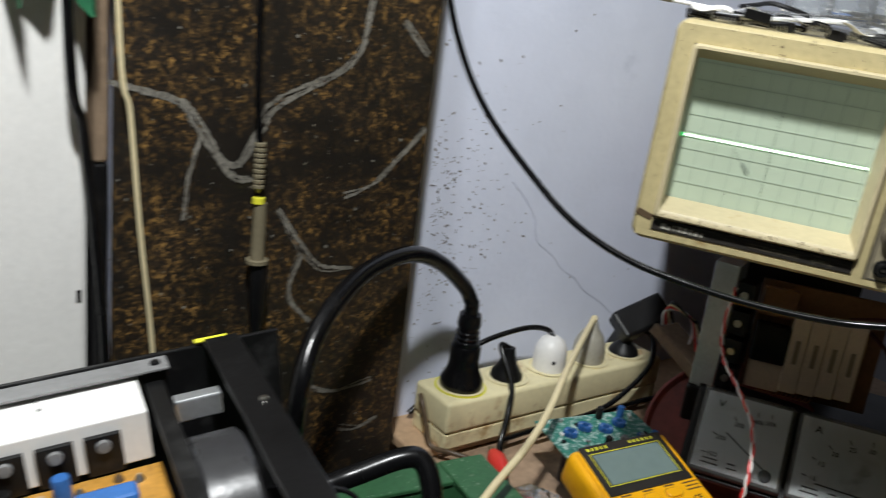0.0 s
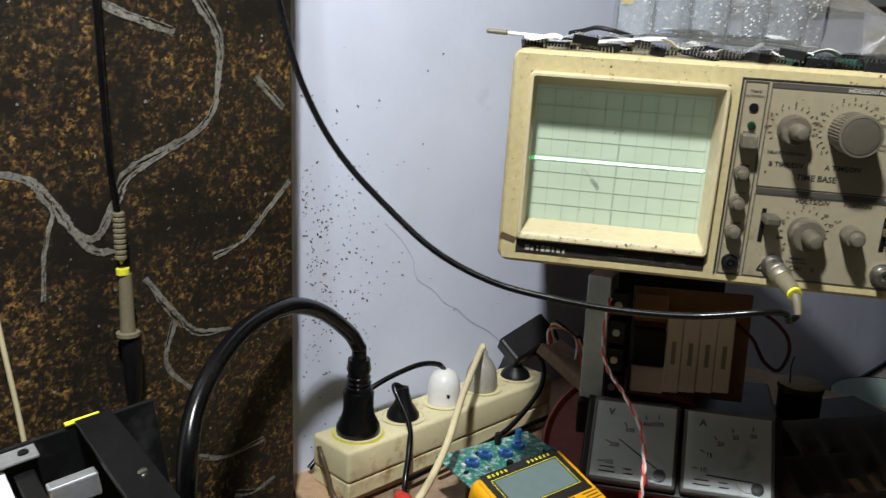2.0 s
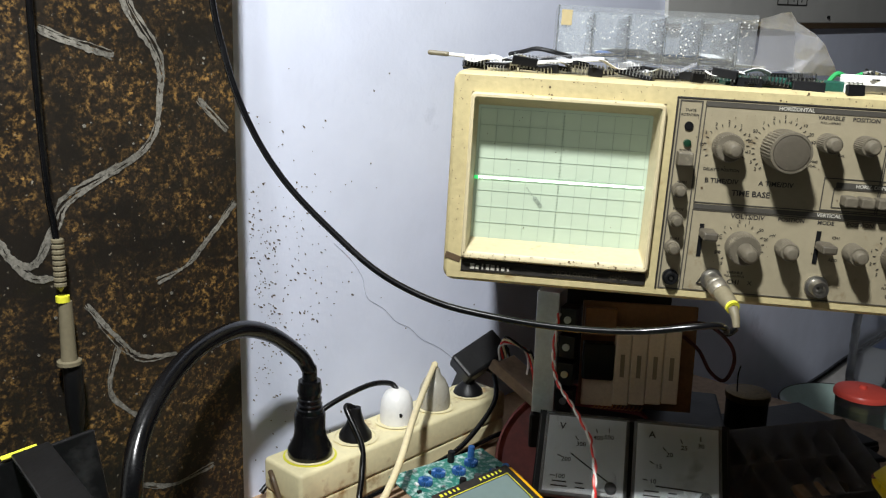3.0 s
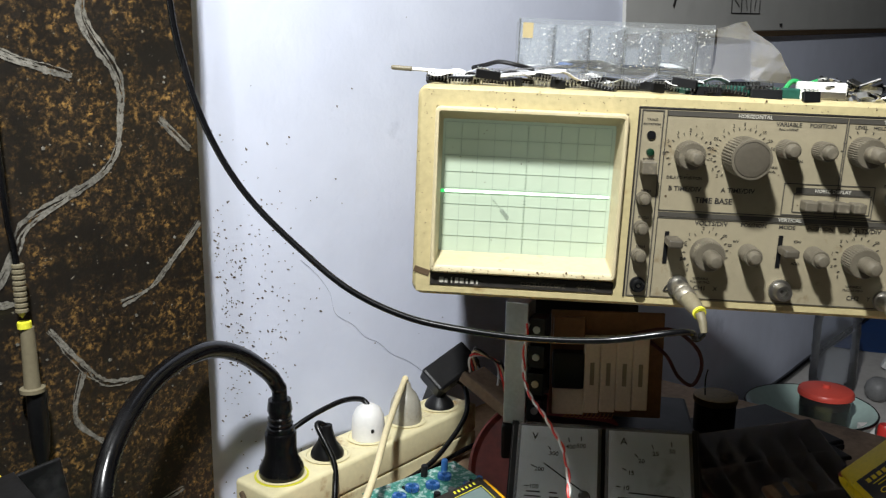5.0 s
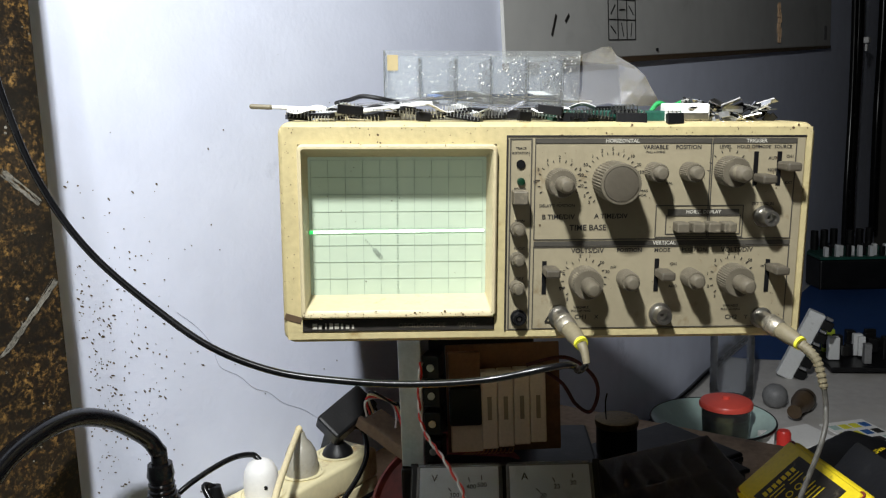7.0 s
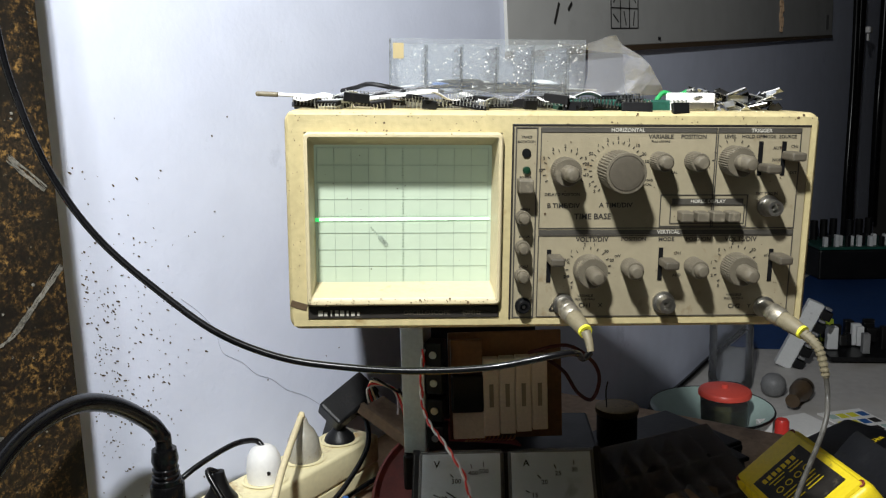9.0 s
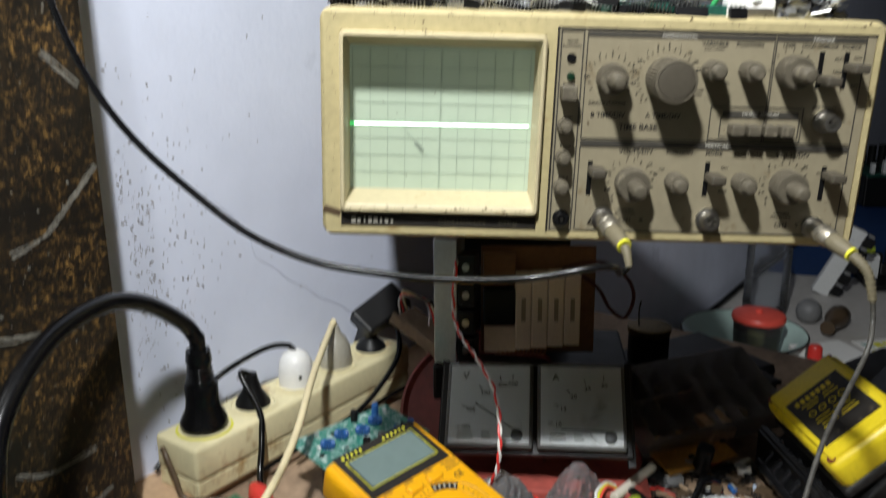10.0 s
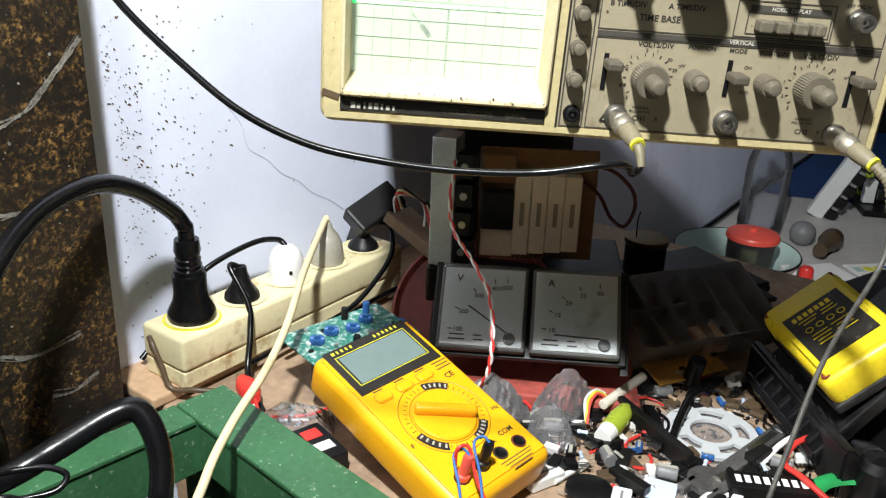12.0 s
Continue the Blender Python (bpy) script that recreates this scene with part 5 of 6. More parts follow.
    part("coil", bm, M["bluecap"], pcb, "blue wound ring coil")
for i in range(8):
    part("capacitor", lathe([(0, 0), (.0032, 0), (.0032, .010), (.0028, .0108), (0, .0108)], 14, c=(r6.uniform(-.045, .045), r6.choice((-.022, .022)) + r6.uniform(-.004, .004), .001)), M[("black", "bluecap", "grey")[i % 3]], pcb, smooth=True)
for i in range(14):
    part("chip_part", B(.004, .0025, .0022, (r6.uniform(-.046, .046), r6.uniform(-.026, .026), .002), .0003, m=Matrix.Rotation(r6.choice((0, math.pi / 2)), 4, "Z")), M[("white", "black", "solder")[i % 3]], pcb)
for x in (-.042, -.028, .03):
    part("can_below", C(.0095, .026, (x, -.018, -.0142), seg=20, bev=.001), M["black"], pcb, "black capacitor can")

# ---- things on top of the oscilloscope ----
tray = thing("clear_compartment_tray", "clear dusty plastic compartment tray with a broken end", "tray", SCOPE @ Matrix.Translation((.0595, .080, .1378)))
TL, TD, TH = .130, .085, .0345
for nm, a in (("bottom", (TL, TD, .0012, (TL / 2, TD / 2, .0006))), ("front_wall", (TL, .0012, TH, (TL / 2, .0006, TH / 2 + .0014))), ("back_wall", (TL, .0012, TH, (TL / 2, TD - .0006, TH / 2 + .0014))), ("end_wall", (.0012, TD - .003, TH, (.0006, TD / 2, TH / 2 + .0014)))):
    part(nm, B(*a), M["clear"], tray)
for i in range(5):
    x = .024 + i * .0235
    part("divider", B(.0012, TD - .004, TH * .86, (x, TD / 2, TH * .43 + .0014)), M["clear"], tray)
    part("front_rib", B(.0022, .0016, TH * .9, (x, -.0009, TH * .45 + .0014), .0003), M["clear"], tray)
bm = bmesh.new()
v = [bm.verts.new(p) for p in ((TL, 0, .0014), (TL, 0, TH), (TL + .018, .002, TH + .004), (TL + .046, .006, .020), (TL + .060, .01, .001), (TL + .030, .0, .0), (TL, TD, .0014), (TL, TD, TH), (TL + .05, TD, .03), (TL + .05, TD, .0))]
for q in ((0, 1, 2, 3, 5), (3, 4, 5), (6, 7, 8, 9), (1, 2, 8, 7), (2, 3, 8), (3, 4, 9, 8)):
    bm.faces.new([v[k] for k in q])
bmesh.ops.subdivide_edges(bm, edges=bm.edges[:], cuts=2, use_grid_fill=True)
r7 = random.Random(8)
for w in bm.verts:
    w.co += Vector((r7.uniform(-1, 1), r7.uniform(-1, 1), r7.uniform(-.6, .9))) * .0022
part("broken_end", bm, M["bag"], tray, "crumpled broken clear end")
bm = bmesh.new()
for i in range(260):
    cyl(bm, r7.uniform(.00018, .00052), .0003, (r7.uniform(.002, TL), -.0003, r7.uniform(.004, TH)), "Y", seg=6)
for i in range(60):
    cyl(bm, r7.uniform(.0002, .0006), .0003, (r7.uniform(.002, TL), TD + .0003, r7.uniform(.004, TH)), "Y", seg=6)
part("tape_patch", B(.007, .0006, .010, (.006, -.0012, .028), 0), M["tape"], tray, "yellowed tape patch")
tagged(part("dust_spots", bm, M["white"], tray, "white dust spots"), kind="stuff")
for i in range(9):
    part("blister_strip", B(.030, .05, .0014, (.018 + i * .013, .045, .003 + .0016 * (i % 4)), .0004, m=pose(0, 0, 0, r7.uniform(-4, 4), r7.uniform(-4, 4), r7.uniform(-30, 30))), M[("white", "white", "bluecap", "meter_face")[i % 4]], tray)


def dip(n, w=.0062, material="black"):
    """A dual in-line chip with bent legs."""
    ob = thing("dip_chip", "black chip with tinned legs lying on its side", "chip")
    l = n * .00254
    part("chip_body", B(l, w, .0032, (0, 0, .0045), .0004), M[material], ob)
    bm = bmesh.new()
    for i in range(n):
        for s in (-1, 1):
            x = -l / 2 + .00127 + i * .00254
            box(bm, .0007, .0016, .0004, (x, s * (w / 2 + .0006), .0046))
            box(bm, .0006, .0004, .0052, (x, s * (w / 2 + .0014), .0022))
    part("lead_frame", bm, M["solder"], ob)
    return ob


chips = [dip(4), dip(7), dip(8), dip(10)]
r8 = random.Random(21)
group = "chips heaped on the oscilloscope"
for i in range(34):
    src = chips[r8.randrange(4)]
    x = .012 + (i % 17) * .0125 + r8.uniform(-.004, .004)
    y = .016 + (i // 17) * .028 + r8.uniform(-.006, .006)
    if x > .205 and i // 17 == 0:
        continue
    turn = r8.choice((0, 180, 180, 90))
    c = copy_thing(src, SCOPE @ Matrix.Translation((x, y, .1297 + {0: 0, 180: .0063, 90: .0036}[turn] + .0035 * (r8.random() > .75))) @ pose(0, 0, 0, turn + r8.uniform(-7, 7), r8.uniform(-8, 8), r8.uniform(-35, 35)) @ Matrix.Scale(.85, 4))
    tagged(c, group=group)
for x, y, rz in ((.170, .012, 3), (.205, .010, -4), (.229, .007, 6)):
    tagged(copy_thing(chips[1 if x < .22 else 0], SCOPE @ Matrix.Translation((x, y, .1310)) @ pose(0, 0, 0, 78, 0, rz)), group=group)
for i, c in enumerate(chips):
    c.matrix_basis = SCOPE @ Matrix.Translation((.03 + i * .045, .046, .1310)) @ pose(0, 0, 0, 4 * i, 6, 20 * i - 30)
    tagged(c, group=group)
for i in range(9):
    x, y = (.016, .034, .058, .09, .112, .135, .158, .176, .262)[i], .012 + .012 * (i % 3)
    sc = thing("film_scrap", "small curled scrap of pale film on the chips", "scrap", SCOPE @ Matrix.Translation((x, y, .1372 + .001 * (i % 2))) @ pose(0, 0, 0, r8.uniform(-14, 14), r8.uniform(-9, 9), r8.uniform(-40, 40)), group="film scraps on the oscilloscope")
    bm = bmesh.new()
    bmesh.ops.create_grid(bm, x_segments=8, y_segments=3, size=.5)
    for v in bm.verts:
        v.co = Vector((v.co.x * .022, v.co.y * .009, .0022 * math.sin(v.co.x * 5 + i)))
    bmesh.ops.solidify(bm, geom=bm.faces[:], thickness=.0004)
    part("film", bm, M[("paper", "meter_face", "bag")[i % 3]], sc, smooth=True)
ob = thing("long_circuit_card", "long green circuit card lying behind the chips", "circuit card", SCOPE @ Matrix.Translation((.200, .030, .1345)))
part("card", B(.078, .02, .007, (0, 0, -.002), .001), M["card_green"], ob)
ob = thing("white_connector", "white plastic connector block on the oscilloscope", "connector", SCOPE @ Matrix.Translation((.2425, .024, .1350)))
part("block", B(.027, .012, .011, (0, 0, 0), .0012), M["white"], ob)
part("pin_row", B(.024, .002, .004, (0, -.0068, -.002), .0002), M["metal"], ob)
ob = thing("card_pile", "pale cards and film lying under the tray", "card", SCOPE @ Matrix.Translation((.052, .05, .1368)) @ pose(0, 0, 0, 0, -6, 10))
part("card", B(.070, .04, .0022, (0, 0, 0), .0004), M["meter_face"], ob)
part("film", B(.06, .035, .001, (.006, .002, .003), .0003, m=pose(0, 0, 0, 0, 0, 14)), M["bag"], ob)
ob = thing("chip_tube", "crumpled black and silver foil strip", "foil strip", SCOPE @ Matrix.Translation((.2690, .028, .1365)))
bm = bmesh.new()
r9 = random.Random(4)
for i in range(40):
    box(bm, r9.uniform(.004, .012), r9.uniform(.003, .008), .0008, (r9.uniform(-.026, .026), r9.uniform(-.008, .008), r9.uniform(-.008, .006)), 0, m=pose(0, 0, 0, r9.uniform(-60, 60), r9.uniform(-30, 30), r9.uniform(0, 180)))
tagged(part("foil", bm, M["solder"], ob), kind="stuff")
bm = bmesh.new()
for i in range(30):
    box(bm, r9.uniform(.004, .011), r9.uniform(.003, .007), .0009, (r9.uniform(-.026, .026), r9.uniform(-.009, .006), r9.uniform(-.008, .006)), 0, m=pose(0, 0, 0, r9.uniform(-60, 60), r9.uniform(-30, 30), r9.uniform(0, 180)))
tagged(part("black_film", bm, M["black"], ob), kind="stuff")
ob = thing("small_tool", "thin tool with a grey blade sticking out over the edge", "tool", SCOPE @ Matrix.Translation((.006, .04, .1372)) @ pose(0, 0, 0, 0, 2, -8))
part("shaft", C(.0012, .030, (0, 0, 0), "X", seg=10), M["white"], ob)
part("blade", B(.014, .006, .003, (-.021, 0, 0), .0012), M["olive"], ob)
ob = thing("ribbon_bundle", "dark blue ribbon scrap lying on the chips", "ribbon", SCOPE @ Matrix.Translation((.045, .04, .1402)))
part("ribbon", tube([(-.014, 0, 0), (-.006, .004, .002), (.002, 0, .0042), (.012, -.002, .003), (.024, .002, .0005)], .0028, 8, flat=.5), M["black"], ob)
ob = thing("bent_clip", "green and yellow wire clip behind the connector", "clip", SCOPE @ Matrix.Translation((.238, .045, .1370)))
part("clip", tube([(-.012, 0, -.006), (-.006, 0, .003), (.002, 0, .001), (.012, 0, .004), (.02, 0, -.002)], .0016, 8), M["green"], ob)

# ---- whiteboard and cables on the far wall ----
wbd = thing("whiteboard_sheet", "greyish white sheet on the wall with pen doodles", "whiteboard", WALL @ Matrix.Translation((.725, -.004, 1.226)) @ pose(0, 0, 0, 0, -3.2, 0))
part("sheet", B(2.40, .006, 0.95, (1.20, 0, .475), .001), M["board_white"], wbd, "smudged white sheet")
part("dark_edge", B(2.40, .010, .010, (1.20, -.001, -.0055), .001), M["brown"], wbd, "dark bottom edge")
bm = bmesh.new()
x0, z0, w, h = .362, .000, .125, .105
for k in range(4):
    box(bm, .0032, .0006, h, (x0 + w * k / 3, -.0035, z0 + .03 + h / 2))
    box(bm, w, .0006, .0020, (x0 + w / 2, -.0035, z0 + .03 + h * k / 3))
for k in range(9):
    cx, cz = x0 + w * (k % 3 + .5) / 3, z0 + .03 + h * (k // 3 + .5) / 3
    box(bm, .026, .0006, .0026, (cx, -.0036, cz), m=Matrix.Rotation(radians(30 + 37 * k), 4, "Y"))
part("grid_doodle", bm, M["ink"], wbd, "small pen grid")
bm = bmesh.new()
box(bm, .006, .0006, .036, (.153, -.0035, .053), m=Matrix.Rotation(.5, 4, "Y"))
box(bm, .006, .0006, .018, (.200, -.0035, .064), m=Matrix.Rotation(.9, 4, "Y"))
part("pen_stroke", bm, M["ink"], wbd)
bm = bmesh.new()
for k in range(7):
    box(bm, .02, .0006, .030, (1.60 + .010 * math.sin(k * 2), -.0035, .03 + k * .014), .004, m=Matrix.Rotation(.5 * math.sin(k * 3), 4, "Y"))
part("scrape_mark", bm, M["bench_edge"], wbd, "brown scraped mark")
part("dark_tab", B(.05, .0006, .05, (2.30, -.0035, .045)), M["grey"], wbd)
part("pin", C(.003, .004, (.595, -.005, .010), "Y", seg=8), M["black"], wbd)
for k, x in enumerate((3.60, 3.66, 4.35)):
    pts = [WALL @ Vector((x + .02 * math.sin(i * 1.7 + k), -.012 - .004 * k, 2.6 - i * .3)) for i in range(8)]
    cable("wall_cable", "black cable hanging down the far wall", pts, (.014, .022, .02)[k], M["rubber"])
clp = thing("cable_clip", "small white clip on the hanging cables", "clip", WALL @ Matrix.Translation((3.62, -.06, 1.40)))
part("clip", B(.06, .02, .025, (0, 0, 0), .004), M["white"], clp)
part("clip_tail", B(.03, .01, .03, (-.01, 0, -.03), .004), M["white"], clp)
CRACK = [(.140, .990), (.160, .972), (.176, .951), (.179, .938), (.185, .926), (.206, .912), (.223, .895), (.243, .884), (.262, .867), (.290, .851), (.313, .833)]
bm = bmesh.new()
ra = random.Random(31)
for i in range(380):
    x, z = abs(ra.gauss(0, .05)) + .045, .96 + ra.gauss(0, .075)
    if ra.random() < .12:
        x, z = ra.uniform(.03, .75), ra.uniform(.86, 1.45)
    vs = cyl(bm, ra.uniform(.00025, .0008), .0006, seg=5)
    bmesh.ops.transform(bm, matrix=Matrix.Translation((x, -.0002, z)) @ Matrix.Rotation(ra.uniform(.2, 1.3), 4, "Y") @ Matrix.Diagonal((ra.choice((1, 1, 1.6, 2.6)), 1, 1, 1)) @ RX, verts=vs)
ob = tagged(part("wall_specks", bm, M["brown"], m=WALL), "dark paint specks splashed on the wall", "specks", kind="stuff")

crack = tube([(x, -.0004, z) for x, z in CRACK], .00022, 5, 4)
tagged(part("wall_crack", crack, M["crackline"], m=WALL), "thin hairline crack in the plaster", "crack", kind="structure")

# ---- things on the low bench ----
LZ = .4995


def low_at(x, y, rz=0):
    return Matrix.Translation((x, y, LZ + .0005)) @ pose(0, 0, 0, 0, 0, rz)


bot = thing("water_bottle", "empty clear plastic bottle with a blue cap", "bottle", low_at(.838, 1.297))
prof = [(0, .002), (.040, 0), (.047, .006), (.048, .03), (.0465, .045), (.048, .06), (.0465, .078), (.048, .094), (.0465, .11), (.048, .13), (.046, .165), (.034, .205), (.017, .232), (.015, .250)]
part("bottle_body", lathe(prof, 32), M["bottle"], bot, "ribbed clear body", smooth=True)
part("cap", lathe([(0, .246), (.019, .246), (.019, .268), (.017, .270), (0, .270)], 24), M["blue"], bot, "blue screw cap", smooth=True)
jar = thing("red_lidded_jar", "clear jar with a coral red lid and dark contents", "jar", low_at(.706, 1.020) @ Matrix.Translation((0, 0, .0085)))
part("jar_body", lathe([(0, .001), (.037, 0), (.042, .004), (.044, .05), (.046, .086)], 32), M["bottle"], jar, smooth=True)
part("contents", lathe([(0, .003), (.035, .003), (.040, .008), (.0425, .060), (.03, .064), (0, .066)], 28), M["jarfill"], jar, "olive green contents", smooth=True)
part("lid", lathe([(0, .100), (.006, .100), (.007, .094), (.036, .093), (.047, .090), (.0495, .086), (.0495, .080), (.047, .079), (0, .080)], 36), M["orange_red"], jar, "coral red plastic lid", smooth=True)
bowl = thing("enamel_bowl", "pale green enamel bowl with a black rim", "bowl", low_at(.690, 1.045))
part("bowl_body", lathe([(0, .004), (.055, .004), (.060, 0), (.075, .018), (.105, .048), (.118, .053), (.116, .056), (.103, .051), (.073, .022), (.058, .008), (0, .008)], 44), M["enamel"], bowl, smooth=True)
part("rim", lathe([(.116, .0545), (.1185, .052), (.1195, .0545), (.1180, .057), (.116, .0565)], 44), M["black"], bowl, "black chipped rim", smooth=True)
ball = thing("grey_ball", "dull grey round knob lying on the low bench", "ball", low_at(.905, 1.225) @ Matrix.Scale(.80, 4))
part("ball_body", lathe([(0, 0), (.018, .003), (.030, .016), (.034, .032), (.030, .049), (.018, .061), (0, .065)], 28), M["grey"], ball, smooth=True)
bb = thing("brown_flask", "brown stoppered flask lying on its side", "flask", low_at(.955, 1.195) @ Matrix.Translation((0, 0, .0235)) @ pose(0, 0, 0, 90, 0, -40) @ Matrix.Scale(.66, 4))
part("flask_body", lathe([(0, -.03), (.030, -.028), (.034, -.02), (.034, .03), (.026, .055), (.020, .10), (.022, .13), (0, .132)], 28), M["brown"], bb, smooth=True)
part("band", lathe([(.0345, .0), (.035, .004), (.0345, .008)], 28), M["black"], bb)
sheet = thing("blue_sheet", "dark blue plastic sheet spread over the low bench", "sheet", WALL @ Matrix.Translation((0, -.274, LZ + .0008)))
bm = bmesh.new()
bmesh.ops.create_grid(bm, x_segments=40, y_segments=20, size=.5)
for v in bm.verts:
    x, y = v.co.x, v.co.y
    v.co = Vector((2.72 + x * 1.66 + .05 * math.sin(9 * y) * (x < -.3), -.17 + y * .84, .004 + .003 * math.sin(7 * x + 5 * y) + .002 * math.sin(23 * x - 11 * y)))
bmesh.ops.solidify(bm, geom=bm.faces[:], thickness=-.0015)
part("sheet", bm, M["blue"], sheet, smooth=True)
blk = thing("white_strip_board", "white board with a row of black and white blocks", "circuit board", low_at(1.020, 1.42, -20) @ pose(0, 0, 0, 0, 24, 0) @ Matrix.Scale(.84, 4))
part("backing", B(.045, .03, .21, (0, 0, .108), .003), M["meter_face"], blk)
for i in range(5):
    part("black_block", B(.030, .02, .026, (.036, -.012, .03 + i * .040), .002), M["black"], blk)
    part("pale_block", B(.018, .018, .008, (.034, -.012, .050 + i * .040), .002), M["grey"], blk)
hp = thing("far_circuit_board", "dark circuit board with white and lime parts", "circuit board", low_at(1.285, 1.475, -12))
part("board", B(.26, .18, .012, (0, 0, .012), .002), M["black"], hp)
rb = random.Random(17)
for i in range(26):
    part("component", B(rb.uniform(.012, .03), rb.uniform(.01, .025), rb.uniform(.02, .06), (rb.uniform(-.11, .11), rb.uniform(-.08, .08), .048), .002), M[("black", "meter_face", "grey", "black", "black", "heat")[i % 6] if i != 3 else "neon"], hp)
hp2 = thing("stacked_circuit_board", "black board with white connectors resting on a stack", "circuit board", low_at(1.74, 2.37, -8))
part("plinth", B(.30, .24, .105, (.0, 0, .0605), .006), M["black"], hp2, "black box under the board")
part("board", B(.30, .24, .010, (0, 0, .1185), .002), M["card_green"], hp2)
for i in range(14):
    part("connector", B(.013, .02, .034 + .004 * (i * 7 % 5), (-.125 + i * .019, -.10 + .02 * (i % 2), .140), .002), M[("meter_face", "meter_face", "black")[i * 5 % 3]], hp2)
for i in range(6):
    part("capacitor", C(.013, .07, (-.11 + i * .042, .05 + .02 * (i % 3), .158), seg=14), M["black"], hp2)
pap = thing("white_paper_pad", "white paper packet lying on the low bench", "paper", low_at(.832, 1.015, 14))
part("packet", B(.17, .10, .016, (0, 0, .009), .004), M["paper"], pap)
bk = thing("colour_leaflet", "small leaflet with yellow and blue print", "leaflet", low_at(1.00, 1.055, 8))
part("leaflet_sheet", B(.10, .12, .003, (0, 0, .0015), .0005), M["paper"], bk)
for i in range(12):
    part("print_patch", B(.018, .022, .0004, (-.034 + (i % 4) * .023, -.04 + (i // 4) * .036, .0034)), M[("yring", "bluecap", "ink", "enamel", "yring")[i % 5]], bk)
rt = thing("red_cap_tube", "small red cap standing in a white holder", "tube", low_at(.80, .975))
part("holder", B(.025, .02, .05, (-.035, 0, .025), .002), M["white"], rt)
part("cap", lathe([(0, 0), (.013, 0), (.013, .045), (.010, .050), (0, .050)], 18), M["red"], rt, smooth=True)
part("stand", B(.05, .03, .006, (0, .02, .003), .001), M["pcb_green"], rt)
cable("skirting_cable", "black cable lying along the wall on the low bench", [WALL @ Vector((.95, -.02, LZ + .008)), WALL @ Vector((1.2, -.014, LZ + .008)), WALL @ Vector((1.5, -.018, LZ + .008)), WALL @ Vector((1.75, -.015, LZ + .010)), WALL @ Vector((2.4, -.02, LZ + .008))], .007, M["rubber"])

# ---- open amplifier chassis on the green stand ----
AMP = Matrix.Translation((-.171, -.101, .968)) @ pose(0, 0, 0, 0, -8, 44)       # x along the rear panel, -y towards the camera
amp = thing("amplifier_chassis", "open black amplifier chassis with a bare heat sink inside", "amplifier", AMP)
part("rear_panel", B(.30, .003, .150, (-.15, 0, -.075), .0008), M["case_black"], amp, "black rear panel")
part("rear_lip", B(.235, .014, .0015, (-.1775, -.0085, -.002), .0004), M["grey"], amp, "grey folded rear lip")
part("lip_screw", lathe([(0, 0), (.0028, 0), (.0024, .001), (0, .0012)], 12, c=(-.066, -.0085, -.0012)), M["black"], amp)
part("floor_plate", B(.30, .215, .003, (-.15, -.110, -.1485), .0005), M["case_black"], amp)
part("wide_strap", B(.018, .215, .003, (-.031, -.1095, .0018), .0006), M["case_black"], amp, "black steel strap")
part("narrow_strap", B(.009, .19, .003, (-.0685, -.112, -.008), .0006), M["case_black"], amp)
part("strap_screw", lathe([(0, 0), (.0022, 0), (.0018, .001), (0, .0013)], 12, c=(-.028, -.075, .0034)), M["metal"], amp)
part("tape_mark", B(.017, .004, .0008, (-.036, -.0005, .0022), .0002), M["yring"], amp, "strip of yellow tape")
hs = part("heat_sink", B(.150, .038, .026, (-.151, -.027, -.0185), .0008), M["white"], amp, "bright bare aluminium heat sink")
for i in range(3):
    tr = part("transistor", B(.0160, .003, .020, (-.1377 + i * .0204, -.0478, -.0215), .0005), M["black"], hs, "black power transistor screwed to the heat sink")
    part("screw", lathe([(0, 0), (.0034, 0), (.0030, .0018), (0, .0022)], 14, "Y", c=(-.1377 + i * .0204, -.0494, -.0165)), M["grey"], tr, smooth=True)
for x in (-.122, -.121):
    part("rivet", C(.0012, .0006, (x, -.014 - (x + .122) * 9000 * .001, -.0053), seg=10), M["grey"], hs)
board2 = part("amplifier_board", B(.150, .080, .002, (-.148, -.088, -.034), .0003), M["pcb_orange"], amp, "amber circuit board")
rc = random.Random(9)
part("toroid", lathe([(.008, -.033), (.015, -.033), (.0165, -.029), (.015, -.0245), (.008, -.0245), (.0065, -.029), (.008, -.033)], 28, c=(-.122, -.085, 0)), M["ivory2"], board2, "pale wound ring", smooth=True)
for i in range(40):
    x, y = rc.uniform(-.20, -.082), rc.uniform(-.12, -.054)
    if i % 3 == 0:
        part("capacitor", lathe([(0, 0), (.004, 0), (.004, .010), (.0036, .011), (0, .011)], 16, c=(x, y, -.033)), M[("bluecap", "black", "yring")[i % 2]], board2, smooth=True)
    elif i % 3 == 1:
        part("resistor", B(.008, .003, .003, (x, y, -.0312), .001), M["wood"], board2)
    else:
        part("solder_post", C(.0014, .007, (x, y, -.0295), seg=10), M["solder"], board2)
part("film_capacitor", B(.026, .012, .014, (-.100, -.083, -.026), .002), M["bluecap"], board2, "blue film capacitor")
for i in range(14):
    x, y = -.195 + i * .0085, -.0545 - .004 * (i % 3)
    part("solder_joint", lathe([(0, 0), (.0026, 0), (.0020, .0014), (.0007, .0034), (0, .0036)], 10, c=(x, y, -.0330)), M["solder"] if i % 3 else M["brown"], board2, smooth=True)
part("blower", lathe([(.012, -.012), (.038, -.012), (.040, -.010), (.040, .010), (.038, .012), (.012, .012)], 48, "X", c=(-.052, -.088, -.046)), M["blower"], amp, "black glossy blower housing", smooth=True)
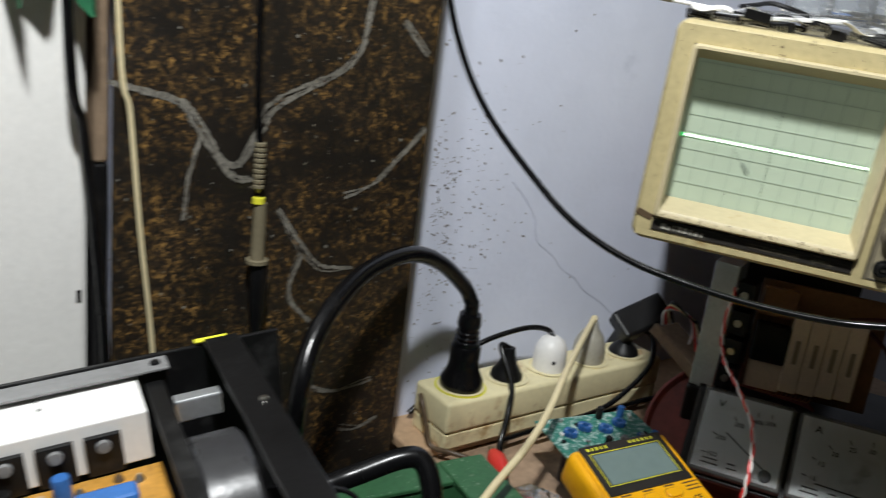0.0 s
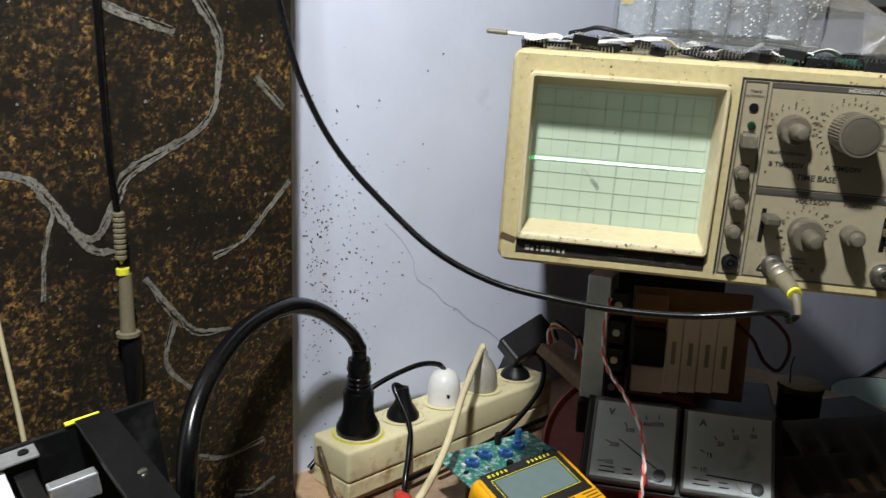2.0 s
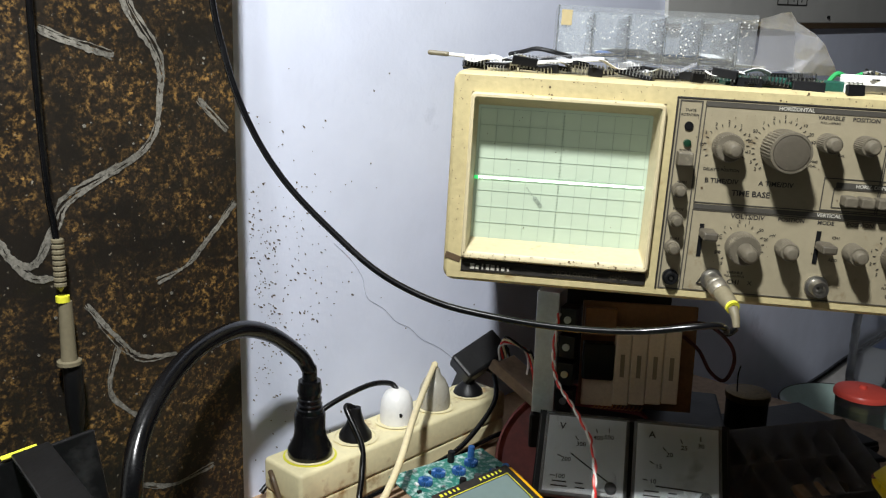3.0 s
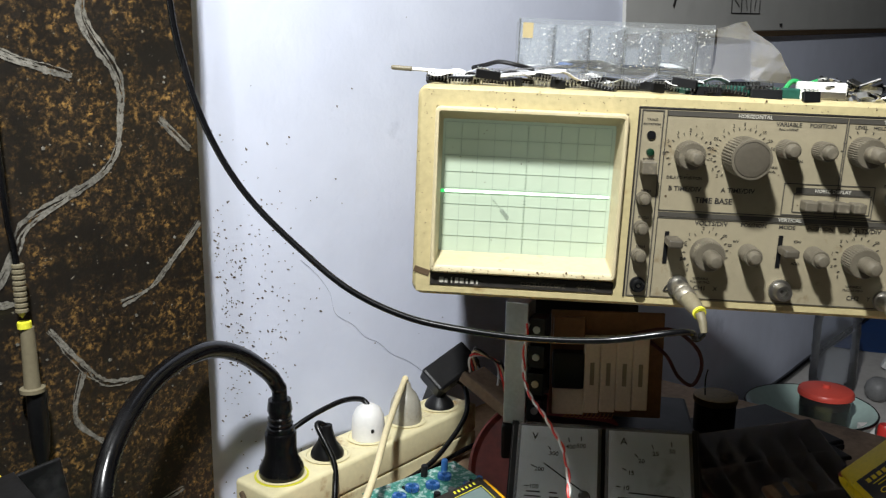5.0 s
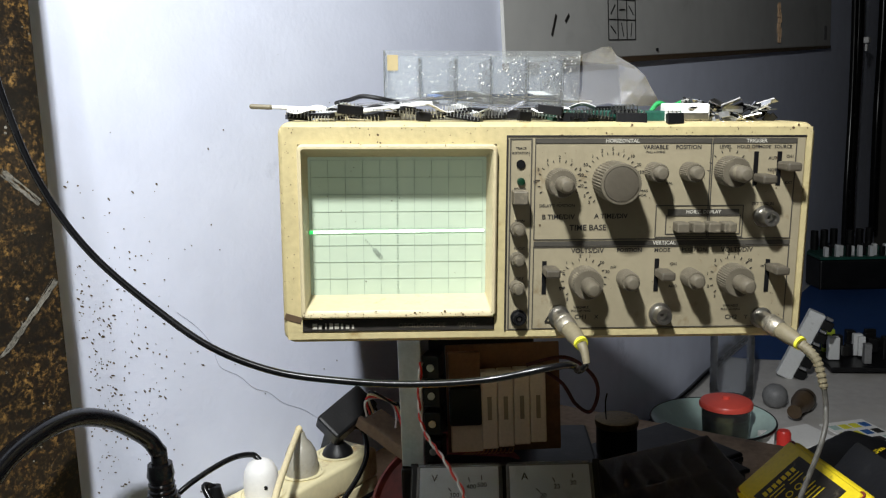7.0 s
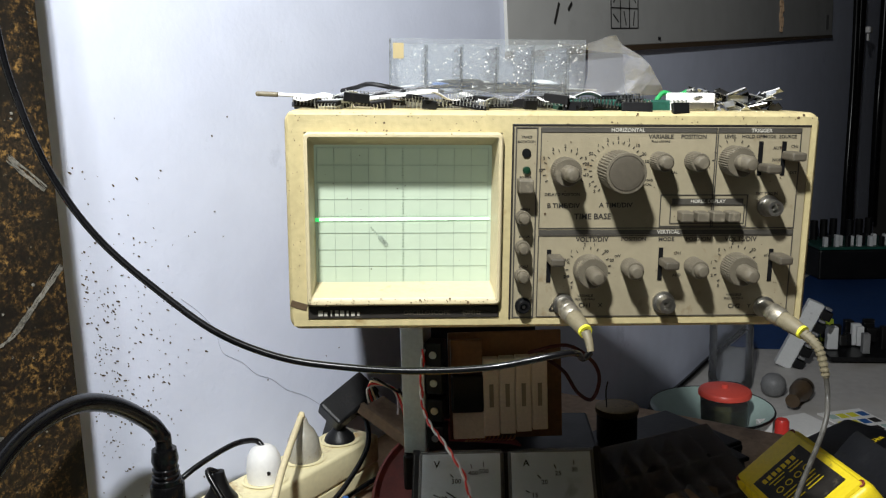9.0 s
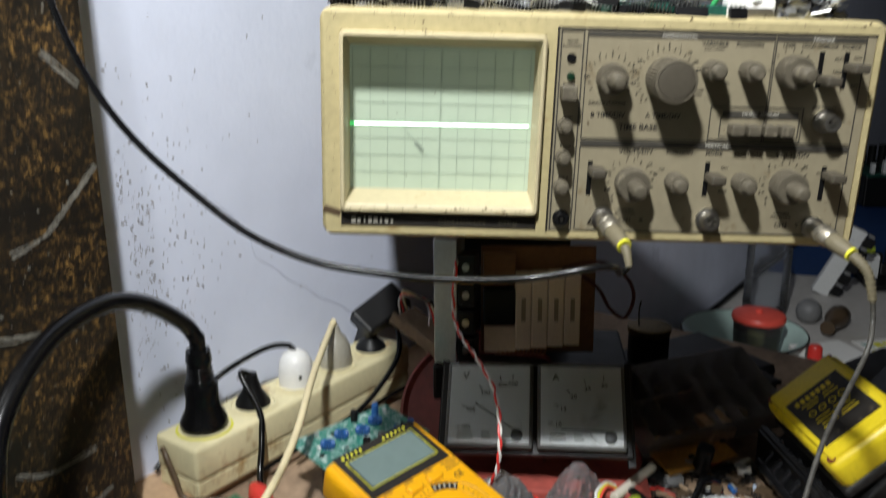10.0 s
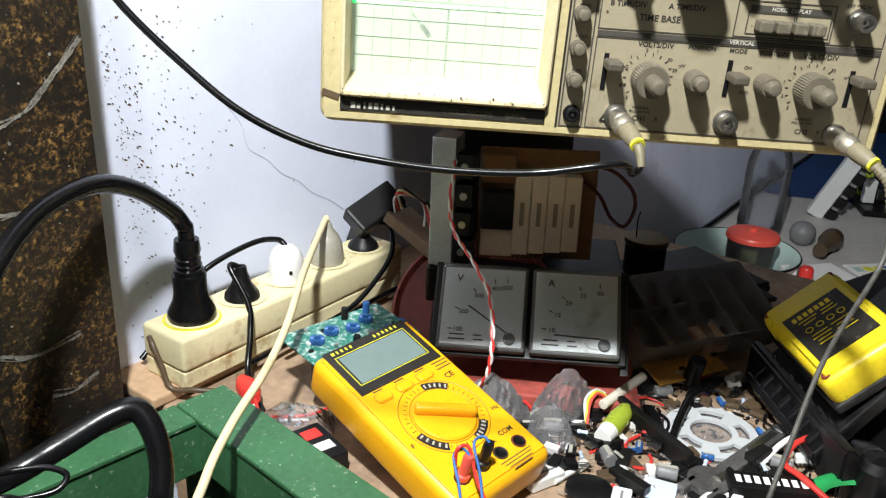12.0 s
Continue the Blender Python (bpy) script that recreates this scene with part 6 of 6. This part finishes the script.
part("blower_plate", B(.022, .008, .012, (-.052, -.040, -.012), .001), M["alu"], amp, "bare metal outlet plate")

# ---- charger with its yellow battery pack ----
CH = Matrix.Translation((.424, .128, .7505)) @ pose(0, 0, 0, 0, 0, -88) @ Matrix.Diagonal((.93, .93, 1.36, 1))
chg = thing("battery_charger", "black ribbed charger base with a vented side", "charger", CH)
bm = bmesh.new()
prof = [(-.064, 0), (.066, 0), (.066, .077), (.058, .0735), (-.016, .0125), (-.032, .014), (-.058, .032), (-.064, .030)]
ends = [[bm.verts.new((x, y, z)) for y, z in prof] for x in (-.095, .085)]
bm.faces.new(ends[0]), bm.faces.new(ends[1][::-1])
for i in range(len(prof)):
    j = (i + 1) % len(prof)
    bm.faces.new((ends[0][j], ends[0][i], ends[1][i], ends[1][j]))
bmesh.ops.bevel(bm, geom=bm.edges[:], offset=.002, segments=2, affect="EDGES")
bmesh.ops.recalc_face_normals(bm, faces=bm.faces[:])
part("base", bm, M["case_black"], chg, "black sloping charger base", smooth=True)
part("round_foot", lathe([(0, 0), (.016, 0), (.016, .022), (.012, .027), (0, .027)], 28, c=(.086, -.036, 0)), M["case_black"], chg, smooth=True)
ex = Vector((.035, -1, 0)).normalized()
ey = Vector((.76, .03, .63)).normalized()
ey = (ey - ex * ey.dot(ex)).normalized()
ez = ex.cross(ey)
BAT = Matrix.Translation((.402, .136, .8265)) @ Matrix((ex, ey, ez)).transposed().to_4x4() @ Matrix.Scale(.81, 4)
NEAR = CH.inverted() @ BAT
for i in range(7):
    part("vent_slat", B(.0085, .030, .014, (-.060 + i * .020, -.066, -.004), .002), M["vent"], chg, "glossy black vent slat", m=NEAR)
part("vent_rail", B(.150, .008, .012, (0, -.084, -.006), .002), M["vent"], chg, m=NEAR)
part("cradle", B(.150, .130, .014, (0, -.020, -.009), .003), M["case_black"], chg, "black charger cradle", m=NEAR)
bat = thing("battery_pack", "yellow tool battery pack with a black rating label", "battery pack", BAT)
bm = bmesh.new()
box(bm, .140, .088, .036, (0, 0, .021), .009, seg=3)
part("shell", bm, M["batt"], bat, "scuffed yellow shell", smooth=True)
part("shell_rim", B(.128, .076, .008, (0, 0, .039), .004, seg=2), M["batt"], bat, smooth=True)
part("lower_shell", B(.146, .094, .010, (0, 0, .006), .003), M["case_black"], bat, "black lower shell")
lab = part("rating_label", B(.082, .062, .0006, (.008, -.001, .0432), .0), M["dark"], bat, "black rating label with yellow print")
bm = bmesh.new()
for i in range(7):
    box(bm, .0068, .0042, .0003, (-.023, -.0225 + i * .0062, .0437))
part("maker_mark", bm, M["batt"], lab, "maker's mark as plain bars")
bm = bmesh.new()
for r in range(9):
    for k in range(2):
        if 1 < r < 5:
            continue
        box(bm, .0014, (.020, .014, .017)[(k + r) % 3], .0003, (-.015 + r * .0052, -.012 + k * .022, .0437))
for k in range(4):
    rr = lathe([(.0030, .0436), (.0042, .0436), (.0042, .0438), (.0030, .0438)], 16, c=(.001, -.018 + k * .0115, 0))
    me = bpy.data.meshes.new("tmp")
    rr.to_mesh(me)
    rr.free()
    bm.from_mesh(me)
part("label_text", bm, M["batt"], lab)
for sx in (-1, 1):
    for sy in (-1, 1):
        s = part("corner_screw", lathe([(0, 0), (.0042, 0), (.0042, .0012), (.003, .0014), (.0026, .0004), (0, .0004)], 16, c=(sx * .061, sy * .036, .0390)), M["darkred"], bat)
part("side_badge", B(.075, .0008, .010, (0, -.0445, .022), .0), M["dark"], bat, "dark side badge")
bk2 = thing("second_charger", "black flat charger lid with printed symbols", "charger", Matrix.Translation((.572, .272, .7505)) @ pose(0, 0, 0, 0, 0, -58))
part("body", B(.20, .13, .045, (0, 0, .0225), .008), M["case_black"], bk2, smooth=True)
for k in range(4):
    bm = bmesh.new()
    x, y = -.015 + (k % 2) * .03, -.025 + (k // 2) * .03
    for a, b, w, h in ((0, .010, .021, .0008), (0, -.010, .021, .0008), (.010, 0, .0008, .021), (-.010, 0, .0008, .021)):
        box(bm, w, h, .0004, (x + a, y + b, .0453))
    box(bm, .012, .0018, .0004, (x, y, .0453), m=pose(0, 0, 0, 0, 0, 50))
    part("symbol", bm, M["batt"], bk2)
text("Li-Ion", .009, M["batt"], bk2, Matrix.Translation((-.045, .025, .0455)) @ pose(0, 0, 0, 0, 0, 90))

# ---- smoky drawer organiser and clutter behind ----
org = thing("clear_parts_tray", "hazy clear compartment tray tipped on a dark box", "tray", Matrix.Translation((.318, .268, .784)) @ pose(0, 0, 0, 26, 0, 20) @ Matrix.Scale(.9, 4))
for nm, a in (("bottom", (.172, .092, .0016, (0, 0, 0))), ("front_wall", (.172, .0016, .030, (0, -.0452, .0158))), ("back_wall", (.172, .0016, .030, (0, .0452, .0158))), ("end_wall", (.0016, .088, .030, (-.0852, 0, .0158))), ("end_wall", (.0016, .088, .030, (.0852, 0, .0158)))):
    part(nm, B(*a), M["smoke"], org)
part("middle_divider", B(.168, .0016, .026, (0, .004, .0138)), M["smoke"], org)
for i in range(5):
    part("divider", B(.0016, .086, .026, (-.057 + i * .0285, 0, .0138)), M["smoke"], org)
for i in range(7):
    part("part_inside", B(.016, .012, rc.uniform(.004, .010), (-.072 + i * .024, rc.uniform(-.03, .03), .006), .002, m=pose(0, 0, 0, 0, 0, rc.uniform(0, 90))), M[("black", "grey", "brown")[i % 3]], org)
dbx = thing("black_parts_box", "low black plastic box under the clear tray", "box", Matrix.Translation((.330, .318, .7505)) @ pose(0, 0, 0, 0, 0, 20))
part("box_body", B(.165, .070, .034, (.005, 0, .017), .004), M["black"], dbx)
part("box_lid", B(.170, .075, .005, (.005, 0, .0367), .002), M["case_black"], dbx)
slb = thing("black_base_plate", "flat glossy black plate behind the power box", "plate", Matrix.Translation((.330, .405, .7505)) @ pose(0, 0, 0, 0, 0, 26))
part("plate", B(.230, .120, .018, (0, 0, .009), .003), M["case_black"], slb)
part("plate_edge", B(.220, .004, .006, (0, -.0622, .012), .001), M["black"], slb)
tin = thing("brass_tin", "round tarnished tin with a wire standing in it", "tin", Matrix.Translation((.318, .420, .7690)))
# black side stands in for the shade below the lid
part("tin_body", lathe([(0, 0), (.022, 0), (.023, .003), (.023, .0345), (0, .0345)], 30), M["black"], tin, "tin side blackened for shade", smooth=True)
part("tin_lid", lathe([(.0232, .034), (.0245, .036), (.0245, .042), (.022, .043), (0, .040)], 30), M["brass"], tin, "tarnished brass lid", smooth=True)
part("wire", tube([(-.012, 0, .040), (-.013, 0, .060), (-.011, 0, .072)], .0008, 6), M["black"], tin)
op = thing("amber_circuit_board", "amber circuit board leaning behind the parts", "circuit board", Matrix.Translation((.300, .218, .765)) @ pose(0, 0, 0, 14, 0, 24))
part("board", B(.078, .046, .0018, (0, 0, .004), .0003), M["pcb_orange"], op)
for i in range(5):
    part("solder_blob", B(.006, .003, .002, (rc.uniform(-.04, .04), rc.uniform(-.02, .02), .006), .0006), M["black"], op)
part("capacitor", C(.0075, .026, (-.004, -.022, .0125), seg=18, bev=.001), M["black"], op, "black electrolytic capacitor")
part("edge_block", B(.030, .028, .014, (.040, .012, .010), .002), M["bench_edge"], op)

# ---- loose things on the bench, placed one by one ----
BZ = .7503


def at(x, y, rz=0, z=0.0):
    return Matrix.Translation((x, y, BZ + z)) @ pose(0, 0, 0, 0, 0, rz)


ring = thing("white_spool_flange", "white plastic spool flange with four cut-outs", "spool", at(.300, .123, 20, .004))
bm = bmesh.new()
R0, R1, R2, R3, HT = .0165, .0215, .0300, .0372, .003


def sector(bm, ra, rb, a0, a1, n):
    vs = []
    for i in range(n + 1):
        a = radians(a0 + (a1 - a0) * i / n)
        vs.append([bm.verts.new((r * math.cos(a), r * math.sin(a), z)) for r, z in ((ra, 0), (rb, 0), (rb, HT), (ra, HT))])
    for p, q in zip(vs, vs[1:]):
        for k in range(4):
            bm.faces.new((p[k], p[(k + 1) % 4], q[(k + 1) % 4], q[k]))
    bm.faces.new(vs[0])
    bm.faces.new(vs[-1][::-1])


sector(bm, R0, R1, 0, 359.9, 48)
sector(bm, R2, R3, 0, 359.9, 48)
for k in range(5):
    sector(bm, R1, R2, k * 72, k * 72 + 30, 6)
part("flange", bm, M["whiteglow"], ring, smooth=False)
bgf = thing("clear_bag", "flat clear plastic bag under the spool flange", "bag", at(.295, .118, 10, .0006))


def film(sx, sy, h, seed, folds=5, lift=0.0):
    """A crumpled film: a sheet with random facets."""
    bm = bmesh.new()
    bmesh.ops.create_grid(bm, x_segments=14, y_segments=14, size=.5)
    rr = random.Random(seed)
    ph = [(rr.uniform(5, 16), rr.uniform(5, 16), rr.uniform(0, 6)) for _ in range(folds)]
    for v in bm.verts:
        x, y = v.co.x, v.co.y
        z = sum(abs(math.sin(a * x + b * y + c)) for a, b, c in ph) / folds
        edge = max(0, 1 - 4 * max(x * x, y * y))
        v.co = Vector((x * sx * (1 + .12 * math.sin(7 * y + seed)), y * sy * (1 + .12 * math.cos(6 * x)), .0008 + h * z * (.25 + .75 * edge) + lift * edge + rr.uniform(0, .15) * h))
    return bm


part("film", film(.085, .085, .002, 2), M["bag"], bgf)
for nm, x, y, rz, sx, sy, h, lift, seed in (("crumpled_bag", .122, .135, 30, .055, .045, .022, .028, 5), ("tied_bag", .185, .152, 40, .060, .030, .02, .026, 6), ("small_bag", .168, .115, 10, .036, .036, .016, .018, 7), ("parts_bag", -.035, .125, 70, .05, .06, .010, .012, 9), ("square_bag", .244, .047, -24, .045, .035, .003, 0, 11)):
    b = thing(nm, "crumpled clear plastic bag lying on the bench", "bag", at(x, y, rz, .0004))
    part("film", film(sx, sy, h, seed, lift=lift), M["bag"], b)
sq = thing("pale_blue_square", "pale blue paper square in a clear bag", "paper", at(.237, .048, -24, .0062))
part("square", B(.024, .024, .0008, (0, 0, 0)), M["paleblue"], sq)
hk = thing("black_heatsink_bar", "black anodised bar standing on edge", "heat sink", at(.250, .116, -66, .0))
part("bar", B(.088, .007, .018, (0, 0, .0092), .001), M["heat"], hk)
part("flange", B(.088, .014, .003, (0, .008, .0018), .0008), M["heat"], hk)
lamp2 = thing("lime_indicator", "lime green translucent indicator with a white base", "indicator", at(.224, .128, 55, .012))
part("body", lathe([(0, -.018), (.008, -.018), (.0085, .004), (.007, .018), (.004, .024), (0, .025)], 22, "X"), M["neon"], lamp2, smooth=True)
part("base", lathe([(0, -.030), (.007, -.030), (.0078, -.018), (0, -.018)], 22, "X"), M["paper"], lamp2, smooth=True)
stk = thing("white_stick", "short white plastic stick across the parts", "stick", at(.238, .168, 46, .016))
part("rod", C(.0042, .066, (0, 0, 0), "X", seg=14, bev=.0008), M["ivory2"], stk)
for i, mt in enumerate(("orange_red", "yring", "white")):
    cable("coloured_wire", "short coloured wire beside the stick", [(.200, .128 + .003 * i, .758), (.204 - .002 * i, .143, .768 + .002 * i), (.212, .154 + .003 * i, .771), (.222, .158 + .004 * i, .764)], .0013, M[mt])
kn = thing("black_round_knob", "flat black round knob lying on the bench", "knob", at(.186, .048))
part("disc", lathe([(0, 0), (.0165, 0), (.0175, .003), (.0170, .007), (.014, .0085), (0, .009)], 32), M["black"], kn, smooth=True)
kn2 = thing("black_ball_knob", "small shiny black round knob", "knob", at(.214, .100))
part("dome", lathe([(0, 0), (.009, 0), (.0095, .005), (.007, .010), (0, .012)], 24), M["rubber"], kn2, smooth=True)
wr = thing("adjustable_wrench", "worn black steel adjustable wrench", "wrench", at(.278, .058, 40, .006))
bm = bmesh.new()
box(bm, .125, .014, .006, (.068, 0, 0), .002)
cyl(bm, .016, .008, (-.002, 0, 0), seg=24)
box(bm, .020, .007, .008, (-.016, .009, 0), .002)
box(bm, .018, .006, .008, (-.014, -.010, 0), .002)
part("handle", bm, M["steel"], wr, smooth=True)
part("thumb_screw", C(.004, .010, (.006, -.004, .003), "X", seg=14), M["metal"], wr)
part("name_plate", B(.040, .006, .0006, (.075, 0, .0034)), M["solder"], wr)
ev = thing("black_battery_box", "black battery carton with white print", "battery", at(.318, .046, -9, .0))
part("carton", B(.062, .020, .016, (0, 0, .0082), .0012), M["black"], ev)
bm = bmesh.new()
for i in range(8):
    box(bm, .0042, .0085, .0003, (-.024 + i * .0066, 0, .0165))
part("print_bars", bm, M["white"], ev, "white print as plain bars")
nv = thing("nine_volt_battery", "small black and red battery beside the stand", "battery", at(-.012, .086, 36, .0))
part("case", B(.026, .017, .046, (0, 0, .0088), .0015, m=pose(0, 0, 0, 90, 0, 0)), M["black"], nv)
part("red_mark", B(.014, .0004, .012, (0, .010, .0176), .0, m=pose(0, 0, 0, 90, 0, 0)), M["red"], nv)
part("white_mark", B(.016, .0004, .010, (0, -.008, .0176), 0, m=pose(0, 0, 0, 90, 0, 0)), M["white"], nv)
rcl = thing("red_clip_boot", "red rubber alligator clip boot", "clip", at(-.078, .165, 118, .012))
part("boot", lathe([(0, -.018), (.0045, -.018), (.0085, -.008), (.0090, .006), (.005, .018), (0, .019)], 18, "X"), M["red"], rcl, smooth=True)
part("jaw", B(.012, .005, .003, (.022, 0, 0), .001), M["metal"], rcl)
cable("red_lead", "thin red and white lead from the clip", [(-.070, .150, .763), (-.062, .135, .758), (-.045, .135, .756), (-.022, .138, .757), (-.01, .15, .756)], .0014, M["red"])
cable("white_lead", "thin white lead beside the red one", [(-.071, .147, .759), (-.058, .128, .755), (-.045, .130, .756), (-.024, .131, .756)], .0012, M["white"])
cable("red_wire", "thick red wire looping under the wrench", [(.395, .108, .765), (.375, .098, .772), (.350, .085, .772), (.335, .066, .768), (.340, .045, .770), (.352, .022, .765), (.37, -.01, .757)], .0024, M["red"])
cable("white_wire", "thick white wire beside the red wire", [(.393, .112, .762), (.368, .106, .768), (.345, .095, .765), (.325, .080, .757)], .0024, M["white"])
cable("white_lead_loop", "white lead curled on the bench front", [(.29, .045, .755), (.27, .040, .758), (.255, .022, .756), (.258, .0, .756), (.27, -.02, .755), (.26, -.05, .754)], .0026, M["white"])
cable("loose_black_cable", "black cable lying across the parts", [(.262, .105, .757), (.275, .130, .762), (.292, .158, .766), (.305, .172, .764), (.316, .180, .757)], .0034, M["rubber"])
gt = thing("green_strap", "green plastic strap curled on the bench", "strap", at(.372, .040, 10, .006))
part("strap", tube([(-.03, 0, 0), (-.015, .012, .006), (.008, .010, .010), (.03, .0, .008), (.05, -.014, .002)], .007, 10, flat=.35), M["green"], gt, smooth=True)
for i, (x, y) in enumerate(((.405, .082), (.445, .070), (.43, .035))):
    s = thing("metal_socket", "worn metal tube socket lying on the bench", "socket", at(x, y, 40 * i, .012) @ pose(0, 0, 0, 70, 0, 0))
    part("sleeve", lathe([(.006, -.012), (.0115, -.012), (.0125, -.008), (.0125, .008), (.0115, .012), (.009, .012), (.0085, -.004), (0, -.004)], 24), M["metal"], s, smooth=True)
    part("insert", C(.0082, .006, (0, 0, 0), seg=20), M["black"], s)
for x, y, rz in ((.205, .032, 70), (.155, .062, 30)):
    w = thing("white_plastic_block", "small white plastic block on the bench", "block", at(x, y, rz))
    part("block", B(.030, .014, .010, (0, 0, .0052), .0015), M["white"], w)
    part("slot", B(.020, .002, .0004, (0, 0, .0104)), M["grey"], w)
for x, y, rz in ((.176, .070, 40), (.200, .005, 108)):
    w = thing("white_plastic_pin", "white plastic pin lying on the bench", "pin", at(x, y, rz, .004))
    part("rod", C(.0024, .034, (0, 0, 0), "X", seg=12), M["white"], w)
    part("head", C(.0040, .008, (.014, 0, 0), "X", seg=14), M["white"], w)

# ---- the heap of small electronic parts: masters, then copies ----


def resistor(colour):
    ob = thing("resistor", "small axial resistor with bent leads", "resistor")
    part("body", lathe([(0, -.0045), (.0016, -.0042), (.0020, -.003), (.0015, -.0015), (.0015, .0015), (.0020, .003), (.0016, .0042), (0, .0045)], 10, "X", c=(0, 0, .002)), M[colour], ob, smooth=True)
    part("lead_wire", tube([(-.016, .001, .0008), (-.009, 0, .002), (.009, 0, .002), (.015, -.002, .0008)], .0004, 5, 3), M["solder"], ob)
    return ob


def cap(colour, r, h):
    ob = thing("capacitor", "small electrolytic capacitor lying on its side", "capacitor")
    part("can", lathe([(0, -h / 2), (r * .92, -h / 2), (r, -h / 2 + .0008), (r, h / 2 - .002), (r * .9, h / 2 - .0015), (r, h / 2 - .0006), (r * .9, h / 2), (0, h / 2)], 16, "X", c=(0, 0, r)), M[colour], ob, smooth=True)
    part("stripe", B(h * .9, r * .7, .0003, (0, 0, 2 * r + .0001)), M["paleprint"], ob)
    part("lead_wire", tube([(-h / 2, 0, r), (-h / 2 - .006, .001, r * .8), (-h / 2 - .013, 0, .0008)], .0004, 5, 3), M["solder"], ob)
    return ob


def power_transistor():
    ob = thing("power_transistor", "black power transistor with a metal tab", "transistor")
    part("body", B(.0102, .009, .0045, (0, 0, .0025), .0005), M["black"], ob)
    part("tab", B(.0102, .0062, .0013, (0, .0074, .0010), .0002), M["solder"], ob)
    bm = bmesh.new()
    for k in (-1, 0, 1):
        box(bm, .0008, .013, .0005, (k * .0025, -.0108, .0018), m=pose(0, 0, 0, 3 * k, 0, 4 * k))
    part("lead_frame", bm, M["solder"], ob)
    return ob


def screw():
    ob = thing("screw", "small worn steel screw on the bench", "screw")
    part("shank", lathe([(0, -.006), (.0010, -.005), (.0012, .004), (.0012, .006)], 8, "X", c=(0, 0, .0024)), M["metal"], ob)
    part("head", lathe([(0, .006), (.0025, .006), (.0023, .0076), (0, .008)], 12, "X", c=(0, 0, .0024)), M["metal"], ob, smooth=True)
    return ob


def clipping():
    ob = thing("wire_clipping", "short bent wire clipping", "wire")
    part("wire", tube([(-.014, 0, .0008), (-.005, .003, .002), (.004, .001, .0008), (.012, .006, .0022), (.016, .004, .0008)], .0006, 5, 4), M["solder"], ob)
    return ob


def coloured(mt):
    ob = thing("wire_scrap", "short scrap of insulated wire", "wire")
    part("sheath", tube([(-.013, 0, .0014), (-.004, .005, .003), (.006, .004, .0014), (.014, -.003, .0026)], .0013, 7, 4), M[mt], ob, smooth=True)
    return ob


def slab_part(mt, sx, sy, sz, nm, lab):
    ob = thing(nm, lab, nm.replace("_", " "))
    part("body", B(sx, sy, sz, (0, 0, sz / 2 + .0002), .0008), M[mt], ob)
    bm = bmesh.new()
    for k in range(4):
        box(bm, .0007, sy + .006, .0005, (-sx / 2 + sx * (k + .5) / 4, 0, .0006))
    part("pin_frame", bm, M["solder"], ob)
    return ob


masters = [resistor("wood"), resistor("paleblue"), cap("black", .004, .012), cap("bluecap", .003, .009), cap("grey", .0055, .016), power_transistor(), power_transistor(), screw(), clipping(), clipping(), coloured("black"), coloured("black"), coloured("red"),
           slab_part("black", .016, .008, .006, "relay_block", "small black component block with pins"), slab_part("white", .012, .007, .006, "plug_block", "small white connector block with pins"), slab_part("brown", .014, .012, .004, "film_part", "small brown component with thin pins"), slab_part("heat", .022, .010, .008, "black_connector", "black connector with pins")]
rs = random.Random(77)
busy = [(.300, .123, .036), (.237, .048, .018), (.186, .048, .017), (.318, .046, .022)]


def on_meter(x, y):
    d = Vector((x - .0802, y - .0633))
    lx, ly = d.x * .735 + d.y * .678, -d.x * .678 + d.y * .735
    return abs(lx) < .056 and -.075 < ly < .105


used = [False] * len(masters)
count = 0
for k in range(2400):
    if count > 430:
        break
    x, y = rs.uniform(.13, .47), rs.uniform(-.025, .215)
    dens = 1.0 if y < .10 else .85
    if y > .19 and x < .22:
        continue
    if on_meter(x, y) or any((x - a) ** 2 + (y - b) ** 2 < r * r for a, b, r in busy):
        continue
    q = CH.inverted() @ Vector((x, y, .76))
    if abs(q.x) < .10 and abs(q.y) < .07:
        continue
    if .15 < x < .21 and .0 < y < .06 and rs.random() < .6:
        continue
    i = rs.randrange(len(masters))
    m = at(x, y, rs.uniform(0, 360), .0003 + (rs.random() < .3) * rs.uniform(.002, .007)) @ pose(0, 0, 0, rs.uniform(-10, 10), rs.uniform(-8, 8), 0)
    if not used[i]:
        masters[i].matrix_basis, used[i] = m, True
        tagged(masters[i], group="small parts scattered on the bench")
    else:
        copy_thing(masters[i], m)
    count += 1
for i, u in enumerate(used):
    if not u:
        masters[i].matrix_basis = at(.20 + .01 * i, -.08, 0)
# filings and crumbs between them
bm = bmesh.new()
rs2 = random.Random(5)
for k in range(900):
    x, y = rs2.uniform(.10, .48), rs2.uniform(-.03, .23)
    if on_meter(x, y):
        continue
    s = rs2.uniform(.0005, .0017)
    box(bm, s * rs2.uniform(1, 4), s, s * .7, (x, y, BZ + s * .35), 0, m=pose(0, 0, 0, 0, 0, rs2.uniform(0, 180)))
tagged(part("bench_crumbs", bm, M["debris"]), "pale crumbs, filings and solder bits on the bench", "crumbs", kind="stuff")
bm = bmesh.new()
for k in range(700):
    x, y = rs2.uniform(.12, .48), rs2.uniform(-.03, .22)
    if on_meter(x, y):
        continue
    s = rs2.uniform(.0008, .0022)
    box(bm, s * rs2.uniform(1, 5), s, s * .8, (x, y, BZ + s * .4), 0, m=pose(0, 0, 0, 0, 0, rs2.uniform(0, 180)))
tagged(part("dark_crumbs", bm, M["black"]), "dark scraps and broken bits on the bench", "crumbs", kind="stuff")
